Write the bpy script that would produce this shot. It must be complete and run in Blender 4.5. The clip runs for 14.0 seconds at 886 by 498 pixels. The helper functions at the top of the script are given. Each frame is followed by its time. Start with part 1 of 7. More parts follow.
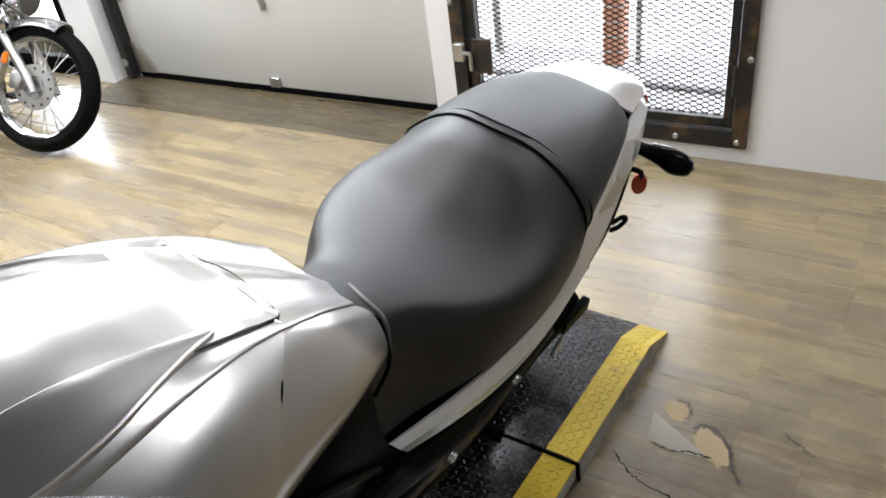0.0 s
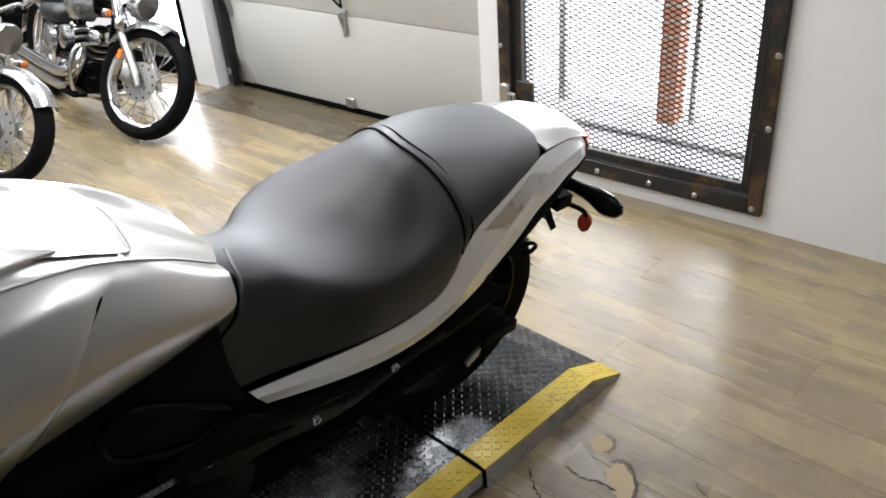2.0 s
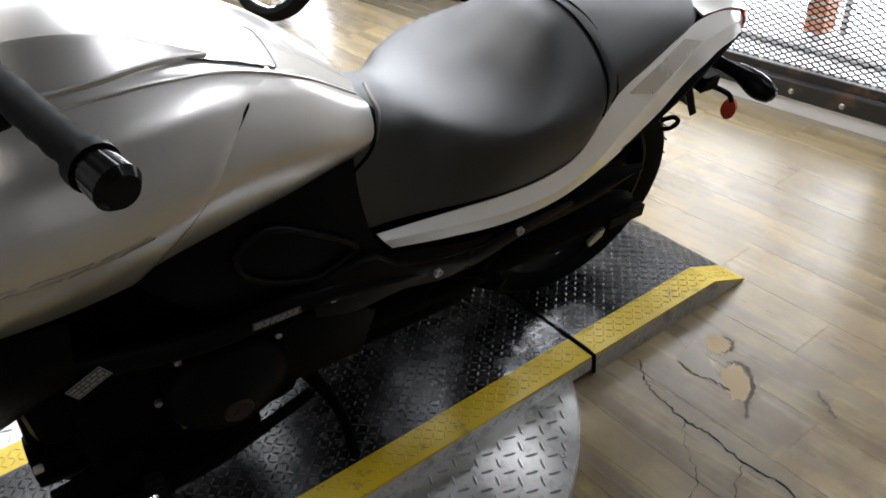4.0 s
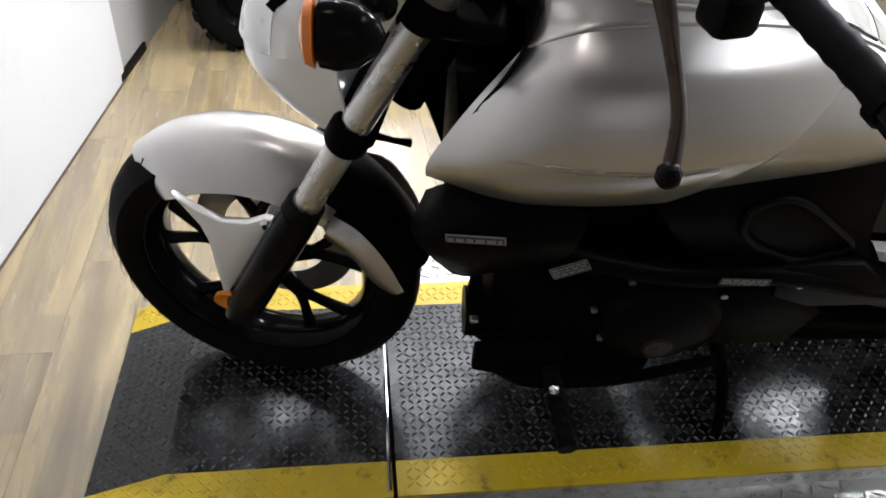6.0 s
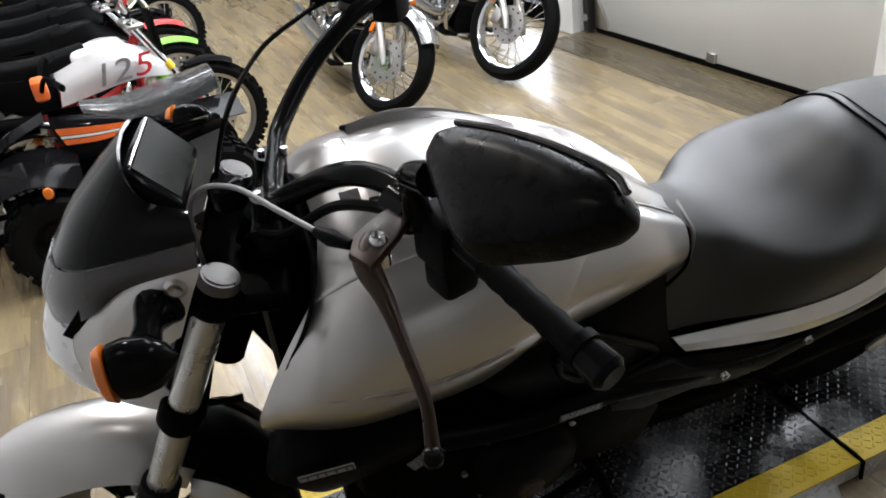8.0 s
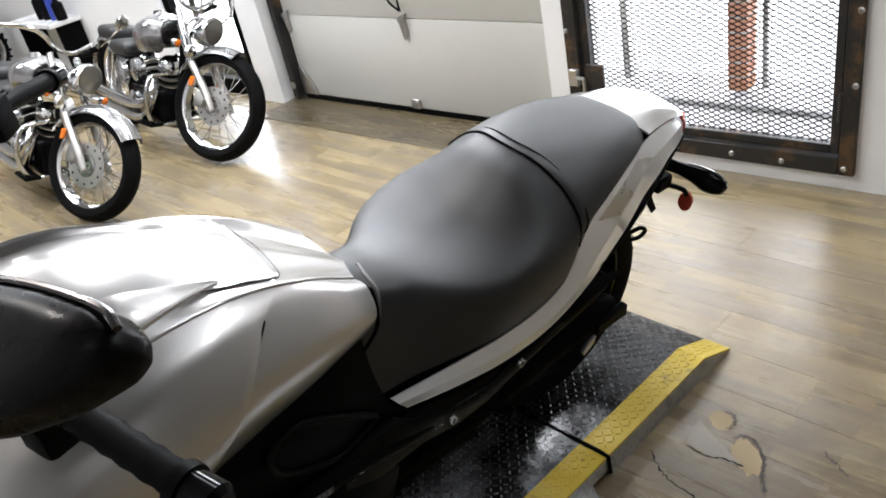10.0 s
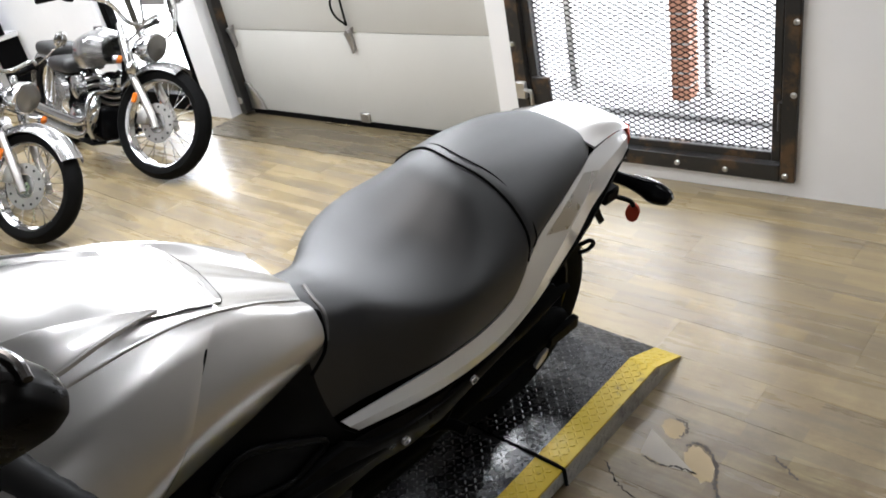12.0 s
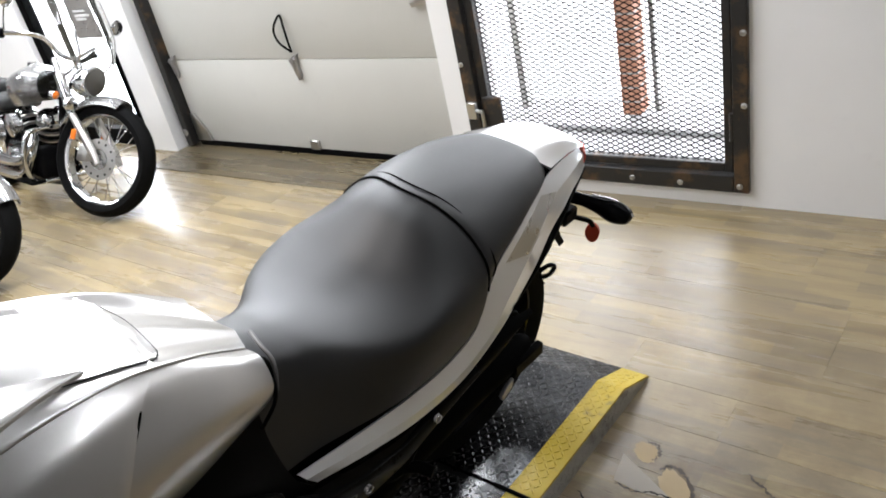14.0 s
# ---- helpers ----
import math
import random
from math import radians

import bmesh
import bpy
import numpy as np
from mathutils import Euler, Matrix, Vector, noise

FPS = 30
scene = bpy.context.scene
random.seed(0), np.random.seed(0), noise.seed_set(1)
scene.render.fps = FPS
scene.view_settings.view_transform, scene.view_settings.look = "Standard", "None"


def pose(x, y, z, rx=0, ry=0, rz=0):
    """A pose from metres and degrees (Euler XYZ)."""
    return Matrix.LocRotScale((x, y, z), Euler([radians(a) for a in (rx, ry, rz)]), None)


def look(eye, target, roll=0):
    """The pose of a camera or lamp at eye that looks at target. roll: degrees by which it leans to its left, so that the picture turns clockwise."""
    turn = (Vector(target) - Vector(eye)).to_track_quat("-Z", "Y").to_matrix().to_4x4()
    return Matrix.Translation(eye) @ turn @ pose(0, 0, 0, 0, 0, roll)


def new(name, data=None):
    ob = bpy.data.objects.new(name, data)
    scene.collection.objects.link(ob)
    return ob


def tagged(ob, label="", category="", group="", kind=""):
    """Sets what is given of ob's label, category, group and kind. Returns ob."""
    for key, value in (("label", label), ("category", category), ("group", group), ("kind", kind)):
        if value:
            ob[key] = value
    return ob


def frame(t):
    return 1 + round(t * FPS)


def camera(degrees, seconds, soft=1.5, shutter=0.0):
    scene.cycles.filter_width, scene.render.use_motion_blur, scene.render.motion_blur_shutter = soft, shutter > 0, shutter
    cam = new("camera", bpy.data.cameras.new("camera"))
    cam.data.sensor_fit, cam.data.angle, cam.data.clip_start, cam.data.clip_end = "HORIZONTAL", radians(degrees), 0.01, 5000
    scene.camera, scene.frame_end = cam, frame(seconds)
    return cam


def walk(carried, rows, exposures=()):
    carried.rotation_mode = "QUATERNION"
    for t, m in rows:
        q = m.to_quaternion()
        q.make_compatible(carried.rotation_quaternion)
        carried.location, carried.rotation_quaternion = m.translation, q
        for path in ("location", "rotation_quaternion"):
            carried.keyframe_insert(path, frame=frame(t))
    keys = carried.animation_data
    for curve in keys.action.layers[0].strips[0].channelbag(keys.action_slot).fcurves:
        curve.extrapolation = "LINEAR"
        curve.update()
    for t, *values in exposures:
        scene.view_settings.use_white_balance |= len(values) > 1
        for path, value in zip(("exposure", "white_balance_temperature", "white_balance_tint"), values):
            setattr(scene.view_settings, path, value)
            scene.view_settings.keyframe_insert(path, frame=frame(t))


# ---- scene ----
cam = camera(58.9, 14.0, 1.8)
PATH = [
    (0, (1.32, -2.548, 1.377), (0.408, -1.154, 0.271), -8.0),
    (0.5, (1.416, -2.433, 1.38), (0.469, -0.967, 0.405), -9.1),
    (1, (1.549, -2.467, 1.374), (0.582, -1.017, 0.393), -11.5),
    (1.5, (1.676, -2.543, 1.408), (0.609, -1.123, 0.49), -8.4),
    (2, (1.732, -2.486, 1.376), (0.552, -1.211, 0.386), -4.6),
    (4.4, (1.683, -2.595, 1.252), (0.363, -1.666, 0.072), -2.5),
    (4.5, (1.662, -2.612, 1.25), (0.322, -1.728, 0.057), -0.8),
    (5, (1.627, -2.684, 1.249), (0.201, -1.958, 0.05), 1.5),
    (5.5, (1.627, -2.744, 1.246), (0.137, -2.17, 0.042), 3.3),
    (6, (1.608, -2.821, 1.262), (0.074, -2.466, 0.029), 3.5),
    (6.5, (1.615, -2.883, 1.29), (0.014, -2.719, 0.103), 1.8),
    (7, (1.625, -2.883, 1.339), (-0.004, -2.727, 0.189), -1.2),
    (7.5, (1.621, -2.811, 1.405), (0.001, -2.41, 0.303), -6.1),
    (8, (1.622, -2.72, 1.438), (0.048, -2.042, 0.406), -8.6),
    (8.5, (1.635, -2.662, 1.425), (0.148, -1.801, 0.401), -9.8),
    (9, (1.652, -2.617, 1.415), (0.256, -1.61, 0.397), -11.4),
    (11.5, (1.673, -2.546, 1.42), (0.447, -1.307, 0.439), -12.0),
    (12, (1.666, -2.544, 1.418), (0.461, -1.291, 0.43), -12.0),
    (12.5, (1.655, -2.548, 1.415), (0.468, -1.278, 0.427), -11.5),
    (13, (1.646, -2.553, 1.411), (0.482, -1.263, 0.42), -11.0),
    (13.5, (1.64, -2.571, 1.416), (0.492, -1.243, 0.456), -11.1),
    (14, (1.627, -2.486, 1.399), (0.496, -1.146, 0.436), -13.0),
]
walk(cam, [(t, look(eye, target, roll)) for t, eye, target, roll in PATH], [(0, -0.28, 6330, 12), (2, -0.30, 6330, 12), (4.5, -0.16, 6330, 12), (6, 0.0, 6330, 12), (6.8, 0.0, 6330, 12), (7.5, -0.42, 6330, 12), (8.5, -0.52, 6330, 12), (9, -0.48, 6330, 12), (11.5, -0.28, 6330, 12), (14, -0.28, 6330, 12)])

BACK_Y, ROOM_H = 0.0, 3.2

# ---- light ----
world = bpy.data.worlds.new("world")
scene.world = world
world.use_nodes = True
wn = world.node_tree.nodes
sky = wn.new("ShaderNodeTexSky")
sky.sky_type, sky.sun_disc = "NISHITA", False
sky.sun_elevation, sky.sun_rotation = radians(40), radians(200)
world.node_tree.links.new(sky.outputs[0], wn["Background"].inputs[0])
wn["Background"].inputs[1].default_value = 0.12


def area_lamp(name, eye, target, w, h, watts, colour=(1, 1, 1), round_it=False):
    d = bpy.data.lights.new(name, "AREA")
    d.shape, d.size, d.size_y, d.energy, d.color = "RECTANGLE", w, h, watts, colour
    ob = new(name, d)
    ob.matrix_world = look(eye, target)
    return ob


# daylight at the gate, at the glass door and at the shop window behind the walk; unseen ceiling lamps
area_lamp("gate_daylight", (0.33, 0.98, 1.0), (0.33, -3, 1.0), 2.2, 2.2, 105, (0.93, 0.97, 1.0))
area_lamp("door_daylight", (-2.9, 0.26, 1.1), (-2.9, -3, 1.1), 0.85, 2.0, 85, (0.93, 0.97, 1.0))
area_lamp("shop_window_daylight", (7.8, -2.6, 1.15), (0.0, -2.6, 1.15), 3.6, 2.1, 6, (0.95, 0.98, 1.0))
# unseen ceiling panels; several added for seat sheen, west wall and gate wall
CEILING_UNSEEN = [(-2.1, -2.5, 110, 1.2, 2.4), (-3.5, -0.9, 90, 1.8, 1.0), (-0.75, -0.85, 72, 1.5, 0.5), (2.1, -0.32, 36, 1.6, 0.16), (-5.0, -2.0, 90, 1.2, 0.6)]
area_lamp("warm_ceiling_bulb", (-0.62, -2.62, ROOM_H - 0.13), (-0.62, -2.62, 0), 0.12, 0.12, 45, (1.0, 0.93, 0.86))
# unseen warm fill, added to brighten the bike's silver plastic
area_lamp("warm_ceiling_lamp", (1.75, -3.35, ROOM_H - 0.13), (1.75, -3.35, 0), 0.5, 0.3, 5, (1.0, 0.94, 0.88))
for lx, ly, lw, la, lb in CEILING_UNSEEN:
    area_lamp("ceiling_tube_light", (lx, ly, ROOM_H - 0.13), (lx, ly, 0), la, lb, lw, (0.94, 0.975, 1.0))

# lamps added behind unseen panes in the garage door's top section, for seat sheen
for gx in (-1.86, -1.44, -1.02, -0.60):
    area_lamp("garage_pane_daylight", (gx, 0.16, 2.38), (gx + 0.6, -3, 0.9), 0.36, 0.40, 42, (0.94, 0.97, 1.0))

# ---- materials ----


class Nodes:
    """A principled material and a few short ways to wire it."""

    def __init__(self, name, base=(0.5, 0.5, 0.5), rough=0.5, metal=0.0, **more):
        self.m = bpy.data.materials.new(name)
        self.m.use_nodes = True
        self.t = self.m.node_tree
        self.p = self.t.nodes["Principled BSDF"]
        self.p.inputs["Base Color"].default_value = (*base, 1)
        self.p.inputs["Roughness"].default_value = rough
        self.p.inputs["Metallic"].default_value = metal
        for k, v in more.items():
            self.p.inputs[k.replace("_", " ")].default_value = v

    def node(self, kind, **put):
        n = self.t.nodes.new(kind)
        for k, v in put.items():
            n.inputs[k.replace("_", " ")].default_value = v
        return n

    def link(self, a, b):
        self.t.links.new(a, b)

    def coords(self, scale=(1, 1, 1), turn=0.0, space="Object"):
        c, mp = self.node("ShaderNodeTexCoord"), self.node("ShaderNodeMapping")
        mp.inputs["Scale"].default_value = scale
        mp.inputs["Rotation"].default_value = (0, 0, turn)
        self.link(c.outputs[space], mp.inputs[0])
        return mp.outputs[0]

    def noise(self, at, scale, detail=4.0, rough=0.55):
        n = self.node("ShaderNodeTexNoise", Scale=scale, Detail=detail, Roughness=rough)
        self.link(at, n.inputs["Vector"])
        return n.outputs["Fac"]

    def ramp(self, fac, *stops):
        r = self.node("ShaderNodeValToRGB")
        e = r.color_ramp.elements
        while len(e) < len(stops):
            e.new(0.5)
        for el, (pos, col) in zip(e, stops):
            el.position = pos
            el.color = (*col, 1) if len(col) == 3 else col
        self.link(fac, r.inputs[0])
        return r.outputs[0]

    def grey(self, fac, a, b, lo=0.3, hi=0.7):
        return self.ramp(fac, (lo, (a, a, a)), (hi, (b, b, b)))

    def mix(self, fac, a, b, how="MIX"):
        n = self.t.nodes.new("ShaderNodeMix")
        n.data_type, n.blend_type = "RGBA", how
        for s, v in ((n.inputs[0], fac), (n.inputs[6], a), (n.inputs[7], b)):
            if hasattr(v, "is_linked"):
                self.link(v, s)
            else:
                s.default_value = v if isinstance(v, (int, float)) else (*v, 1)
        return n.outputs[2]

    def base(self, v):
        self.link(v, self.p.inputs["Base Color"])
        return self

    def rough(self, v):
        self.link(v, self.p.inputs["Roughness"])
        return self

    def bump(self, v, strength=0.2, distance=0.001):
        b = self.node("ShaderNodeBump", Strength=strength, Distance=distance)
        self.link(v, b.inputs["Height"])
        self.link(b.outputs[0], self.p.inputs["Normal"])
        return self


def plain(name, base, rough=0.5, metal=0.0, vary=0.12, scale=40.0, bump=0.05, **more):
    """Paint, plastic or metal with a fine grain and larger smudges."""
    n = Nodes(name, base, rough, metal, **more)
    at = n.coords()
    fine, wide = n.noise(at, scale), n.noise(at, scale / 9, 3)
    lo, hi = [c * (1 - vary) for c in base], [min(1, c * (1 + vary)) for c in base]
    n.base(n.mix(wide, lo, hi))
    n.rough(n.grey(wide, max(0.02, rough - 0.08), min(1, rough + 0.08)))
    if bump:
        n.bump(fine, bump, 0.0006)
    return n.m


M = {}
M["silver"] = None
M["fork_silver"] = plain("satin_fork_silver", (0.50, 0.485, 0.46), 0.30, 0.9, 0.02, 300, 0.0)
M["silver_dark"] = plain("dull_silver", (0.40, 0.39, 0.38), 0.34, 0.8, 0.05, 500, 0.03)
M["black_gloss"] = plain("gloss_black", (0.004, 0.004, 0.0045), 0.11, 0, 0.1, 60, 0.01, Specular_IOR_Level=0.14, IOR=1.3)
M["black_plastic"] = plain("black_plastic", (0.0025, 0.0025, 0.0027), 0.42, 0, 0.15, 700, 0.12, Specular_IOR_Level=0.075, IOR=1.3)
M["black_matt"] = plain("matt_black_metal", (0.0022, 0.0022, 0.0022), 0.5, 0, 0.2, 300, 0.1, Specular_IOR_Level=0.025, IOR=1.3)
M["rubber"] = plain("tyre_rubber", (0.005, 0.005, 0.005), 0.6, 0, 0.25, 160, 0.25, Specular_IOR_Level=0.06, IOR=1.35)
M["mirror_black"] = plain("mirror_shell_black", (0.0035, 0.003, 0.0028), 0.30, 0, 0.15, 700, 0.06, Specular_IOR_Level=0.09)
M["black_satin"] = plain("satin_black_casting", (0.003, 0.003, 0.003), 0.34, 0, 0.15, 300, 0.1, Specular_IOR_Level=0.13, IOR=1.3)
M["chrome"] = plain("chrome", (0.60, 0.60, 0.60), 0.15, 1, 0.04, 60, 0.01)
M["alloy"] = plain("cast_alloy", (0.50, 0.49, 0.47), 0.36, 1, 0.12, 240, 0.12)
M["cap_alloy"] = plain("dull_alloy_cap", (0.12, 0.115, 0.11), 0.42, 0.7, 0.12, 90, 0.03)
M["bronze"] = plain("bronze_lever", (0.026, 0.017, 0.012), 0.32, 0.25, 0.12, 300, 0.05, Specular_IOR_Level=0.10)
M["orange_lens"] = plain("amber_lens", (0.62, 0.15, 0.014), 0.18, 0, 0.1, 200, 0.1)
M["amber_dark"] = plain("amber_reflector", (0.62, 0.20, 0.01), 0.2, 0, 0.2, 400, 0.3)
M["red_lens"] = plain("red_reflector", (0.50, 0.06, 0.035), 0.22, 0, 0.15, 300, 0.2)
M["red"] = plain("red_paint", (0.48, 0.02, 0.02), 0.3, 0, 0.12, 80, 0.03)
M["orange"] = plain("orange_paint", (0.70, 0.13, 0.02), 0.35, 0, 0.1, 80, 0.03)
M["white_gloss"] = plain("white_plastic", (0.72, 0.72, 0.72), 0.3, 0, 0.05, 80, 0.02)
M["yellow_gloss"] = plain("yellow_plastic", (0.80, 0.55, 0.02), 0.35, 0, 0.08, 80, 0.02)
M["green_gloss"] = plain("green_plastic", (0.16, 0.48, 0.03), 0.35, 0, 0.12, 80, 0.02)
M["blue_gloss"] = plain("blue_plastic", (0.03, 0.05, 0.30), 0.35, 0, 0.12, 80, 0.02)
M["grey_metal"] = Nodes("grey_metal_paint", (0.27, 0.265, 0.262), 0.26, 0.75, Coat_Weight=0.7, Coat_Roughness=0.05).m
M["silver_light"] = Nodes("light_silver_plastic", (0.74, 0.74, 0.74), 0.32, 0.12, Coat_Weight=0.8, Coat_Roughness=0.05).m
M["stain"] = plain("brown_stain", (0.045, 0.03, 0.018), 0.7, 0, 0.3, 60, 0.1)
M["worn_tan"] = plain("worn_tan_vinyl", (0.37, 0.275, 0.15), 0.65, 0, 0.25, 70, 0.2)
M["worn_grey"] = plain("scuffed_grey_vinyl", (0.34, 0.30, 0.245), 0.65, 0, 0.25, 70, 0.2)
M["bar_black"] = plain("satin_black_bar", (0.005, 0.005, 0.005), 0.16, 0, 0.1, 60, 0.01, Specular_IOR_Level=0.10, IOR=1.3)
M["cable_grey"] = plain("grey_cable_jacket", (0.16, 0.155, 0.15), 0.35, 0.2, 0.1, 60, 0.01)
M["graphite"] = plain("graphite_paint", (0.034, 0.030, 0.028), 0.24, 0.35, 0.1, 90, 0.01)
M["label"] = plain("printed_label", (0.22, 0.22, 0.215), 0.4, 0, 0.1, 90, 0.0)
M["lamp_glass"] = plain("lamp_glass", (0.16, 0.155, 0.145), 0.12, 0.55, 0.3, 40, 0.05)
M["ink"] = plain("label_ink", (0.03, 0.03, 0.03), 0.5, 0, 0.1, 90, 0.0)


def metallic_paint():
    """Silver base coat with a very fine flake under clear lacquer."""
    n = Nodes("silver_paint", (0.55, 0.55, 0.55), 0.31, 0.88, Coat_Weight=1.0, Coat_Roughness=0.03)
    at = n.coords()
    flake, cloud = n.noise(at, 2600, 2), n.noise(at, 3.0, 3)
    c = n.mix(n.grey(flake, 0, 1), (0.48, 0.466, 0.450), (0.565, 0.550, 0.532))
    n.base(n.mix(n.grey(cloud, 0.0, 0.35), c, (0.455, 0.440, 0.424)))
    return n.m


def seat_leather():
    n = Nodes("seat_vinyl", (0.014, 0.014, 0.0142), 0.46, Specular_IOR_Level=0.70)
    at = n.coords()
    v = n.node("ShaderNodeTexVoronoi", Scale=900)
    n.link(at, v.inputs["Vector"])
    wide = n.noise(at, 7, 4)
    n.base(n.mix(wide, (0.003, 0.0029, 0.0029), (0.005, 0.0049, 0.0049)))
    n.rough(n.grey(wide, 0.47, 0.52))
    return n.bump(v.outputs["Distance"], 0.12, 0.0006).m


def wall_paint(name, base, stain=0.06):
    n = Nodes(name, base, 0.55)
    at = n.coords()
    wide, fine, mid = n.noise(at, 0.9, 5), n.noise(at, 160, 3), n.noise(at, 11, 6)
    dark = [c * (1 - 2 * stain) for c in base]
    c1 = n.mix(n.grey(wide, 0, 1), dark, base)
    n.base(n.mix(n.grey(mid, 0.0, 0.35, 0.60, 0.72), c1, [c * 0.86 for c in base]))
    return n.bump(fine, 0.14, 0.002).m


def plank_wood(name, tone=1.0):
    """Grey-yellow vinyl plank: streaks along its length, dark weathered knots, a soft sheen."""
    n = Nodes(name, (0.4, 0.3, 0.2), 0.34)
    info = n.node("ShaderNodeObjectInfo")
    c = n.node("ShaderNodeTexCoord")
    geo = n.node("ShaderNodeNewGeometry")
    add = n.node("ShaderNodeVectorMath")
    add.operation = "MULTIPLY_ADD"
    n.link(info.outputs["Random"], add.inputs[0])
    add.inputs[1].default_value = (37.0, 91.0, 13.0)
    n.link(geo.outputs["Position"], add.inputs[2])
    isl = n.node("ShaderNodeVectorMath")
    isl.operation = "MULTIPLY_ADD"
    n.link(geo.outputs["Random Per Island"], isl.inputs[0])
    isl.inputs[1].default_value = (53.0, 71.0, 29.0)
    n.link(add.outputs[0], isl.inputs[2])
    mp = n.node("ShaderNodeMapping")
    mp.inputs["Scale"].default_value = (1.6, 15.0, 1.0)
    mp.inputs["Rotation"].default_value = (0, 0, radians(PLANK_TURN * -1))
    n.link(isl.outputs[0], mp.inputs[0])
    mp2 = n.node("ShaderNodeMapping")
    mp2.inputs["Scale"].default_value = (0.75, 7.5, 1.0)
    mp2.inputs["Rotation"].default_value = (0, 0, radians(PLANK_TURN * -1))
    n.link(isl.outputs[0], mp2.inputs[0])
    streak = n.noise(mp.outputs[0], 2.2, 8, 0.62)
    blotch = n.noise(mp2.outputs[0], 1.5, 6, 0.6)
    fine = n.noise(mp.outputs[0], 16, 5, 0.7)
    k = tone
    strip = n.node("ShaderNodeTexBrick", Scale=1.0)
    strip.inputs["Color1"].default_value = (0, 0, 0, 1)
    strip.inputs["Color2"].default_value = (1, 1, 1, 1)
    strip.inputs["Mortar Size"].default_value = 0.0
    strip.inputs["Brick Width"].default_value = 0.34
    strip.inputs["Row Height"].default_value = PW_STRIP
    strip.offset, strip.offset_frequency = 0.37, 2
    mp3 = n.node("ShaderNodeMapping")
    mp3.inputs["Rotation"].default_value = (0, 0, radians(PLANK_TURN * -1))
    n.link(geo.outputs["Position"], mp3.inputs[0])
    n.link(mp3.outputs[0], strip.inputs["Vector"])
    tone_of = n.grey(strip.outputs["Color"], 0, 1)
    pale = n.mix(tone_of, (0.228 * k, 0.180 * k, 0.104 * k), (0.300 * k, 0.232 * k, 0.122 * k))
    deep = n.mix(tone_of, (0.175 * k, 0.137 * k, 0.092 * k), (0.225 * k, 0.170 * k, 0.095 * k))
    both = n.mix(n.grey(streak, 1, 0, 0.34, 0.56), pale, deep)
    both = n.mix(n.grey(blotch, 0.62, 0, 0.30, 0.46), both, (0.095 * k, 0.070 * k, 0.042 * k))
    grain = n.mix(n.grey(fine, 0.0, 0.42, 0.50, 0.74), both, (0.15 * k, 0.115 * k, 0.07 * k))
    knot = n.noise(mp2.outputs[0], 9, 3, 0.5)
    grain = n.mix(n.grey(knot, 0.0, 0.8, 0.70, 0.76), grain, (0.07 * k, 0.048 * k, 0.03 * k))
    # brown stain round the cracks; its wide falloff also paints the rear floor's dimmer light
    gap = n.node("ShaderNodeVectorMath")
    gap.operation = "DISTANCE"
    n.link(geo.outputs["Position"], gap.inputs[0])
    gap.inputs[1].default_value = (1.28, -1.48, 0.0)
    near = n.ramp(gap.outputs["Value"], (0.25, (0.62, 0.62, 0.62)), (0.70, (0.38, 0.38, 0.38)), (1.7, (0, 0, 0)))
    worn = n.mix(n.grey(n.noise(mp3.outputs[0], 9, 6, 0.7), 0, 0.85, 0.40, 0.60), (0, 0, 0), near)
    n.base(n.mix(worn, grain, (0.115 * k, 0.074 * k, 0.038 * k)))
    n.rough(n.grey(blotch, 0.20, 0.36))
    n.p.inputs["Specular IOR Level"].default_value = 0.85
    return n.bump(fine, 0.12, 0.0012).m


def tread_paint(name, base, rough, metal, wear, under=(0.30, 0.30, 0.30), amount=(0.60, 0.70), gloss=0.40):
    """Painted tread plate, rubbed through to the steel in places."""
    n = Nodes(name, base, rough, metal)
    at = n.coords()
    wide, mid, fine = n.noise(at, 2.3, 5), n.noise(at, 26, 6, 0.65), n.noise(at, 240, 3)
    c = n.mix(n.grey(wide, 0, 1), [v * (1 - wear) for v in base], base)
    n.base(n.mix(n.grey(mid, 0, 0.8, *amount), c, under))
    n.rough(n.grey(mid, max(0.15, rough - 0.12), min(1, rough + 0.14)))
    n.p.inputs["Specular IOR Level"].default_value = gloss
    return n.bump(fine, 0.15, 0.0008).m


def brick_red():
    n = Nodes("painted_brick", (0.42, 0.20, 0.12), 0.8)
    at = n.coords()
    n.base(n.mix(n.noise(at, 18, 5), (0.34, 0.15, 0.09), (0.52, 0.27, 0.18)))
    return n.bump(n.noise(at, 120, 5), 0.5, 0.003).m


def rusted_black():
    n = Nodes("worn_black_steel", (0.02, 0.02, 0.02), 0.45, 0.2)
    at = n.coords()
    r = n.noise(at, 9, 7, 0.65)
    n.base(n.mix(n.grey(r, 0, 1, 0.52, 0.64), (0.016, 0.015, 0.014), (0.085, 0.048, 0.022)))
    return n.bump(n.noise(at, 150, 4), 0.3, 0.001).m


def glow(name, colour, strength):
    m = bpy.data.materials.new(name)
    m.use_nodes = True
    t = m.node_tree
    t.nodes.remove(t.nodes["Principled BSDF"])
    e = t.nodes.new("ShaderNodeEmission")
    e.inputs[0].default_value, e.inputs[1].default_value = (*colour, 1), strength
    t.links.new(e.outputs[0], t.nodes["Material Output"].inputs[0])
    return m


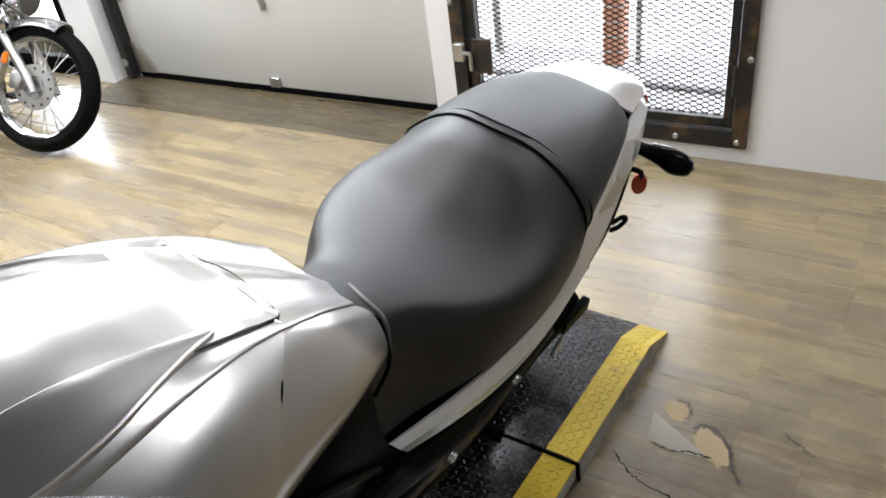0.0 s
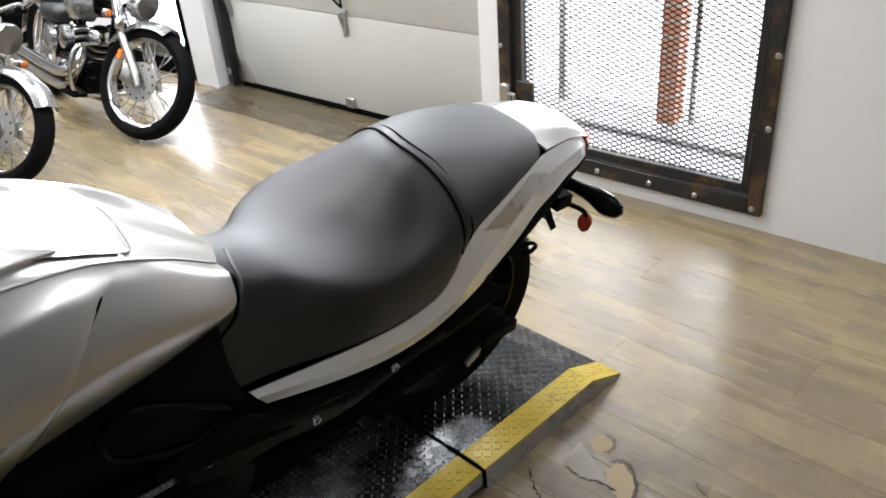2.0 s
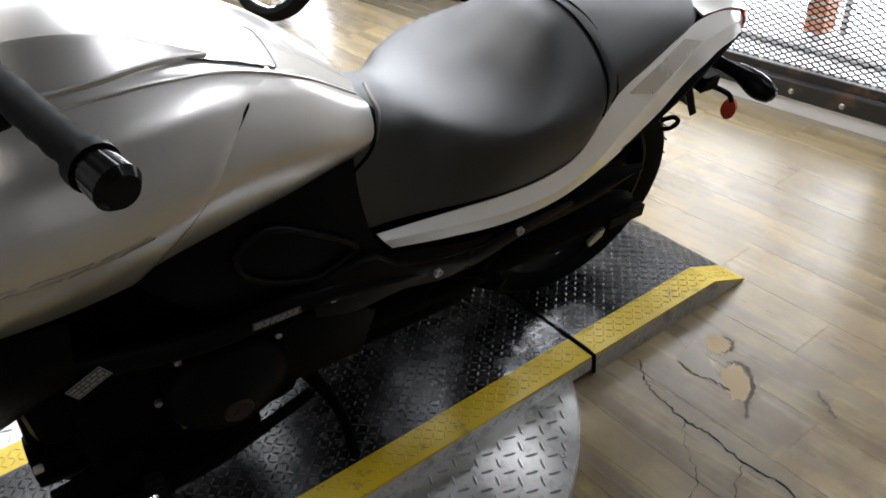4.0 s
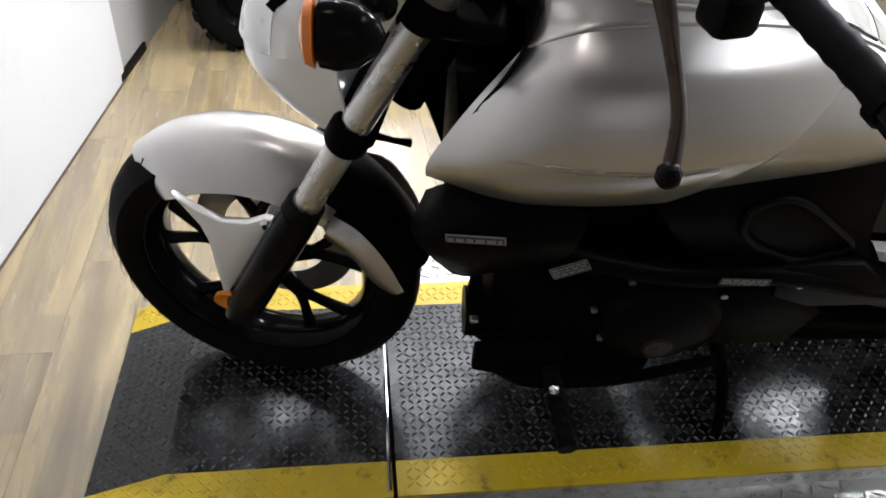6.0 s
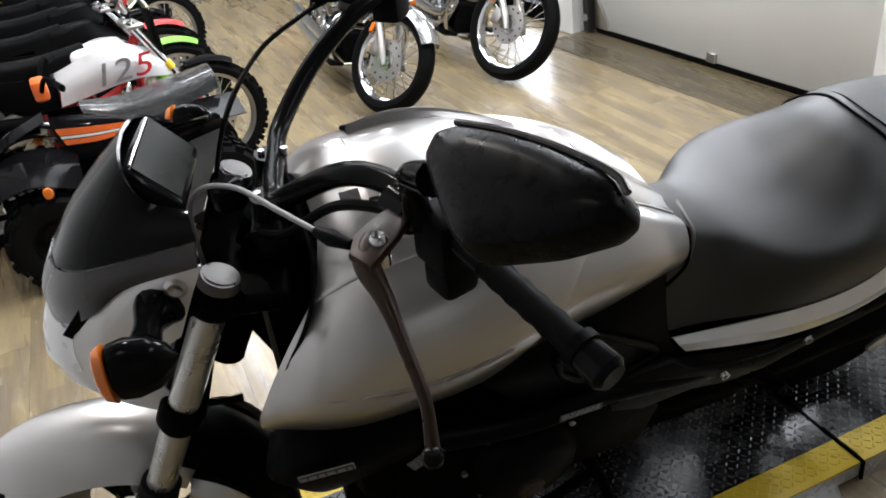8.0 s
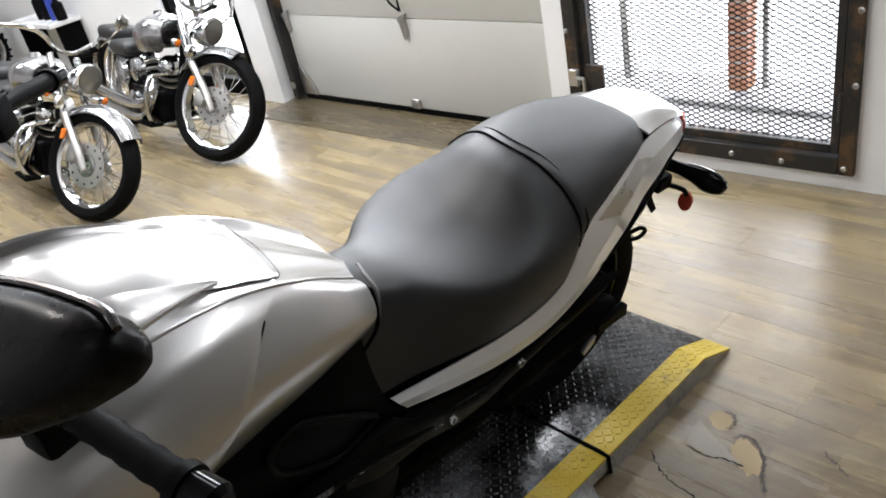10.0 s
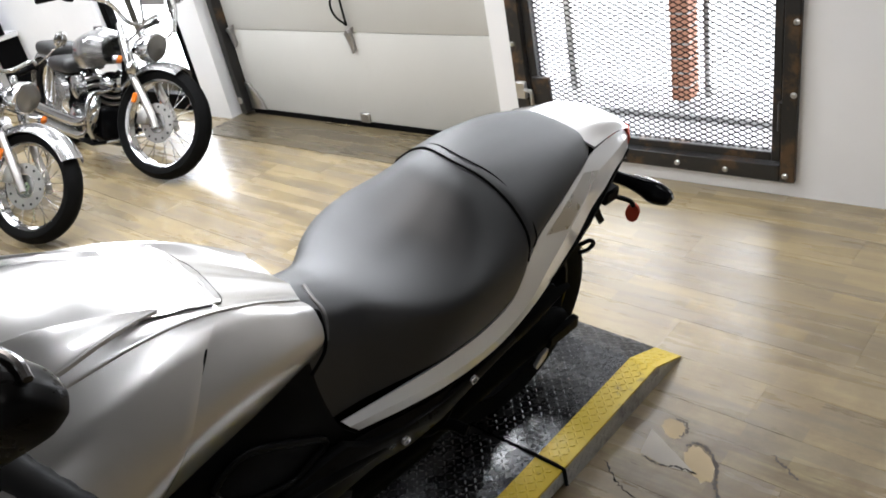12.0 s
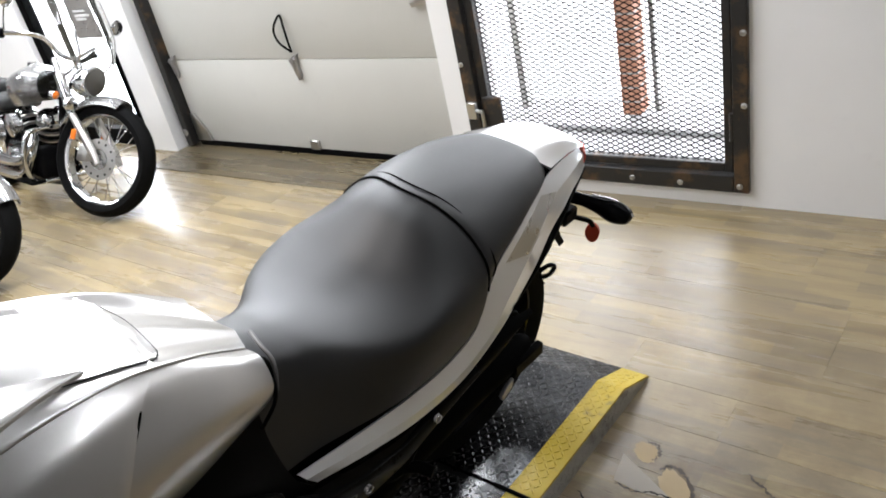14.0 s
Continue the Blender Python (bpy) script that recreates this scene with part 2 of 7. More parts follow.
PLANK_TURN, PW_STRIP = -3.0, 0.152 / 3
M["silver"] = metallic_paint()
M["seat"] = seat_leather()
M["wall_white"] = wall_paint("white_wall_paint", (0.82, 0.812, 0.80))
# base darkened to hold the grey-white wall's shade; also greys unseen walls over openings
M["wall_grey"] = wall_paint("shade_grey_wall", (0.27, 0.262, 0.25), 0.12)
M["panel_white"] = wall_paint("white_wall_board", (0.48, 0.48, 0.48), 0.04)
M["garage"] = wall_paint("cream_door_paint", (0.50, 0.49, 0.45), 0.05)
M["ceiling"] = wall_paint("ceiling_paint", (0.72, 0.71, 0.69))
M["ceiling_dark"] = wall_paint("bounce_cut_ceiling", (0.10, 0.10, 0.10))
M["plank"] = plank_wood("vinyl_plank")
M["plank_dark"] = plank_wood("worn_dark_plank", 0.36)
M["tread_black"] = tread_paint("black_tread_paint", (0.010, 0.010, 0.0104), 0.22, 0.0, 0.40, (0.03, 0.03, 0.03), (0.64, 0.76), 0.34)
M["tread_lug"] = tread_paint("rubbed_tread_lug", (0.06, 0.06, 0.06), 0.28, 0.4, 0.35, (0.02, 0.02, 0.02), (0.45, 0.60))
M["tread_yellow"] = tread_paint("yellow_tread_paint", (0.55, 0.39, 0.012), 0.42, 0.0, 0.30, (0.09, 0.07, 0.025), (0.60, 0.72))
M["tread_steel"] = tread_paint("steel_tread_plate", (0.52, 0.515, 0.505), 0.40, 0.9, 0.30, (0.16, 0.15, 0.14), (0.52, 0.70))
M["brick"] = brick_red()
M["steel_black"] = rusted_black()
M["daylight"] = glow("daylight_beyond", (0.96, 0.98, 1.0), 3.2)
M["concrete"] = wall_paint("vestibule_concrete", (0.46, 0.45, 0.43), 0.12)
gl = Nodes("clear_glass", (1, 1, 1), 0.02, 0, Transmission_Weight=1.0, IOR=1.45)
M["glass"] = gl.m
M["lcd"] = plain("lcd_grey", (0.014, 0.016, 0.013), 0.3, 0, 0.15, 60, 0.0, Specular_IOR_Level=0.3, IOR=1.08)
M["yellow_cord"] = plain("yellow_cord", (0.62, 0.54, 0.20), 0.5, 0, 0.1, 200, 0.05)
M["beige"] = plain("beige_plastic", (0.17, 0.145, 0.10), 0.5, 0, 0.1, 200, 0.05)

# ---- mesh helpers ----


def mesh_from(name, bm, material, smooth=None):
    me = bpy.data.meshes.new(name)
    bm.to_mesh(me)
    bm.free()
    if smooth is not None:
        me.shade_smooth()
        if smooth < 180:
            me.set_sharp_from_angle(angle=radians(smooth))
    for m in material if isinstance(material, (list, tuple)) else [material]:
        me.materials.append(m)
    return me


def part(name, bm, material, parent, label="", smooth=38, kind=""):
    ob = new(name, mesh_from(name, bm, material, smooth))
    ob.parent = parent
    return tagged(ob, label, kind=kind)


def solid(name, bm, material, label="", category="", kind="", smooth=38, group=""):
    return tagged(new(name, mesh_from(name, bm, material, smooth)), label, category, group, kind)


def thing(name, m, label, category, group=""):
    ob = new(name)
    ob.empty_display_size = 0.1
    ob.matrix_world = m
    return tagged(ob, label, category, group)


def box(x0, x1, y0, y1, z0, z1, bevel=0.0, seg=1, bm=None, m=None):
    bm = bm or bmesh.new()
    b = bmesh.ops.create_cube(bm, size=1)["verts"]
    mm = Matrix.LocRotScale(((x0 + x1) / 2, (y0 + y1) / 2, (z0 + z1) / 2), None, (abs(x1 - x0), abs(y1 - y0), abs(z1 - z0)))
    bmesh.ops.transform(bm, matrix=(m @ mm) if m else mm, verts=b)
    if bevel:
        e = list({e for v in b for e in v.link_edges})
        bmesh.ops.bevel(bm, geom=e, offset=bevel, segments=seg, affect="EDGES", profile=0.5)
    return bm


def spline(pts, n):
    """n points at even parameter steps on a Catmull-Rom curve through pts."""
    P = [Vector(p) for p in pts]
    P = [P[0] * 2 - P[1]] + P + [P[-1] * 2 - P[-2]]
    out = []
    for i in range(n):
        u = i / (n - 1) * (len(P) - 3)
        k = min(int(u), len(P) - 4)
        t = u - k
        a, b, c, d = P[k : k + 4]
        out.append(0.5 * (2 * b + (c - a) * t + (2 * a - 5 * b + 4 * c - d) * t * t + (3 * b - a - 3 * c + d) * t**3))
    return out


def tube(pts, r, n=0, sides=12, bm=None, radii=None, caps=True):
    """A round bar through pts; n > 0 smooths it first. radii: a radius at each of the given points."""
    bm = bm or bmesh.new()
    if n:
        if radii:
            rr = [v.x for v in spline([(q, 0, 0) for q in radii], n)]
        P = spline(pts, n)
    else:
        P = [Vector(p) for p in pts]
        rr = radii
    rad = rr if radii else [r] * len(P)
    rings = []
    up = None
    for i, p in enumerate(P):
        d = (P[min(i + 1, len(P) - 1)] - P[max(i - 1, 0)]).normalized()
        if up is None:
            up = d.orthogonal().normalized()
        up = (up - d * up.dot(d)).normalized()
        side = d.cross(up)
        rings.append([bm.verts.new(p + (up * math.cos(a) + side * math.sin(a)) * rad[i]) for a in (k * math.tau / sides for k in range(sides))])
    for a, b in zip(rings, rings[1:]):
        for k in range(sides):
            bm.faces.new((a[k], a[(k + 1) % sides], b[(k + 1) % sides], b[k]))
    if caps:
        bm.faces.new(rings[0][::-1])
        bm.faces.new(rings[-1])
    return bm


def skin(guides, nu, nv, bm=None, mirror=False, thick=0.0):
    """A surface through guide curves: nu steps along each curve, nv across them. thick: inward depth of a turned-in rim."""
    bm = bm or bmesh.new()
    curves = [spline(g, nu) for g in guides]
    grid = [spline([c[i] for c in curves], nv) for i in range(nu)]
    for s in (1, -1) if mirror else (1,):
        v = [[bm.verts.new((p.x * s, p.y, p.z)) for p in row] for row in grid]
        for i in range(nu - 1):
            for j in range(nv - 1):
                q = (v[i][j], v[i + 1][j], v[i + 1][j + 1], v[i][j + 1])
                bm.faces.new(q if s > 0 else q[::-1])
    if thick:
        bmesh.ops.remove_doubles(bm, verts=bm.verts, dist=1e-5)
        bmesh.ops.recalc_face_normals(bm, faces=bm.faces)
        bmesh.ops.solidify(bm, geom=bm.faces[:], thickness=thick)
    return bm


def shift(bm, m):
    bmesh.ops.transform(bm, matrix=m, verts=bm.verts)
    return bm


def lathe(profile, steps=48, axis="x", bm=None, at=(0, 0, 0), close=True):
    """Turns a profile of (along the axis, radius) round the axis."""
    bm = bm or bmesh.new()
    rings = []
    for k in range(steps):
        a = k * math.tau / steps
        row = []
        for u, r in profile:
            p = (u, r * math.cos(a), r * math.sin(a)) if axis == "x" else ((r * math.cos(a), u, r * math.sin(a)) if axis == "y" else (r * math.cos(a), r * math.sin(a), u))
            row.append(bm.verts.new(Vector(p) + Vector(at)))
        rings.append(row)
    n = len(profile)
    for k in range(steps):
        a, b = rings[k], rings[(k + 1) % steps]
        for i in range(n if close else n - 1):
            j = (i + 1) % n
            bm.faces.new((a[i], a[j], b[j], b[i]))
    bmesh.ops.recalc_face_normals(bm, faces=bm.faces)
    return bm


def plate(outline, x0, x1, bevel=0.0, bm=None, axis="x"):
    """A flat plate: an outline in two coordinates, thick along the third (x: outline in y, z)."""
    bm = bm or bmesh.new()

    def at(u, v, w):
        return (w, u, v) if axis == "x" else ((u, w, v) if axis == "y" else (u, v, w))

    a = [bm.verts.new(at(u, v, x0)) for u, v in outline]
    b = [bm.verts.new(at(u, v, x1)) for u, v in outline]
    fs = [bm.faces.new(a), bm.faces.new(b[::-1])]
    for i in range(len(a)):
        j = (i + 1) % len(a)
        fs.append(bm.faces.new((a[j], a[i], b[i], b[j])))
    bmesh.ops.recalc_face_normals(bm, faces=fs)
    if bevel:
        e = list({e for f in fs[:2] for e in f.edges})
        bmesh.ops.bevel(bm, geom=e, offset=bevel, segments=2, affect="EDGES", profile=0.5)
    return bm


def raw(name, verts, faces, material, parent=None, label="", kind="", smooth=None):
    me = bpy.data.meshes.new(name)
    me.from_pydata(verts, [], faces)
    me.update()
    for m in material if isinstance(material, (list, tuple)) else [material]:
        me.materials.append(m)
    if smooth is not None:
        me.shade_smooth()
        me.set_sharp_from_angle(angle=radians(smooth))
    ob = new(name, me)
    ob.parent = parent
    return tagged(ob, label, kind=kind)


# ---- the room ----


def wall_between(name, a, b, z0, z1, thick, material, label):
    """A straight wall from a to b on the floor; its visible face runs from a to b, the body lies to the right of that way."""
    a, b = Vector((*a, 0)), Vector((*b, 0))
    along = (b - a).normalized()
    m = Matrix.Translation(a) @ Matrix.Rotation(math.atan2(along.y, along.x), 4, "Z")
    return solid(name, shift(box(0, (b - a).length, -thick, 0, z0, z1), m), material, label, "wall", "structure")


WL, WR = -9.0, 8.0
GATE_L, GATE_R, GATE_B, GATE_T = -0.165, 0.937, 0.06, 2.08
GAR_L, GAR_R, GAR_T = -2.25, -0.275, 2.72
DOOR_L, DOOR_R = -3.35, -2.47

# the ceiling is out of view; its dark colour only lowers bounced light
solid("ceiling", box(WL, WR, -7.2, 0.0, ROOM_H, ROOM_H + 0.1), M["ceiling_dark"], "unseen flat ceiling, darkened to cut bounced light", "ceiling", "structure")
# pieces above gate and garage door are unseen; grey dims their reflection in the seat
for n, (x0, x1, z0, z1) in enumerate([(GATE_R, WR, 0, ROOM_H), (GAR_R, GATE_L, 0, ROOM_H), (GATE_L, GATE_R, 0, GATE_B), (GATE_L, GATE_R, GATE_T, ROOM_H), (GAR_L, GAR_R, GAR_T, ROOM_H), (DOOR_R, GAR_L, 0, ROOM_H), (DOOR_L, DOOR_R, 2.12, ROOM_H), (WL, DOOR_L, 0, ROOM_H)]):
    solid(f"wall_north_{n + 1}", box(x0, x1, 0.0, 0.22, z0, z1), M["wall_grey" if n in (3, 4) else "wall_white"], "unseen wall above the opening, greyed to dim reflections" if n in (3, 4) else "white painted plaster wall with faint scuffs", "wall", "structure")
wall_between("wall_east", (WR, -7.2), (WR, 0.0), 0, ROOM_H, 0.2, M["wall_white"], "white painted wall behind the walk")
wall_between("wall_west", (WL, 0.0), (WL, -7.2), 0, ROOM_H, 0.2, M["wall_white"], "white painted far wall")
wall_between("wall_south", (-1.035, -3.368), (WR, -4.922), 0, ROOM_H, 0.25, M["panel_white"], "smooth bright white wall beside the turntable")
wall_between("wall_grey", (-2.12, -3.173), (-1.036, -3.377), 0, ROOM_H, 0.22, M["wall_grey"], "grey-white wall with its shade put into the grey, and a dark base")
wall_between("wall_return", (-2.12, -7.2), (-2.12, -3.173), 0, ROOM_H, 0.2, M["wall_white"], "white return wall beside the row of bikes")
wall_between("wall_far_south", (WL, -5.6), (-2.12, -5.6), 0, ROOM_H, 0.2, M["wall_white"], "white wall behind the row of bikes")
solid("baseboard", shift(box(0.52, 0.80, 0.0, 0.010, 0.0, 0.030), Matrix.Translation((-1.79, -3.235, 0)) @ Matrix.Rotation(math.atan2(-0.153, 0.81), 4, "Z")), M["black_plastic"], "dark rubber base strip on the grey wall", "baseboard", "structure")
solid("trim", shift(box(0.0, 5.2, 0.0006, 0.0055, 0.0, 0.004), Matrix.Translation((-1.035, -3.368, 0)) @ Matrix.Rotation(math.atan2(-1.554, 9.035), 4, "Z")), M["stain"], "dark dirty joint along the foot of the white wall", "trim", "structure")

# daylight behind the gate and the glass door
solid("backdrop", box(-6.0, 3.0, 2.6, 2.62, -2.2, 4.0), M["daylight"], "overexposed daylight outside", "backdrop", "structure")
solid("vestibule_floor", box(-0.9, 1.5, 0.22, 0.95, -0.06, -0.004), M["panel_white"], "pale concrete vestibule floor", "floor", "structure")
solid("vestibule_wall_1", box(-0.95, -0.85, 0.22, 1.0, 0, 2.4), M["wall_white"], "white vestibule side wall", "wall", "structure")
solid("vestibule_wall_2", box(1.5, 1.6, 0.22, 1.0, 0, 2.4), M["wall_white"], "white vestibule side wall", "wall", "structure")
solid("vestibule_ceiling", box(-0.95, 1.6, 0.22, 1.0, 2.4, 2.45), M["ceiling"], "white vestibule ceiling", "ceiling", "structure")
solid("window_sill", box(-0.85, 1.5, 0.56, 0.80, -0.003, 0.022, 0.006), M["panel_white"], "grey stone sill at the vestibule window", "window sill", "structure")
win = thing("window_1", Matrix.Translation((0, 0.72, 0)), "tall white-framed window beyond the gate", "window")
win["kind"] = "structure"
part("window_frame", box(-0.345, -0.305, -0.03, 0.03, 0.045, 2.4, 0.004), M["silver_dark"], win)
part("window_frame", box(0.335, 0.36, -0.03, 0.03, 0.045, 2.4, 0.004), M["silver_dark"], win)
part("window_frame", box(1.0, 1.04, -0.03, 0.03, 0.045, 2.4, 0.004), M["silver_dark"], win)

# brick pier
pier = thing("brick_pier", Matrix.Translation((0.205, 0.64, 0.046)), "narrow painted red-brown brick pier behind the gate", "pier")
pier["kind"] = "structure"
part("mortar", box(0.004, 0.081, 0.004, 0.096, 0, 2.3), M["concrete"], pier)
brick_me = mesh_from("brick", box(0, 0.085, 0, 0.10, 0, 0.056, 0.003), M["brick"])
for k in range(35):
    b = new("brick", brick_me)
    b.parent = pier
    b.location = (random.uniform(-0.001, 0.001), random.uniform(-0.001, 0.001), 0.004 + k * 0.0655)

# ---- sectional garage door ----
gd = thing("garage_door", Matrix.Translation((0, 0.105, 0)), "cream-painted sectional garage door, closed", "garage door")
gd["kind"] = "structure"
SEC = [(0.035, 0.504), (0.5065, 1.031), (1.0335, 1.56), (1.566, 2.12)]
for z0, z1 in SEC:
    part("door_section", box(GAR_L + 0.09, GAR_R + 0.02, 0, 0.045, z0, z1, 0.0022, 2), M["garage"], gd)
# pane openings added in the unseen top section to let the fill lamps through
GX = [GAR_L + 0.09, -2.045, -1.675, -1.625, -1.255, -1.205, -0.835, -0.785, -0.415, GAR_R + 0.02]
for k in range(0, 10, 2):
    part("door_section", box(GX[k], GX[k + 1], 0, 0.045, 2.175, 2.585), M["garage"], gd)
part("door_section", box(GX[0], GX[9], 0, 0.045, 2.126, 2.175), M["garage"], gd)
part("door_section", box(GX[0], GX[9], 0, 0.045, 2.585, 2.70), M["garage"], gd)
part("seal", box(GAR_L + 0.09, GAR_R + 0.02, -0.004, 0.04, 0.002, 0.034, 0.006, 2), M["black_plastic"], gd, "black rubber bottom seal")
part("track", box(GAR_L + 0.035, GAR_L + 0.085, -0.055, 0.03, 0.02, 2.70, 0.004), M["steel_black"], gd, "dark steel door track")
part("track", box(GAR_L + 0.0, GAR_L + 0.034, 0.0, 0.04, 0.0, 2.70, 0.004), M["black_matt"], gd, "black door seal strip")


def hinge_bracket(x, z, s=1.0):
    bm = plate([(x - 0.035 * s, z), (x + 0.03 * s, z + 0.03), (x + 0.012 * s, z + 0.0), (x + 0.018 * s, z - 0.075), (x, z - 0.10), (x - 0.02 * s, z - 0.02)], -0.022, -0.001, 0.003, axis="y")
    lathe([(-0.03, 0.002), (-0.03, 0.013), (-0.001, 0.016), (-0.001, 0.002)], 14, "y", bm, (x, 0, z + 0.005))
    return bm


for z in (0.505, 1.033, 1.563, 2.123):
    for x in (-2.13, -1.19, -0.305):
        part("hinge", hinge_bracket(x, z, 1 if x < -1 else -1), M["silver_dark"], gd, "galvanised door hinge")
part("lift_handle", tube([(-1.195, -0.012, 0.545), (-1.235, -0.035, 0.600), (-1.240, -0.038, 0.665), (-1.205, -0.012, 0.720), (-1.180, -0.030, 0.665), (-1.178, -0.030, 0.600), (-1.193, -0.012, 0.545)], 0.0055, 36, 8), M["rubber"], gd, "black cord pull loop")
part("foot_bracket", box(-1.25, -1.19, -0.018, 0, 0.036, 0.085, 0.003), M["alloy"], gd)
part("corner_bracket", plate([(-2.15, 0.04), (-2.03, 0.04), (-2.05, 0.10), (-2.12, 0.20), (-2.15, 0.20)], -0.018, -0.001, 0.002, axis="y"), M["alloy"], gd)
part("corner_bracket", box(-0.335, -0.28, -0.018, -0.001, 0.04, 0.19, 0.003), M["alloy"], gd)
part("step_handle", plate([(-0.42, 0.745), (-0.37, 0.765), (-0.30, 0.77), (-0.30, 0.745), (-0.36, 0.738), (-0.41, 0.725)], -0.03, -0.001, 0.004, axis="y"), M["alloy"], gd)
part("cable_drum", lathe([(-0.03, 0.003), (-0.03, 0.02), (0, 0.025), (0, 0.003)], 16, "y", None, (-2.19, -0.03, 0.10)), M["alloy"], gd)

# glass door beside it
dg = thing("door_1", Matrix.Translation((0, 0.06, 0)), "glass door in a dark metal frame, closed", "door")
dg["kind"] = "structure"
for x0, x1, z0, z1 in [(DOOR_L, DOOR_L + 0.07, 0, 2.12), (DOOR_R - 0.05, DOOR_R, 0, 2.12), (DOOR_L + 0.07, DOOR_R - 0.05, 0, 0.10), (DOOR_L + 0.07, DOOR_R - 0.05, 2.02, 2.12), (DOOR_R - 0.105, DOOR_R - 0.085, 0.10, 2.02)]:
    part("door_frame", box(x0, x1, -0.03, 0.03, z0, z1, 0.003), M["black_matt"], dg)
pane = part("pane", box(DOOR_L + 0.07, DOOR_R - 0.105, -0.004, 0.004, 0.10, 2.02), M["glass"], dg)
pane.visible_shadow = False
part("door_sign", box(-2.86, -2.62, -0.012, -0.005, 0.66, 0.96, 0.002), M["silver_dark"], dg, "grey door sign with unreadable print")
for k, (w, z) in enumerate([(0.10, 0.81), (0.14, 0.785), (0.09, 0.765)]):
    part("print_bar", box(-2.80, -2.80 + w, -0.0165, -0.0125, z, z + 0.012), M["white_gloss"], dg)

# ---- expanded-metal gate ----
gate = thing("gate", Matrix.Translation((0, 0, 0)), "black steel security gate with expanded-metal mesh, latched", "gate")
gate["kind"] = "structure"
for x0, x1, z0, z1 in [(GATE_L, GATE_L + 0.058, GATE_B, GATE_T), (GATE_R - 0.050, GATE_R, GATE_B, GATE_T), (GATE_L + 0.058, GATE_R - 0.05, GATE_B, GATE_B + 0.062), (GATE_L + 0.058, GATE_R - 0.05, GATE_T - 0.06, GATE_T)]:
    part("outer_frame", box(x0, x1, -0.022, 0.05, z0, z1, 0.003), M["steel_black"], gate)
L0, R0, B0, T0 = GATE_L + 0.061, GATE_R - 0.056, GATE_B + 0.066, GATE_T - 0.065
for x0, x1, z0, z1 in [(L0, L0 + 0.036, B0, T0), (R0 - 0.03, R0, B0, T0), (L0 + 0.036, R0 - 0.03, B0, B0 + 0.032), (L0 + 0.036, R0 - 0.03, T0 - 0.035, T0)]:
    part("leaf_frame", box(x0, x1, 0.0, 0.04, z0, z1, 0.003), M["steel_black"], gate, "rust-streaked leaf frame")
for x, z in [(GATE_R - 0.012, 0.38), (GATE_R - 0.012, 0.62), (GATE_R - 0.03, 0.085), (0.70, 0.085), (0.52, 0.088), (0.30, 0.085), (GATE_L + 0.014, 0.52), (GATE_L + 0.014, 0.85), (GATE_R - 0.012, 0.88)]:
    part("bolt", lathe([(-0.030, 0.001), (-0.030, 0.007), (-0.0225, 0.011), (-0.0225, 0.001)], 12, "y", None, (x, 0, z)), M["alloy"], gate)
for z in (0.30, 1.0, 1.7):
    part("hinge", tube([(R0 + 0.003, -0.012, z - 0.05), (R0 + 0.003, -0.012, z + 0.05)], 0.011, 0, 12), M["steel_black"], gate)
part("latch_plate", box(-0.075, 0.004, -0.03, -0.012, 0.255, 0.39, 0.003), M["steel_black"], gate, "dark latch plate")
part("latch", tube([(-0.15, -0.035, 0.335), (-0.09, -0.04, 0.335), (-0.075, -0.045, 0.33), (-0.075, -0.045, 0.27)], 0.008, 18, 8), M["alloy"], gate, "bent steel latch bolt")
part("latch_block", box(-0.150, -0.105, -0.045, -0.022, 0.30, 0.37, 0.004), M["alloy"], gate)


def strand_mesh(nx, up, w, h, t, d):
    """One zigzag strand of expanded metal, half a row of diamonds high."""
    verts, faces = [], []
    for k in range(2 * nx + 1):
        odd = k % 2
        z = up * (h / 2 - t * 0.5) if odd else up * t * 0.4
        yy = (0.004 if odd else -0.004) * up
        x = k * w / 2
        verts += [(x, yy - d, z - t), (x, yy + d, z - t * 0.4), (x, yy + d, z + t), (x, yy - d, z + t * 0.4)]
    for a in range(0, 8 * nx, 4):
        faces += [(a + q, a + (q + 1) % 4, a + 4 + (q + 1) % 4, a + 4 + q) for q in range(4)]
    me = bpy.data.meshes.new("strand")
    me.from_pydata(verts, [], faces)
    me.materials.append(M["black_matt"])
    return me


MW, MH, MX, MZ = 0.040, 0.0195, L0 + 0.03, B0 + 0.028
shapes = {up: strand_mesh(int((R0 - 0.025 - MX) / MW), up, MW, MH, 0.0019, 0.0018) for up in (1, -1)}
for r in range(int((1.25 - MZ) / MH) + 1):
    for up in (1, -1):
        ob = new("strand", shapes[up])
        ob.parent = gate
        ob.location = (MX, 0.02, MZ + r * MH)

# ---- motorcycle turntable ----
LIFT = pose(0.569, -1.977, 0, 0, 0, -4.7)
HT, HW, ST = 0.061, 0.287, 0.076
V_FRONT, V_CF, V_SEAM, V_GAP, V_CREASE, V_END = -1.25, -1.10, -0.693, 0.495, 0.909, 1.035


def top_z(v):
    if v > V_CREASE:
        return HT + (0.008 - HT) * (v - V_CREASE) / (V_END - V_CREASE)
    if v < V_CF:
        return HT + (0.008 - HT) * (V_CF - v) / (V_CF - V_FRONT)
    return HT


stand = thing("turntable_platform", LIFT, "black tread-plate display platform with worn yellow edge stripes", "platform")


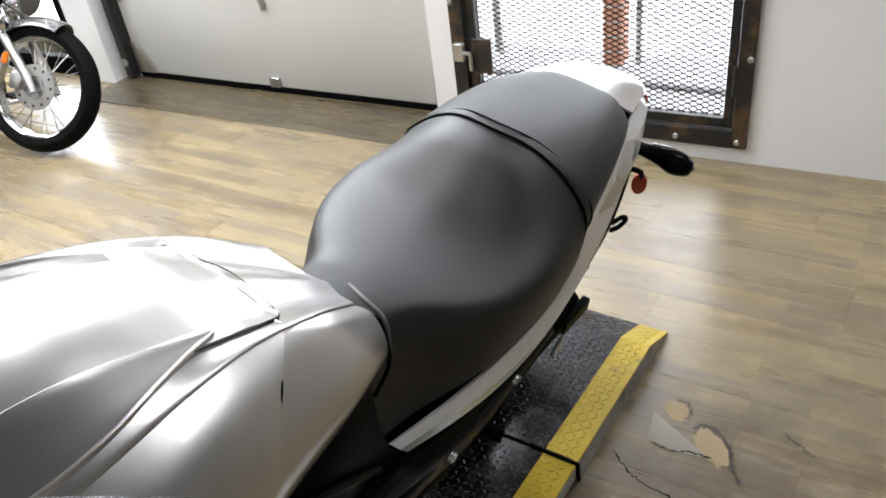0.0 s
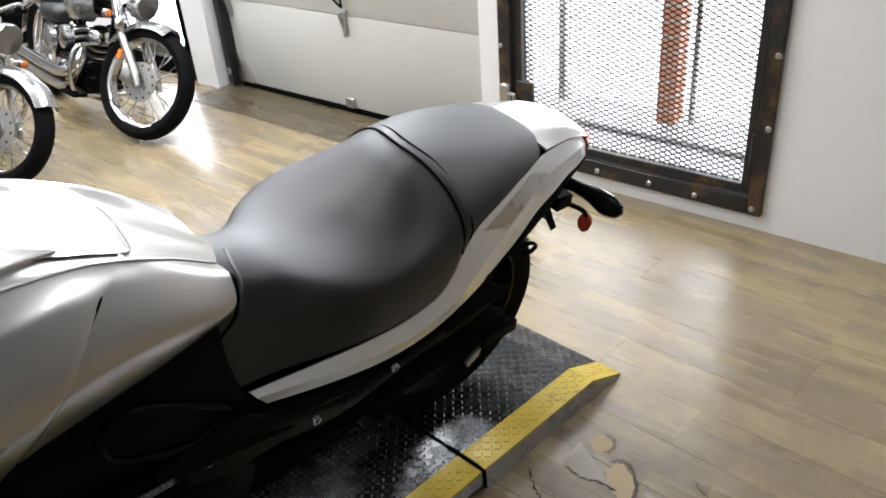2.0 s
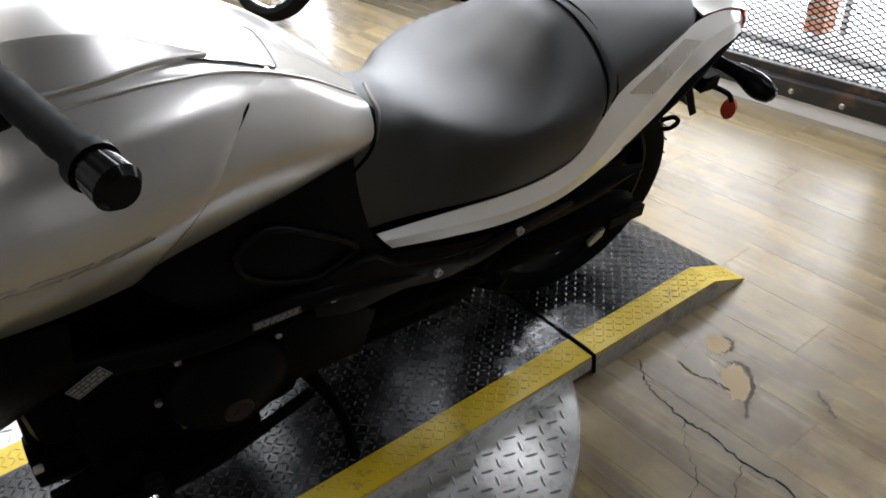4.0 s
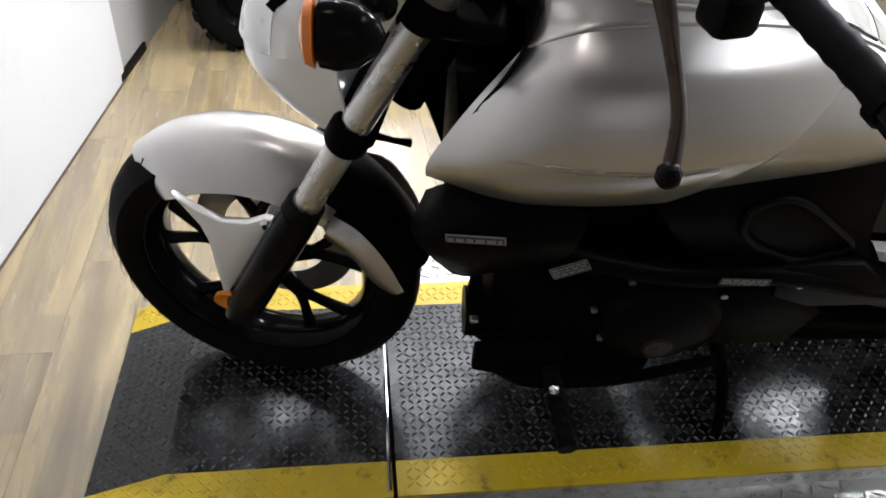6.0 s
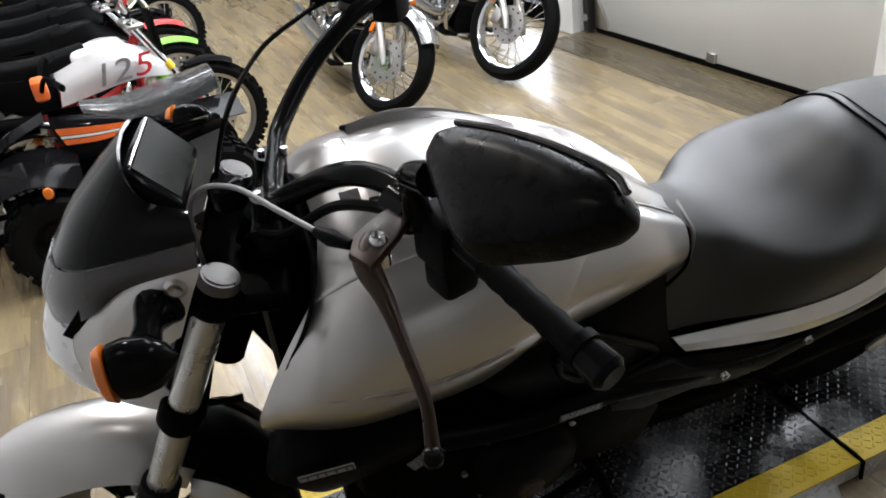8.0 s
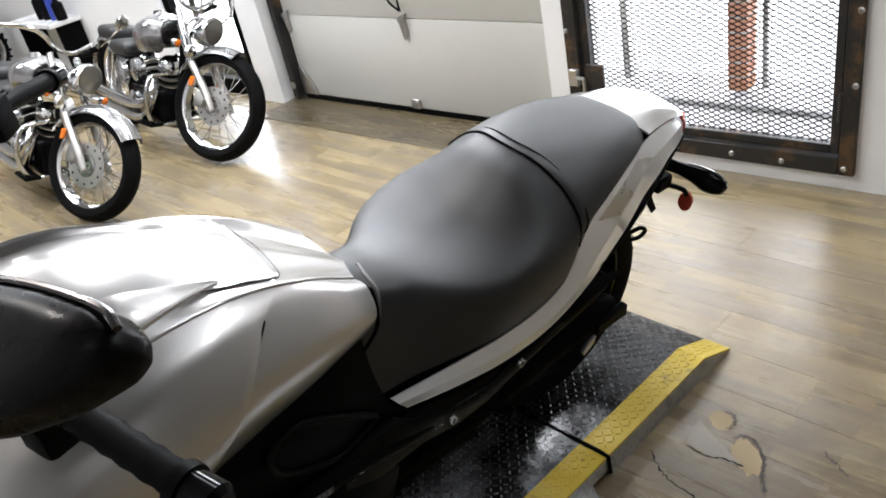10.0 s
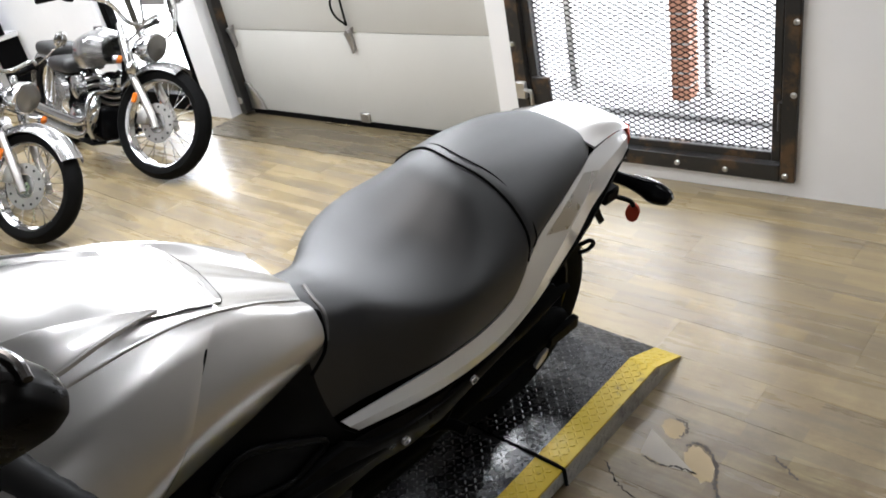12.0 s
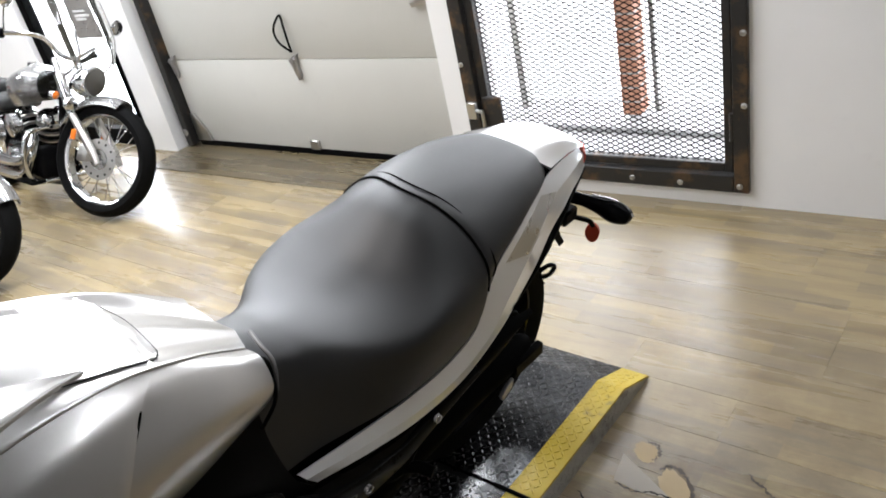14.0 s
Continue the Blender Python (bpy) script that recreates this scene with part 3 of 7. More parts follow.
def deck(name, v0, v1, u0, u1, material, label=""):
    cuts = sorted({v0, v1, *[c for c in (V_CF, V_CREASE) if v0 < c < v1]})
    bm = bmesh.new()
    rows = [[bm.verts.new((u, v, z)) for u, z in ((u0, top_z(v)), (u1, top_z(v)), (u1, top_z(v) - 0.006), (u0, top_z(v) - 0.006))] for v in cuts]
    for a, b in zip(rows, rows[1:]):
        for k in range(4):
            bm.faces.new((a[k], a[(k + 1) % 4], b[(k + 1) % 4], b[k]))
    bm.faces.new(rows[0][::-1])
    bm.faces.new(rows[-1])
    bmesh.ops.recalc_face_normals(bm, faces=bm.faces)
    return part(name, bm, material, stand, label, smooth=None)


def lugs(inside, u0, u1, v0, v1, z_of, pitch=0.0160, length=0.0165, width=0.0047, high=0.0017, turn=0.0):
    """Raised lozenges of tread plate, turned by quarter turns in a chequer."""
    verts, faces = [], []
    for i in range(int((u1 - u0) / pitch) + 1):
        for j in range(int((v1 - v0) / pitch) + 1):
            u, v = u0 + (i + 0.5) * pitch, v0 + (j + 0.5) * pitch
            if not inside(u, v):
                continue
            a = radians(45 if (i + j) % 2 else -45) + turn
            c, s = math.cos(a), math.sin(a)
            k = len(verts)
            for p, q, z in ((-0.5, 0, 0), (-0.22, -0.5, 0), (0.22, -0.5, 0), (0.5, 0, 0), (0.22, 0.5, 0), (-0.22, 0.5, 0), (-0.26, 0, 1), (0.26, 0, 1)):
                x, y = p * length, q * width
                uu, vv = u + c * x - s * y, v + s * x + c * y
                verts.append((uu, vv, z_of(vv) + 0.0002 + z * high))
            faces += [(k + a0, k + b0, k + c0) for a0, b0, c0 in ((0, 1, 6), (5, 0, 6), (2, 3, 7), (3, 4, 7))]
            faces += [(k + 1, k + 2, k + 7, k + 6), (k + 4, k + 5, k + 6, k + 7)]
    return verts, faces


PLATES = [("front_plate", V_FRONT, V_SEAM - 0.004), ("middle_plate", V_SEAM + 0.004, V_GAP - 0.005), ("rear_ramp", V_GAP + 0.005, V_END)]
for name, v0, v1 in PLATES:
    plt = deck(name, v0, v1, -HW + ST, HW - ST, M["tread_black"])
    for u0, u1 in ((HW - ST, HW), (-HW, -HW + ST)):
        deck("edge_stripe", v0, v1, u0, u1, M["tread_yellow"], "worn yellow painted edge stripe")
    for s in (1, -1):
        pts = [(v0, 0.021 if name != "rear_ramp" else 0.001), (v1, 0.021 if name == "middle_plate" else 0.001)]
        top = [(v, top_z(v) - 0.0065) for v in sorted({v0, v1, *[c for c in (V_CF, V_CREASE) if v0 < c < v1]}, reverse=True)]
        if name == "front_plate":
            pts[0] = (v0, 0.001)
        part("side_skirt", plate(pts + top, s * HW - s * 0.004, s * HW + s * 0.0005), M["tread_steel"], stand, "bare steel tread-plate skirt")
    v, f = lugs(lambda a, b: v0 + 0.01 < b < v1 - 0.012 and abs(a) < HW - ST - 0.008, -HW, HW, V_FRONT, V_END, top_z)
    raw("tread", v, f, M["tread_lug"], stand, kind="stuff")
    v, f = lugs(lambda a, b: v0 + 0.01 < b < v1 - 0.012 and HW - ST + 0.006 < abs(a) < HW - 0.008, -HW, HW, V_FRONT, V_END, top_z)
    raw("tread", v, f, M["tread_yellow"], stand, kind="stuff")
v, f = lugs(lambda a, b: 0.012 < a < top_z(b) - 0.008 and (a > 0.026 or b > V_GAP) and abs(b - V_GAP) > 0.014, 0.0, 0.07, V_FRONT, V_END, lambda b: 0.0)
raw("tread", [(HW + 0.0006 + c, b, a) for a, b, c in v], f, M["tread_steel"], stand, kind="stuff")
part("seam_rod", tube([(-HW + 0.04, V_SEAM, HT + 0.002), (HW - 0.01, V_SEAM - 0.01, HT + 0.002)], 0.0042, 0, 8), M["chrome"], stand, "bright steel rod in the joint")
part("core", box(-HW + 0.01, HW - 0.01, V_CF - 0.02, V_CREASE - 0.01, 0.022, HT - 0.009), M["black_matt"], stand)
part("joint_strap", tube([(HW - 0.11, V_GAP, HT + 0.003), (HW - 0.02, V_GAP, HT + 0.003), (HW + 0.003, V_GAP, HT), (HW + 0.004, V_GAP, 0.012)], 0.0045, 0, 8), M["black_matt"], stand, "black cord hanging in the joint")

disc = thing("turntable_disc", Matrix.Translation((0.5, -2.1, 0)), "round steel tread-plate turntable under the platform", "turntable")
part("disc_plate", lathe([(0.0005, 0.0), (0.0005, 0.66), (0.017, 0.66), (0.020, 0.657), (0.020, 0.0)], 128, "z", close=False), M["tread_steel"], disc, smooth=30)
lift_inv = LIFT.inverted() @ Matrix.Translation((0.5, -2.1, 0))


def on_disc(a, b):
    q = lift_inv @ Vector((a, b, 0))
    return a * a + b * b < 0.645**2 and abs(q.x) > HW + 0.01


v, f = lugs(on_disc, -0.66, 0.66, -0.66, 0.66, lambda b: 0.020, 0.031, 0.028, 0.0065, 0.0034, radians(20))
raw("tread", v, f, M["tread_steel"], disc, kind="stuff")
for a in (-50, -10, 35, 62, 150, 200, 240):
    part("screw", lathe([(0.0202, 0.0005), (0.0225, 0.005), (0.0202, 0.0075)], 10, "z", None, (0.63 * math.cos(radians(a)), 0.63 * math.sin(radians(a)), 0), close=False), M["alloy"], disc)
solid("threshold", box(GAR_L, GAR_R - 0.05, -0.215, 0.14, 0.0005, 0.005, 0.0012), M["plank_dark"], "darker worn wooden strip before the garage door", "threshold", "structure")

# ---- the motorcycle: x to its left, y to its rear, z up from the front tyre's contact ----
BIKE = pose(0.405, -2.865, HT, 0, 13, -8.7)
bike = thing("motorcycle", BIKE, "silver naked cruiser motorcycle with a black two-piece seat, on its stand", "motorcycle")
STEER = Matrix.Translation((0, 0.33, 0.95)) @ Matrix.Rotation(radians(-13.4), 4, Vector((0, 0.46, 0.888))) @ Matrix.Translation((0, -0.33, -0.95))


def steered(name, bm, material, parent=None, label="", smooth=38):
    return part(name, shift(bm, STEER), material, parent or bike, label, smooth)


# -- wheels --
def tyre(c, R, w, ri, grooves=True):
    h = w / 2
    prof = [(-h * 0.80, ri), (-h * 0.97, ri + (R - ri) * 0.30), (-h, ri + (R - ri) * 0.52), (-h * 0.86, R - 0.028), (-h * 0.55, R - 0.010), (-h * 0.2, R - 0.001), (0, R), (h * 0.2, R - 0.001), (h * 0.55, R - 0.010), (h * 0.86, R - 0.028), (h, ri + (R - ri) * 0.52), (h * 0.97, ri + (R - ri) * 0.30), (h * 0.80, ri)]
    return lathe(prof, 72, "x", None, c)


def tread_cuts(c, R, w, n=44):
    """Slanting groove ribs set just proud of the tread on both shoulders."""
    verts, faces = [], []
    for k in range(n):
        for s in (1, -1):
            a0 = k * math.tau / n + (0.5 * math.tau / n if s < 0 else 0)
            pts = []
            for i in range(4):
                u = i / 3
                x = s * w / 2 * (0.15 + 0.62 * u)
                r = R - 0.0285 * (abs(x) / (w / 2)) ** 2.6 + 0.0007
                pts.append((x, a0 + 0.10 * u * s, r))
            base = len(verts)
            for x, a, r in pts:
                for da in (-0.009, 0.009):
                    verts.append((c[0] + x, c[1] + r * math.cos(a + da), c[2] + r * math.sin(a + da)))
            for i in range(3):
                q = base + 2 * i
                faces.append((q, q + 1, q + 3, q + 2) if s > 0 else (q + 2, q + 3, q + 1, q))
    return verts, faces


def cast_rim(c, ri, w):
    h = w / 2
    return lathe([(-h, ri - 0.004), (-h, ri + 0.006), (-h * 0.8, ri + 0.008), (-h * 0.5, ri - 0.010), (h * 0.5, ri - 0.010), (h * 0.8, ri + 0.008), (h, ri + 0.006), (h, ri - 0.004), (h * 0.75, ri - 0.016), (h * 0.4, ri - 0.024), (-h * 0.4, ri - 0.024), (-h * 0.75, ri - 0.016)], 72, "x", None, c)


def cast_inside(make, c, ri, parent):
    """Hub and five forked spokes, each a part."""
    make("hub", lathe([(-0.045, 0.008), (-0.045, 0.030), (-0.02, 0.036), (0.02, 0.036), (0.045, 0.030), (0.045, 0.008)], 28, "x", None, c), M["black_gloss"], parent)
    for k in range(5):
        a = k * math.tau / 5 + 0.35
        pt = lambda r, ang: Vector((0, r * math.cos(ang), r * math.sin(ang))) + Vector(c)
        bm = tube([pt(0.030, a), pt(0.075, a), pt(0.11, a)], 0.014, 5, 8, None, [0.017, 0.015, 0.013])
        for db in (-0.26, 0.26):
            tube([pt(0.095, a), pt(0.135, a + db * 0.55), pt(ri - 0.018, a + db)], 0.011, 8, 8, bm, radii=[0.012, 0.010, 0.013])
        make("spoke", bm, M["black_gloss"], parent)


def disc_rotor(c, x, r0, r1, holes=0):
    return lathe([(x - 0.002, r0), (x - 0.002, r1), (x + 0.002, r1), (x + 0.002, r0)], 48, "x", None, c)


FW, RW = (-0.018, -0.018, 0.292), (-0.030, 1.492, 0.2965)
FR, RR = 0.2892, 0.2943
rim = steered("front_wheel", cast_rim(FW, 0.211, 0.088), M["black_gloss"], label="black cast wheel with split spokes")
cast_inside(steered, FW, 0.211, rim)
steered("tyre", tyre(FW, FR, 0.120, 0.213), M["rubber"], rim)
v, f = tread_cuts(FW, FR, 0.120)
ob = raw("tread_grooves", [tuple(STEER @ Vector(p)) for p in v], f, M["black_matt"], rim)
steered("brake_disc", disc_rotor(FW, -0.062, 0.10, 0.155), M["alloy"], rim)
steered("axle", tube([(-0.135, FW[1], FW[2]), (0.135, FW[1], FW[2])], 0.012, 0, 14), M["alloy"], rim)
rim = part("rear_wheel", cast_rim(RW, 0.212, 0.118), M["black_gloss"], bike, "black cast rear wheel")
cast_inside(part, RW, 0.216, rim)
part("tyre", tyre(RW, RR, 0.145, 0.213), M["rubber"], rim)
v, f = tread_cuts(RW, RR, 0.145)
raw("tread_grooves", v, f, M["black_matt"], rim)
part("sprocket", lathe([(0.072, 0.03), (0.072, 0.095), (0.082, 0.095), (0.082, 0.03)], 44, "x", None, RW), M["alloy"], rim)
part("axle_nut", lathe([(0.10, 0.002), (0.122, 0.010), (0.118, 0.020), (0.098, 0.022)], 6, "x", None, RW, close=False), M["alloy"], rim)

# -- front end --
def fork_at(z, x=0.124):
    """A point on the fork's axis, before steering, at a height."""
    return Vector((x, -0.012 + (z - 0.302) * 0.488, z))


for s in (1, -1):
    X = 0.124 * s
    leg = steered("fork_leg", tube([fork_at(0.295, X), fork_at(0.33, X), fork_at(0.50, X), fork_at(0.553, X), fork_at(0.556, X)], 0.03, 0, 20, None, [0.024, 0.033, 0.032, 0.030, 0.026]), M["black_gloss"], label="gloss black lower fork leg")
    steered("dust_seal", tube([fork_at(0.548, X), fork_at(0.575, X)], 0.029, 0, 18), M["rubber"], leg)
    st = steered("fork_tube", tube([fork_at(0.55, X), fork_at(0.922, X)], 0.0215, 0, 24), M["fork_silver"], label="satin silver fork tube")
    steered("fork_cap", tube([fork_at(0.922, X), fork_at(0.930, X), fork_at(0.935, X), fork_at(0.937, X), fork_at(0.934, X), fork_at(0.934, X), fork_at(0.9365, X)], 0.026, 0, 28, None, [0.0262, 0.0262, 0.0240, 0.0205, 0.0180, 0.0115, 0.0105]), M["cap_alloy"], st, "bare alloy fork cap")
    steered("fork_clamp", tube([fork_at(0.690, X), fork_at(0.698, X), fork_at(0.722, X), fork_at(0.730, X)], 0.031, 0, 20, None, [0.026, 0.031, 0.031, 0.026]), M["black_matt"], st, "black lower fork clamp")
    steered("top_clamp", tube([fork_at(0.885, X), fork_at(0.890, X), fork_at(0.914, X), fork_at(0.921, X)], 0.033, 0, 24, None, [0.027, 0.031, 0.031, 0.028]), M["black_matt"], st)
    rf = steered("side_reflector", lathe([(0.0, 0.002), (0.006, 0.020), (0.009, 0.024), (0.0, 0.025)], 24, "x", None, (0, 0, 0), close=False), M["amber_dark"], label="round amber fork reflector")
    rf.data.transform(STEER @ Matrix.Translation((X + s * 0.012, -0.018, 0.345)) @ Matrix.Diagonal((s, 1.1, 0.72, 1)) @ STEER.inverted())
steered("yoke", box(-0.135, 0.135, 0.245, 0.375, 0.870, 0.900, 0.012, 3, None), M["black_matt"])
steered("lower_yoke", box(-0.135, 0.135, 0.162, 0.222, 0.695, 0.725, 0.010, 2), M["black_matt"])
steered("steering_stem", tube([(0, 0.235, 0.70), (0, 0.345, 0.93)], 0.03, 0, 16), M["black_matt"])
steered("brake_hose_clip", tube([(0.10, 0.20, 0.70), (0.095, 0.235, 0.69), (0.085, 0.262, 0.682)], 0.008, 8, 8, None, [0.008, 0.0042, 0.0065]), M["black_plastic"])


def arc_shell(c, r, a0, a1, hw, drop, n=28, m=11, taper0=1.0, taper1=1.0, thick=-0.004, grow=0.0):
    """A mudguard: an arc over a wheel, crowned across."""
    bm = bmesh.new()
    rows = []
    for i in range(n):
        u = i / (n - 1)
        a = radians(a0 + (a1 - a0) * u)
        w = hw * (1 - (1 - taper0) * max(0, 1 - u / 0.22) ** 2 - (1 - taper1) * max(0, (u - 0.75) / 0.25) ** 2)
        row = []
        for j in range(m):
            t = j / (m - 1) * 2 - 1
            rr = r + grow * u - drop * abs(t) ** 2.6
            row.append(bm.verts.new((c[0] + w * t, c[1] + rr * math.cos(a), c[2] + rr * math.sin(a))))
        rows.append(row)
    for p, q in zip(rows, rows[1:]):
        for j in range(m - 1):
            bm.faces.new((p[j], p[j + 1], q[j + 1], q[j]))
    bmesh.ops.recalc_face_normals(bm, faces=bm.faces)
    bmesh.ops.solidify(bm, geom=bm.faces[:], thickness=thick)
    return bm


fen = steered("front_fender", arc_shell(FW, FR + 0.006, 133, 52, 0.080, 0.084, 34, 17, 0.62, 0.95, -0.003, 0.012), M["silver"], label="silver front mudguard")
steered("fender_tail", arc_shell(FW, FR + 0.020, 58, 14, 0.070, 0.045, 18, 11, 1.0, 0.75), M["black_plastic"], fen, "black rear half of the mudguard")
for s in (1, -1):
    stay = plate([(-0.108, 0.520), (-0.070, 0.495), (-0.033, 0.479), (0.010, 0.485), (0.040, 0.502), (0.058, 0.498), (0.057, 0.478), (0.041, 0.452), (0.018, 0.400), (-0.008, 0.330), (-0.025, 0.297), (-0.050, 0.297), (-0.058, 0.370), (-0.061, 0.430), (-0.070, 0.462), (-0.096, 0.503)], s * 0.080, s * 0.098, 0.006)
    steered("fender_stay", stay, M["silver_light"], fen, "silver forked mudguard stay")
    trim = skin([[(0.082 * s, 0.143, 0.520), (0.094 * s, 0.192, 0.502), (0.095 * s, 0.234, 0.448), (0.093 * s, 0.262, 0.386)], [(0.100 * s, 0.140, 0.500), (0.107 * s, 0.186, 0.475), (0.105 * s, 0.226, 0.422), (0.096 * s, 0.252, 0.380)], [(0.090 * s, 0.130, 0.478), (0.097 * s, 0.178, 0.447), (0.097 * s, 0.214, 0.400), (0.092 * s, 0.241, 0.375)]], 16, 8, thick=0.003)
    steered("tail_trim", trim, M["silver"], fen, "silver trim on the mudguard's tail")
    steered("stay_bolt", lathe([(0.0, 0.001), (0.006, 0.007), (0.001, 0.012)], 14, "x", None, (0, 0, 0), close=False), M["chrome"], fen).data.transform(STEER @ Matrix.Translation((0.0985 * s, 0.045, 0.490)) @ Matrix.Diagonal((s, 1, 1, 1)) @ STEER.inverted())

# -- headlight cowl --
cowl = steered("headlight_cowl", skin([
    [(0.000, 0.012, 0.792), (0.000, 0.016, 0.750), (0.000, 0.060, 0.698), (0.000, 0.145, 0.655)],
    [(0.052, 0.024, 0.792), (0.052, 0.030, 0.750), (0.050, 0.075, 0.698), (0.048, 0.148, 0.657)],
    [(0.090, 0.053, 0.795), (0.088, 0.062, 0.755), (0.082, 0.100, 0.705), (0.078, 0.152, 0.668)],
    [(0.116, 0.098, 0.806), (0.112, 0.108, 0.768), (0.106, 0.135, 0.725), (0.102, 0.162, 0.695)],
    [(0.133, 0.170, 0.832), (0.128, 0.175, 0.790), (0.120, 0.180, 0.748), (0.114, 0.185, 0.716)],
], 14, 18, None, True, -0.004), M["silver_light"], label="silver headlight shell")
lens = steered("headlight_lens", skin([
    [(0.000, 0.047, 0.876), (0.000, 0.026, 0.840), (0.000, 0.0115, 0.796)],
    [(0.052, 0.056, 0.878), (0.053, 0.036, 0.840), (0.052, 0.0235, 0.796)],
    [(0.092, 0.078, 0.880), (0.092, 0.062, 0.842), (0.090, 0.0525, 0.799)],
    [(0.119, 0.100, 0.872), (0.118, 0.092, 0.842), (0.114, 0.088, 0.806)],
], 10, 18, None, True, -0.003), M["white_gloss"], cowl, "pale headlight lens")
for s in (1, -1):
    steered("side_panel", skin([
        [(0.1345 * s, 0.106, 0.880), (0.1405 * s, 0.146, 0.919), (0.1445 * s, 0.193, 0.955), (0.158 * s, 0.240, 0.974), (0.168 * s, 0.290, 0.984)],
        [(0.131 * s, 0.101, 0.869), (0.146 * s, 0.146, 0.905), (0.154 * s, 0.200, 0.940), (0.161 * s, 0.242, 0.958), (0.166 * s, 0.284, 0.970)],
        [(0.126 * s, 0.095, 0.850), (0.146 * s, 0.141, 0.877), (0.155 * s, 0.201, 0.904), (0.157 * s, 0.238, 0.920), (0.156 * s, 0.265, 0.932)],
        [(0.115 * s, 0.086, 0.806), (0.131 * s, 0.125, 0.815), (0.141 * s, 0.180, 0.836), (0.143 * s, 0.208, 0.850), (0.141 * s, 0.232, 0.862)],
    ], 26, 18, None, False, 0.005), M["silver_light"], cowl, "silver cowl side panel with a raised edge")
    steered("intake_slot", skin([[(0.130 * s, 0.101, 0.874), (0.141 * s, 0.143, 0.918)], [(0.126 * s, 0.090, 0.880), (0.136 * s, 0.128, 0.924)]], 8, 4, None, False, 0.004), M["black_matt"], cowl)
    steered("panel_bolt", lathe([(0.0, 0.001), (0.004, 0.009), (0.0, 0.014)], 16, "x", None, (0, 0, 0), close=False), M["alloy"], cowl).data.transform(STEER @ Matrix.Translation((0.164 * s, 0.254, 0.955)) @ Matrix.Diagonal((s, 1, 1, 1)) @ STEER.inverted())
    ind = steered("turn_signal", tube([(0.152 * s, 0.226, 0.926), (0.166 * s, 0.222, 0.926), (0.198 * s, 0.222, 0.932), (0.240 * s, 0.226, 0.938)], 0.02, 14, 16, None, [0.032, 0.025, 0.0165, 0.020]), M["black_gloss"], label="gloss black front turn signal")
    body = lathe([(-0.036, 0.002), (-0.035, 0.018), (-0.029, 0.029), (-0.012, 0.0315), (0.010, 0.0275), (0.028, 0.016), (0.036, 0.002)], 28, "y", None, (0, 0, 0), close=False)
    steered("signal_body", shift(body, Matrix.Translation((0.266 * s, 0.230, 0.940)) @ Matrix.Rotation(radians(10 * s), 4, "Z") @ Matrix.Diagonal((0.85, 1, 1.2, 1))), M["black_gloss"], ind)
    lz = lathe([(-0.054, 0.001), (-0.052, 0.016), (-0.046, 0.027), (-0.034, 0.0312), (-0.032, 0.026), (-0.032, 0.001)], 28, "y", None, (0, 0, 0), close=False)
    steered("signal_lens", shift(lz, Matrix.Translation((0.266 * s, 0.229, 0.940)) @ Matrix.Rotation(radians(10 * s), 4, "Z") @ Matrix.Translation((0, -0.008, 0)) @ Matrix.Diagonal((0.85, 0.75, 1.18, 1))), M["orange_lens"], ind, "amber signal lens")
scr = steered("visor", skin([
    [(0.000, 0.073, 0.937), (0.000, 0.112, 0.990), (0.000, 0.163, 1.040), (0.000, 0.203, 1.076)],
    [(0.045, 0.084, 0.943), (0.046, 0.120, 0.992), (0.044, 0.168, 1.038), (0.042, 0.206, 1.072)],
    [(0.088, 0.108, 0.953), (0.088, 0.140, 0.994), (0.080, 0.183, 1.032), (0.072, 0.213, 1.059)],
    [(0.120, 0.150, 0.968), (0.115, 0.175, 1.000), (0.104, 0.204, 1.024), (0.092, 0.226, 1.041)],
    [(0.140, 0.212, 0.988), (0.130, 0.222, 1.006), (0.116, 0.236, 1.018), (0.102, 0.248, 1.028)],
    [(0.150, 0.290, 1.006), (0.142, 0.288, 1.014), (0.128, 0.284, 1.020), (0.112, 0.280, 1.022)],
], 18, 22, None, True, -0.004), M["black_gloss"], label="smoked black visor over the headlight")
steered("visor_base", skin([
    [(0.000, 0.048, 0.874), (0.000, 0.053, 0.906), (0.000, 0.072, 0.938)],
    [(0.052, 0.056, 0.876), (0.055, 0.062, 0.908), (0.050, 0.082, 0.944)],
    [(0.102, 0.086, 0.882), (0.104, 0.094, 0.916), (0.094, 0.110, 0.954)],
    [(0.140, 0.141, 0.914), (0.136, 0.143, 0.940), (0.124, 0.150, 0.969)],
    [(0.146, 0.194, 0.953), (0.147, 0.200, 0.971), (0.142, 0.211, 0.989)],
    [(0.166, 0.288, 0.983), (0.161, 0.289, 0.995), (0.152, 0.290, 1.007)],
], 10, 26, None, True, -0.004), M["graphite"], scr, "graphite visor base")
DASH = Matrix.Translation((-0.008, 0.230, 1.024)) @ Matrix.Rotation(radians(-48), 4, "X")
dash = steered("instrument", shift(box(-0.078, 0.078, -0.047, 0.047, -0.034, 0.012, 0.014, 3), DASH), M["black_gloss"], label="black digital instrument")
steered("display", shift(box(-0.064, 0.064, -0.034, 0.034, 0.0105, 0.0135, 0.001), DASH), M["lcd"], dash, "grey unlit display")
steered("display_rim", shift(box(-0.060, 0.062, -0.0385, -0.0350, 0.010, 0.0145, 0.001), DASH), M["alloy"], dash)
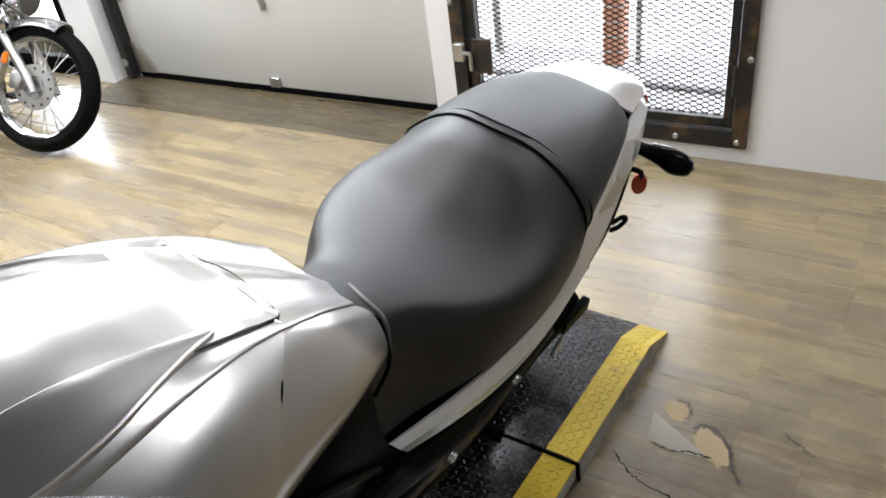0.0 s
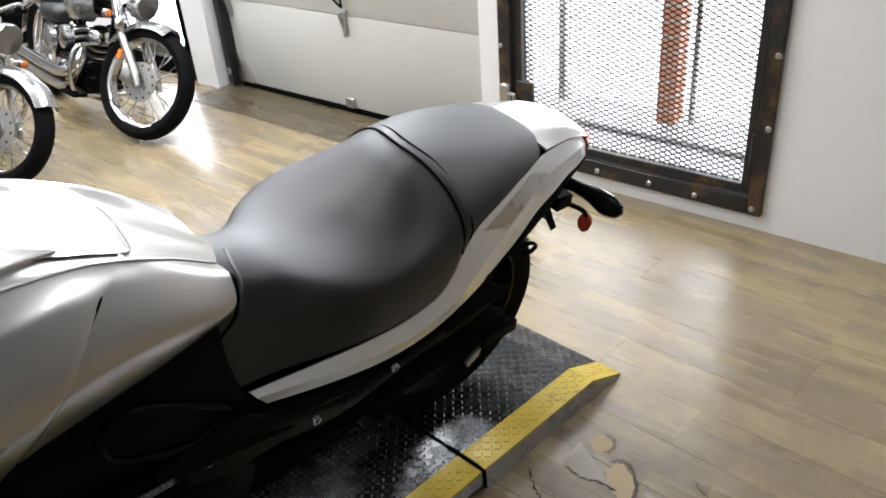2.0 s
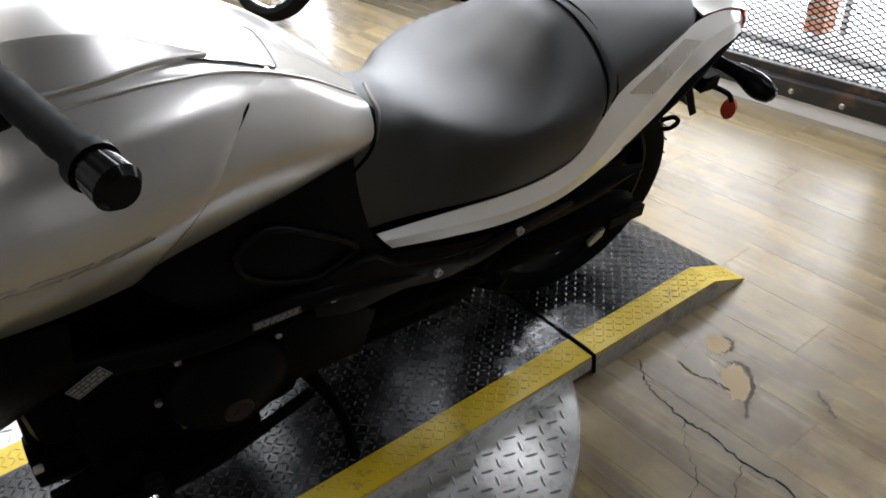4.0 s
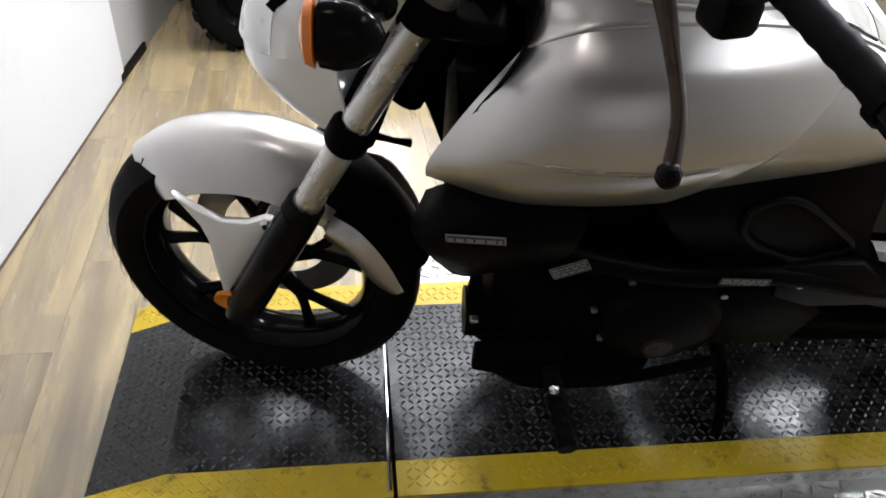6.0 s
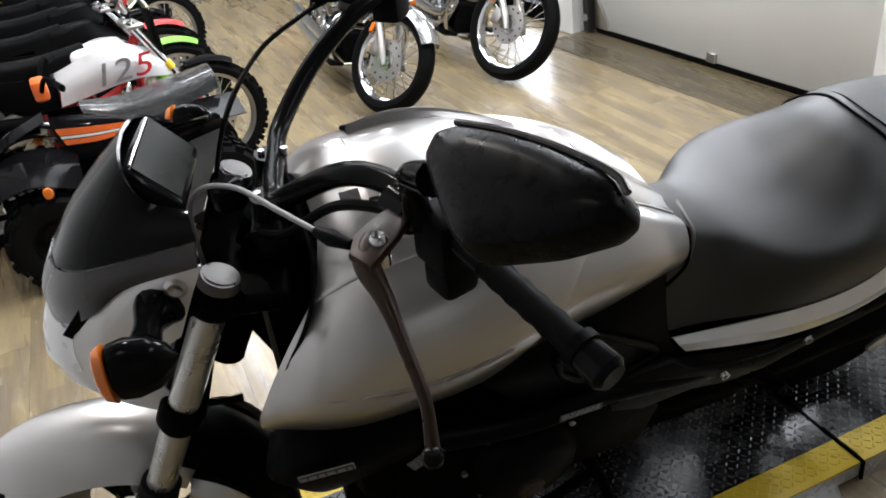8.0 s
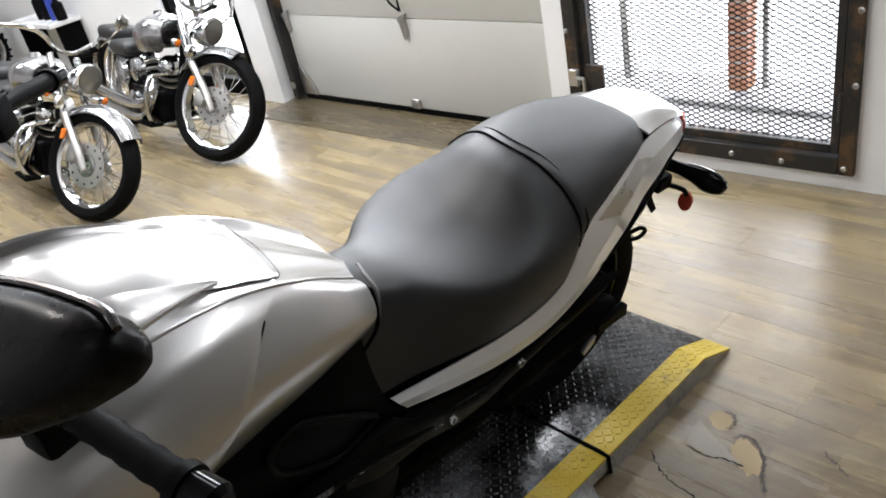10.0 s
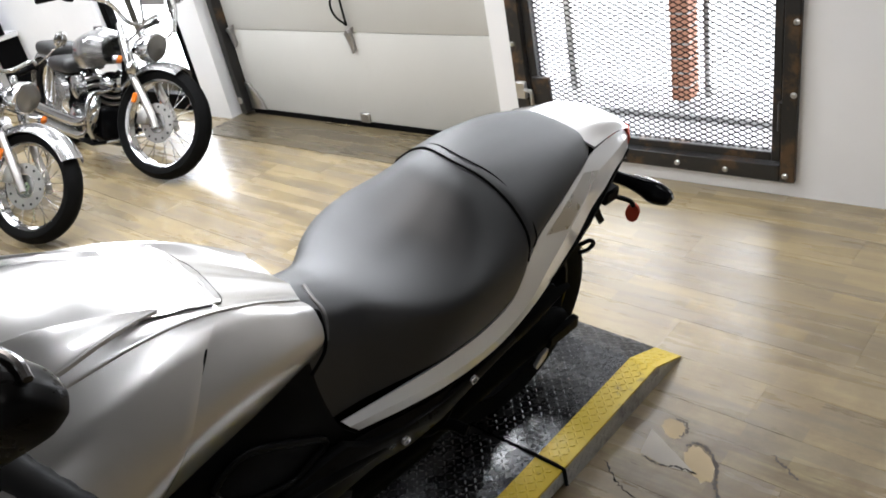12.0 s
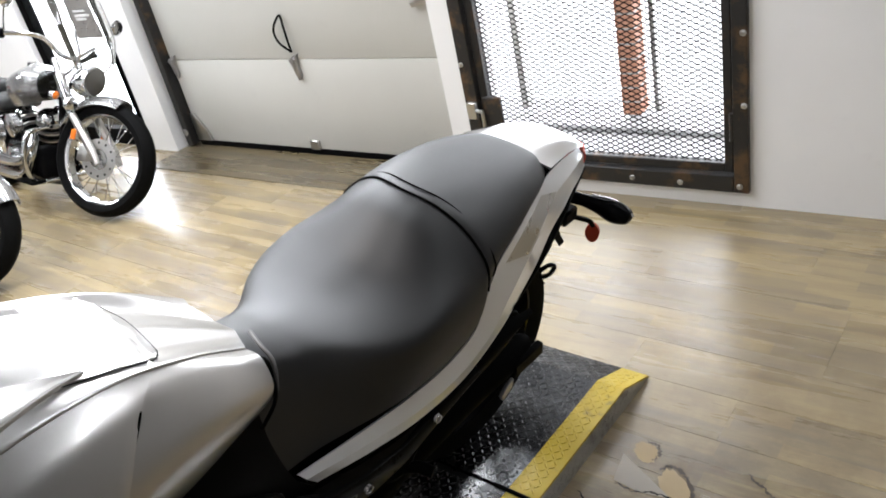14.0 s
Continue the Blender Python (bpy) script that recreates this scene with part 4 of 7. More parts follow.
steered("ignition_switch", lathe([(0, 0.002), (0.004, 0.016), (0.0, 0.022), (-0.03, 0.022)], 22, "z", None, (0, 0.305, 0.985), close=False), M["black_gloss"])
steered("fork_bridge", box(-0.09, 0.09, 0.335, 0.375, 0.915, 0.968, 0.010, 2), M["black_gloss"])
for s in (1, -1):
    rz = steered("handlebar_riser", tube([(0.052 * s, 0.352, 0.92), (0.052 * s, 0.362, 0.992)], 0.022, 0, 18), M["black_gloss"])
    for dy in (-0.015, 0.015):
        steered("riser_bolt", tube([(0.052 * s, 0.365 + dy, 0.985), (0.052 * s, 0.366 + dy, 0.999)], 0.0048, 0, 8), M["silver_dark"], rz)
# -- handlebar --
bar = steered("handlebar", tube([(-0.365, 0.578, 1.092), (-0.31, 0.545, 1.096), (-0.265, 0.492, 1.083), (-0.205, 0.425, 1.040), (-0.125, 0.375, 0.995), (-0.06, 0.368, 0.985), (0, 0.366, 0.985), (0.06, 0.372, 0.990), (0.11, 0.400, 1.025), (0.185, 0.465, 1.088), (0.235, 0.512, 1.102), (0.30, 0.548, 1.098), (0.365, 0.585, 1.085)], 0.0135, 90, 16), M["bar_black"], label="gloss black handlebar")
for s in (1, -1):
    a, b = Vector((0.335 * s, 0.570, 1.090)), Vector((0.462 * s, 0.641, 1.068))
    pts, rad = [], []
    for k in range(15):
        pts.append(a.lerp(b, k / 14))
        rad.append(0.0128 + (0.0012 if k % 2 else 0))
    grip = steered("grip", tube(pts, 0.018, 0, 18, None, rad), M["rubber"], bar, "ribbed black rubber grip")
    c = (b - a).normalized()
    steered("grip_collar", tube([b - c * 0.004, b + c * 0.004, b + c * 0.006], 0.0185, 0, 18), M["black_plastic"], grip)
    steered("bar_end", tube([b + c * 0.006, b + c * 0.030, b + c * 0.036], 0.0165, 0, 20, None, [0.0158, 0.0172, 0.0125]), M["black_gloss"], grip, "black bar-end weight")
    sw = steered("switch_block", box(-0.026, 0.026, -0.022, 0.024, -0.034, 0.024, 0.008, 2, None, Matrix.Translation((0.312 * s, 0.556, 1.090)) @ Matrix.Rotation(radians(28 * s), 4, "Z")), M["black_plastic"], bar)
    if s < 0:
        steered("stop_switch", box(-0.013, 0.013, -0.012, 0.012, 0.0, 0.012, 0.003, 2, None, Matrix.Translation((-0.300, 0.552, 1.117)) @ Matrix.Rotation(radians(-28), 4, "Z")), M["red"], sw, "red stop switch")
    else:
        steered("switch_lug", box(-0.02, 0.02, -0.02, 0.02, -0.065, -0.03, 0.008, 2, None, Matrix.Translation((0.318, 0.558, 1.092)) @ Matrix.Rotation(radians(28), 4, "Z")), M["black_plastic"], sw)
# clutch lever side
perch = steered("lever_perch", plate([(0.276, 0.516), (0.300, 0.528), (0.326, 0.515), (0.352, 0.498), (0.368, 0.486), (0.345, 0.468), (0.318, 0.474), (0.296, 0.492)], 1.096, 1.106, 0.003, None, "z"), M["bronze"], label="flat bronze-grey lever perch")
steered("perch_clamp", tube([(0.262, 0.515, 1.098), (0.292, 0.532, 1.097)], 0.020, 0, 16), M["black_gloss"], perch)
steered("pivot_bolt", lathe([(1.105, 0.001), (1.112, 0.006), (1.107, 0.0095), (1.080, 0.0095)], 16, "z", None, (0.333, 0.495, 0), close=False), M["chrome"], perch)
steered("clutch_lever", tube([(0.318, 0.490, 1.098), (0.345, 0.482, 1.094), (0.385, 0.494, 1.082), (0.425, 0.505, 1.060), (0.462, 0.515, 1.036), (0.492, 0.515, 1.012)], 0.009, 26, 12, None, [0.010, 0.0125, 0.0085, 0.0062, 0.0056, 0.0062]), M["bronze"], label="bronze-grey clutch lever with a ball end")
steered("lever_ball", lathe([(-0.009, 0.001), (-0.0075, 0.0055), (-0.003, 0.009), (0.004, 0.009), (0.009, 0.0055), (0.010, 0.001)], 18, "z", None, (0.497, 0.514, 1.008), close=False), M["bar_black"])
steered("cable_adjuster", tube([(0.318, 0.470, 1.094), (0.300, 0.452, 1.092), (0.286, 0.438, 1.092)], 0.009, 0, 12, None, [0.005, 0.0085, 0.005]), M["black_plastic"])
steered("clutch_cable", tube([(0.295, 0.446, 1.092), (0.235, 0.402, 1.086), (0.165, 0.350, 1.078), (0.115, 0.300, 1.050), (0.075, 0.270, 0.985), (0.05, 0.26, 0.85)], 0.0030, 40, 10), M["cable_grey"])
steered("wiring", tube([(0.27, 0.525, 1.088), (0.20, 0.455, 1.060), (0.13, 0.385, 0.985), (0.06, 0.33, 0.94), (0.03, 0.30, 0.86)], 0.006, 30, 8), M["black_plastic"])
# brake side
res = steered("brake_reservoir", box(-0.038, 0.038, -0.024, 0.024, -0.02, 0.022, 0.006, 2, None, Matrix.Translation((-0.330, 0.470, 1.118)) @ Matrix.Rotation(radians(-22), 4, "Z")), M["black_plastic"], label="black brake fluid reservoir")
steered("reservoir_lid", box(-0.041, 0.041, -0.027, 0.027, 0.0222, 0.030, 0.004, 2, None, Matrix.Translation((-0.330, 0.470, 1.118)) @ Matrix.Rotation(radians(-22), 4, "Z")), M["black_gloss"], res)
steered("brake_lever", tube([(-0.300, 0.505, 1.085), (-0.345, 0.488, 1.075), (-0.385, 0.500, 1.062), (-0.44, 0.535, 1.045), (-0.485, 0.553, 1.030)], 0.008, 22, 10, None, [0.012, 0.014, 0.011, 0.008, 0.009]), M["black_gloss"])
for dx, dz in ((0, 0), (0.018, 0.006)):
    steered("brake_hose", tube([(-0.318 + dx, 0.460, 1.100), (-0.300 + dx, 0.422, 1.084 + dz), (-0.262 + dx, 0.352, 1.052 + dz), (-0.172 + dx, 0.300, 1.008), (-0.110 + dx, 0.268, 0.925), (-0.09 + dx, 0.24, 0.80)], 0.0036, 34, 8), M["black_plastic"])
# left mirror: the back of its shell faces the front
MIR = Matrix(((0.889, -0.445, 0.104, 0.398), (0.425, 0.722, -0.546, 0.462), (0.168, 0.530, 0.831, 1.285), (0, 0, 0, 1)))
OUT_RAW = [(-0.0019, 0.0019), (0.0149, 0.0125), (0.0558, 0.0173), (0.1042, 0.0173), (0.1488, 0.0115), (0.1637, 0.0029), (0.1693, -0.0077), (0.1637, -0.0202), (0.1321, -0.0442), (0.093, -0.0634), (0.0781, -0.0682), (0.0651, -0.0653), (0.0465, -0.0538), (0.0121, -0.0278), (0.0, -0.0154)]
OUT = OUT_RAW
for c in (0.14, 0.25):
    OUT = [(a[0] + (b[0] - a[0]) * u, a[1] + (b[1] - a[1]) * u) for a, b in zip(OUT, OUT[1:] + OUT[:1]) for u in (c, 1 - c)]


def mirror_shell():
    bm = bmesh.new()
    cx, cy = 0.085, -0.022
    rings = []
    for k, (f, z) in enumerate(((0.97, -0.032), (1.0, -0.026), (1.0, -0.020), (0.955, -0.004), (0.86, 0.002), (0.55, 0.006))):
        o = [Vector((*a, 0)) for a in OUT]
        rings.append([bm.verts.new((cx + (p.x - cx) * f, cy + (p.y - cy) * f, z)) for p in o])
    for a, b in zip(rings, rings[1:]):
        for k in range(60):
            bm.faces.new((a[k], a[(k + 1) % 60], b[(k + 1) % 60], b[k]))
    bm.faces.new(rings[-1])
    bm.faces.new(rings[0][::-1])
    return shift(bm, MIR)


mir = part("mirror", mirror_shell(), M["mirror_black"], bike, "black mirror shell seen from behind", 50)
part("mirror_glass", shift(plate([(0.085 + (x - 0.085) * 0.92, -0.022 + (y + 0.022) * 0.90) for x, y in OUT], -0.0325, -0.0305, 0.0, None, "z"), MIR), M["chrome"], mir, "mirror glass")
part("mirror_rim", shift(tube([(x, y, -0.004) for x, y in OUT_RAW[1:6]], 0.0026, 16, 8), MIR), M["graphite"], mir)
part("mirror_stem", tube([(0.322, 0.470, 1.135), (0.330, 0.462, 1.180), (0.368, 0.452, 1.225), (0.410, 0.458, 1.250)], 0.010, 22, 12, None, [0.016, 0.011, 0.011, 0.014]), M["black_gloss"], mir)

# -- tank cover --
LOW = [(0.178, 0.262, 0.712), (0.214, 0.36, 0.708), (0.226, 0.45, 0.712), (0.224, 0.55, 0.718), (0.208, 0.64, 0.726), (0.19, 0.72, 0.728), (0.173, 0.8, 0.730), (0.152, 0.868, 0.730)]
BUL = [(0.176, 0.266, 0.742), (0.234, 0.35, 0.785), (0.258, 0.45, 0.8), (0.258, 0.55, 0.806), (0.238, 0.65, 0.812), (0.21, 0.75, 0.808), (0.182, 0.85, 0.79), (0.15, 0.93, 0.752)]
SHO = [(0.172, 0.312, 0.828), (0.206, 0.375, 0.876), (0.224, 0.47, 0.895), (0.22, 0.56, 0.898), (0.196, 0.66, 0.896), (0.17, 0.75, 0.882), (0.146, 0.85, 0.847), (0.118, 0.944, 0.786)]
SEA = [(0.155, 0.368, 0.904), (0.166, 0.43, 0.936), (0.165, 0.52, 0.946), (0.156, 0.6, 0.942), (0.142, 0.68, 0.9301), (0.128, 0.76, 0.9082), (0.112, 0.85, 0.8631), (0.086, 0.94, 0.7921)]
PAN = [(0.095, 0.395, 0.939), (0.102, 0.45, 0.971), (0.102, 0.53, 0.979), (0.098, 0.61, 0.9687), (0.092, 0.7, 0.9341), (0.086, 0.78, 0.8939), (0.072, 0.86, 0.8416), (0.05, 0.955, 0.7709)]
CEN = [(0.0, 0.4, 0.952), (0.0, 0.45, 0.985), (0.0, 0.53, 0.994), (0.0, 0.61, 0.9837), (0.0, 0.7, 0.9486), (0.0, 0.78, 0.9058), (0.0, 0.87, 0.8427), (0.0, 0.965, 0.7655)]

# the bodywork's middle plane stands a little to the left of the wheels'
BODY_X = 0.02
below = set(bike.children)
LOW, BUL, SHO, SEA, PAN = ([(x - BODY_X, y, z) for x, y, z in g] for g in (LOW, BUL, SHO, SEA, PAN))


def cut(guide, y0, y1, n=12):
    """The stretch of a guide between two lengths."""
    q = [p for p in spline(guide, 240) if y0 <= p.y <= y1]
    return [q[round(k * (len(q) - 1) / (n - 1))] for k in range(n)]


def pulled(g, dx, dz=0.0):
    return [Vector((p[0] - dx, p[1], p[2] + dz)) for p in g]


for s in (1, -1):
    sm = Matrix.Diagonal((s, 1, 1, 1))
    front = [cut(LOW, 0, 0.575), cut(BUL, 0, 0.668), cut(SHO, 0, 0.752), pulled(cut(SEA, 0, 0.800), 0.0, -0.0035)]
    front = [pulled(front[0], 0.014, 0.006)] + front + [pulled(front[3], 0.008, -0.010)]
    for g in front:
        g.append(Vector((g[-1].x - 0.0135, g[-1].y + 0.002, g[-1].z)))
    bm = shift(skin(front, 40, 40), sm)
    bmesh.ops.recalc_face_normals(bm, faces=bm.faces)
    sh = part("tank_shroud", bm, M["silver"], bike, "silver painted tank shroud with a pressed rear edge", 50)
    back = []
    for g, y0, d in ((LOW, 0.53, 0.010), (BUL, 0.62, 0.014), (SHO, 0.70, 0.017), (SEA, 0.74, 0.004)):
        q = cut(g, y0, 2)
        back.append([Vector((p.x - d * max(0.0, 1 - k / (len(q) * 0.8)), p.y, p.z - (0.0035 if g is SEA else 0))) for k, p in enumerate(q)])
    back = [pulled(back[0], 0.014, 0.006)] + back + [pulled(back[3], 0.008, -0.010)]
    bm = shift(skin(back, 30, 36), sm)
    bmesh.ops.recalc_face_normals(bm, faces=bm.faces)
    part("tank_side", bm, M["silver"], bike, "silver painted tank side panel", 50)
# thin black wedge that draws the crease's shadow behind the pressed edge
for s in (1, -1):
    edge = spline([cut(g, 0, y)[-1] for g, y in ((BUL, 0.668), (SHO, 0.752), (SEA, 0.800))], 31)
    part("panel_gap", tube([(p.x * s - 0.0036 * s, p.y + 0.002, p.z) for p in edge[7:17]], 0.003, 0, 8, None, [0.0004, 0.0010, 0.0016, 0.0021, 0.0025, 0.0029, 0.0030, 0.0030, 0.0026, 0.0012]), M["black_matt"], bike, "dark bar drawing the shade behind the pressed edge")
top = skin([CEN, PAN, SEA, [(x * 0.985, y, z - 0.010) for x, y, z in SEA]], 44, 24, None, True)
bmesh.ops.remove_doubles(top, verts=top.verts, dist=1e-5)
bmesh.ops.recalc_face_normals(top, faces=top.faces)
part("tank_top", top, M["silver"], bike, "silver painted tank top cover", 50)


def on_top(x, y):
    """A point of the tank's top cover above (x, y)."""
    cs = []
    for g in (CEN, PAN, SEA):
        q = spline(g, 120)
        a = min(q, key=lambda p: abs(p.y - y))
        cs.append((a.x, a.z))
    (_, z0), (x1, z1), (x2, z2) = cs
    if x <= x1:
        u = x / x1
        return Vector((x, y, z0 + (z1 - z0) * u * u))
    u = min(1.0, (x - x1) / (x2 - x1))
    return Vector((x, y, z1 + (z2 - z1) * (0.72 * u + 0.28 * u * u)))


LID = [(0.47, 0.070), (0.55, 0.080), (0.62, 0.087), (0.68, 0.091), (0.74, 0.090), (0.79, 0.085), (0.812, 0.080), (0.822, 0.068)]
lid = bmesh.new()
rows = []
for p in spline([(x, y, 0) for y, x in LID], 30):
    half = [on_top(p.x * t, p.y - 0.012 * (1 - t) * max(0, (p.y - 0.80) / 0.03)) + Vector((0, 0, 0.0030)) for t in (0, 0.25, 0.5, 0.75, 0.92, 1.0)]
    rows.append([lid.verts.new((-q.x, q.y, q.z)) for q in half[:0:-1]] + [lid.verts.new(q) for q in half])
for a, b in zip(rows, rows[1:]):
    for j in range(10):
        lid.faces.new((a[j], a[j + 1], b[j + 1], b[j]))
bmesh.ops.recalc_face_normals(lid, faces=lid.faces)
bmesh.ops.solidify(lid, geom=lid.faces[:], thickness=0.006)
part("storage_lid", lid, M["silver"], bike, "silver storage lid with a fine gap round it", 30)
edge = [on_top(p.x + 0.0016, p.y) + Vector((0, 0, 0.0008)) for p in spline([(x, y, 0) for y, x in LID], 40)]
edge += [on_top(x, 0.8285) + Vector((0, 0, 0.0008)) for x in (0.055, 0.035, 0.016, 0.0)]
for s in (1, -1):
    part("lid_gap", tube([(q.x * s, q.y, q.z) for q in edge], 0.0006, 0, 6), M["black_matt"], bike, "thin dark gap round the lid")
    ridge, foot = [], []
    for y, xi, xo, h in ((0.733, 0.080, 0.082, 0.003), (0.69, 0.084, 0.098, 0.008), (0.65, 0.086, 0.112, 0.012), (0.60, 0.088, 0.127, 0.015), (0.54, 0.088, 0.135, 0.016), (0.48, 0.084, 0.130, 0.012)):
        ridge.append(on_top(xi, y) + Vector((0, 0, 0.004 + h)))
        foot.append(on_top(xo, y) + Vector((0, 0, 0.0045)))
    inner = [on_top(q.x - 0.012, q.y) + Vector((0, 0, 0.002)) for q in ridge]
    low = [q - Vector((0, 0, 0.008)) for q in foot]
    fin = shift(skin([inner, [q.lerp(w, 0.25) for q, w in zip(ridge, inner)], ridge, [q.lerp(w, 0.5) for q, w in zip(ridge, foot)], foot, low], 30, 20), Matrix.Diagonal((s, 1, 1, 1)))
    bmesh.ops.recalc_face_normals(fin, faces=fin.faces)
    part("tank_fin", fin, M["silver"], bike, "raised silver fin beside the lid", 30)
    part("fin_edge", tube([(q.x * s, q.y, q.z + 0.0005) for q in spline(foot, 30)], 0.0022, 0, 8), M["silver"], bike)
for s in (1,):
    part("collar_gap", tube([(0.140 * s, 0.895, 0.716), (0.133 * s, 0.930, 0.745), (0.101 * s, 0.949, 0.776), (0.084 * s, 0.950, 0.778)], 0.0026, 40, 8, None, [0.0026 * min(1, (39 - k) / 12) + 0.0003 for k in range(40)]), M["black_matt"], bike, "dark groove behind the tank")
    part("tank_collar", tube([(0.128 * s, 0.940, 0.748), (0.101 * s, 0.957, 0.773), (0.068 * s, 0.962, 0.780), (0.030 * s, 0.972, 0.776)], 0.0034, 40, 10, None, [0.001 + 0.0022 * min(1, k / 8) for k in range(40)]), M["cap_alloy"], bike, "dull silver collar between tank and seat")
part("steering_cover", skin([[(0.0, 0.385, 0.955), (0.0, 0.41, 0.90), (0, 0.40, 0.80)], [(0.09, 0.385, 0.945), (0.10, 0.40, 0.88), (0.09, 0.40, 0.80)], [(0.150, 0.365, 0.905), (0.155, 0.345, 0.845), (0.13, 0.36, 0.76)], [(0.164, 0.318, 0.825), (0.160, 0.300, 0.78), (0.14, 0.31, 0.72)]], 12, 16, None, True, 0.004), M["black_plastic"], bike, "black cover at the steering head")
part("tank_core", skin([[(0.0, 0.40, 0.94), (0, 0.6, 0.96), (0, 0.9, 0.79)], [(0.13, 0.40, 0.86), (0.15, 0.6, 0.86), (0.09, 0.9, 0.76)], [(0.13, 0.33, 0.70), (0.16, 0.55, 0.69), (0.11, 0.88, 0.70)]], 14, 10, None, True, 0.004), M["black_matt"], bike)
emb = Matrix.Translation((0.070, 0.447, 0.9895)) @ Matrix.Rotation(radians(26), 4, "Y")
part("emblem", shift(box(-0.011, 0.011, -0.013, 0.013, 0, 0.003, 0.001), emb), M["grey_metal"], bike, "small grey emblem plate")

# -- seat --
def seat_rows(rows, thick=0.0):
    """Rows across the seat, each from the middle outwards, mirrored."""
    full = []
    for r in rows:
        half = spline(r, 18)
        full.append([Vector((-p.x, p.y, p.z)) for p in half[:0:-1]] + half)
    bm = bmesh.new()
    cols = list(zip(*full))
    dense = [spline(c, 44) for c in cols]
    g = [[bm.verts.new(dense[j][i]) for j in range(len(cols))] for i in range(44)]
    for a, b in zip(g, g[1:]):
        for j in range(len(cols) - 1):
            bm.faces.new((a[j], a[j + 1], b[j + 1], b[j]))
    for end in (g[0], g[-1]):
        bm.faces.new(end)
    bmesh.ops.recalc_face_normals(bm, faces=bm.faces)
    return bm


part("rider_seat", seat_rows([
    [(0, 0.905, 0.782), (0.03, 0.903, 0.777), (0.065, 0.896, 0.757), (0.088, 0.878, 0.716), (0.108, 0.856, 0.655), (0.12, 0.846, 0.575)],
    [(0, 0.985, 0.754), (0.04, 0.985, 0.748), (0.07, 0.984, 0.733), (0.09, 0.98, 0.7), (0.11, 0.974, 0.645), (0.126, 0.966, 0.575)],
    [(0, 1.03, 0.738), (0.05, 1.03, 0.733), (0.086, 1.03, 0.721), (0.11, 1.03, 0.688), (0.128, 1.03, 0.635), (0.144, 1.025, 0.585)],
    [(0, 1.08, 0.729), (0.08, 1.08, 0.726), (0.133, 1.08, 0.716), (0.152, 1.083, 0.684), (0.16, 1.085, 0.635), (0.164, 1.085, 0.594)],
    [(0, 1.13, 0.732), (0.1, 1.135, 0.728), (0.168, 1.14, 0.715), (0.184, 1.145, 0.684), (0.183, 1.15, 0.638), (0.176, 1.15, 0.598)],
    [(0, 1.19, 0.752), (0.1, 1.2, 0.744), (0.176, 1.21, 0.725), (0.193, 1.218, 0.694), (0.189, 1.225, 0.645), (0.178, 1.23, 0.602)],
    [(0, 1.24, 0.782), (0.09, 1.25, 0.774), (0.156, 1.268, 0.744), (0.186, 1.285, 0.71), (0.189, 1.295, 0.665), (0.178, 1.295, 0.62)],
    [(0, 1.28, 0.808), (0.07, 1.288, 0.802), (0.126, 1.303, 0.772), (0.168, 1.318, 0.736), (0.185, 1.325, 0.7), (0.179, 1.325, 0.655)],
    [(0, 1.325, 0.824), (0.065, 1.333, 0.816), (0.115, 1.342, 0.79), (0.152, 1.344, 0.759), (0.175, 1.34, 0.731), (0.1795, 1.337, 0.7)],
]), M["seat"], bike, "black grained vinyl rider seat", 60)
part("pillion_seat", seat_rows([
    [(0, 1.329, 0.823), (0.065, 1.337, 0.815), (0.115, 1.346, 0.789), (0.152, 1.348, 0.758), (0.174, 1.344, 0.73), (0.178, 1.341, 0.7)],
    [(0, 1.35, 0.822), (0.065, 1.357, 0.816), (0.113, 1.364, 0.795), (0.15, 1.367, 0.767), (0.17, 1.365, 0.741), (0.173, 1.362, 0.712)],
    [(0, 1.41, 0.816), (0.065, 1.413, 0.812), (0.11, 1.42, 0.799), (0.143, 1.426, 0.776), (0.16, 1.43, 0.752), (0.156, 1.43, 0.722)],
    [(0, 1.48, 0.808), (0.06, 1.485, 0.805), (0.102, 1.492, 0.797), (0.128, 1.498, 0.782), (0.144, 1.5, 0.764), (0.138, 1.5, 0.738)],
    [(0, 1.55, 0.799), (0.05, 1.553, 0.797), (0.085, 1.557, 0.792), (0.108, 1.56, 0.782), (0.124, 1.562, 0.769), (0.118, 1.56, 0.748)],
    [(0, 1.61, 0.789), (0.04, 1.61, 0.787), (0.068, 1.608, 0.784), (0.087, 1.606, 0.775), (0.099, 1.603, 0.763), (0.092, 1.6, 0.747)],
    [(0, 1.645, 0.775), (0.03, 1.642, 0.773), (0.05, 1.636, 0.771), (0.065, 1.63, 0.767), (0.074, 1.625, 0.761), (0.07, 1.62, 0.75)],
]), M["seat"], bike, "black grained vinyl pillion pad", 60)
part("seat_piping", tube([(0.1795, 1.337, 0.69), (0.175, 1.341, 0.733), (0.152, 1.345, 0.761), (0.115, 1.343, 0.792), (0.065, 1.334, 0.818), (0, 1.326, 0.826), (-0.065, 1.334, 0.818), (-0.115, 1.343, 0.792), (-0.152, 1.345, 0.761), (-0.175, 1.341, 0.733), (-0.1795, 1.337, 0.69)], 0.0022, 70, 8), M["black_matt"], bike, "black seam piping between the seats")
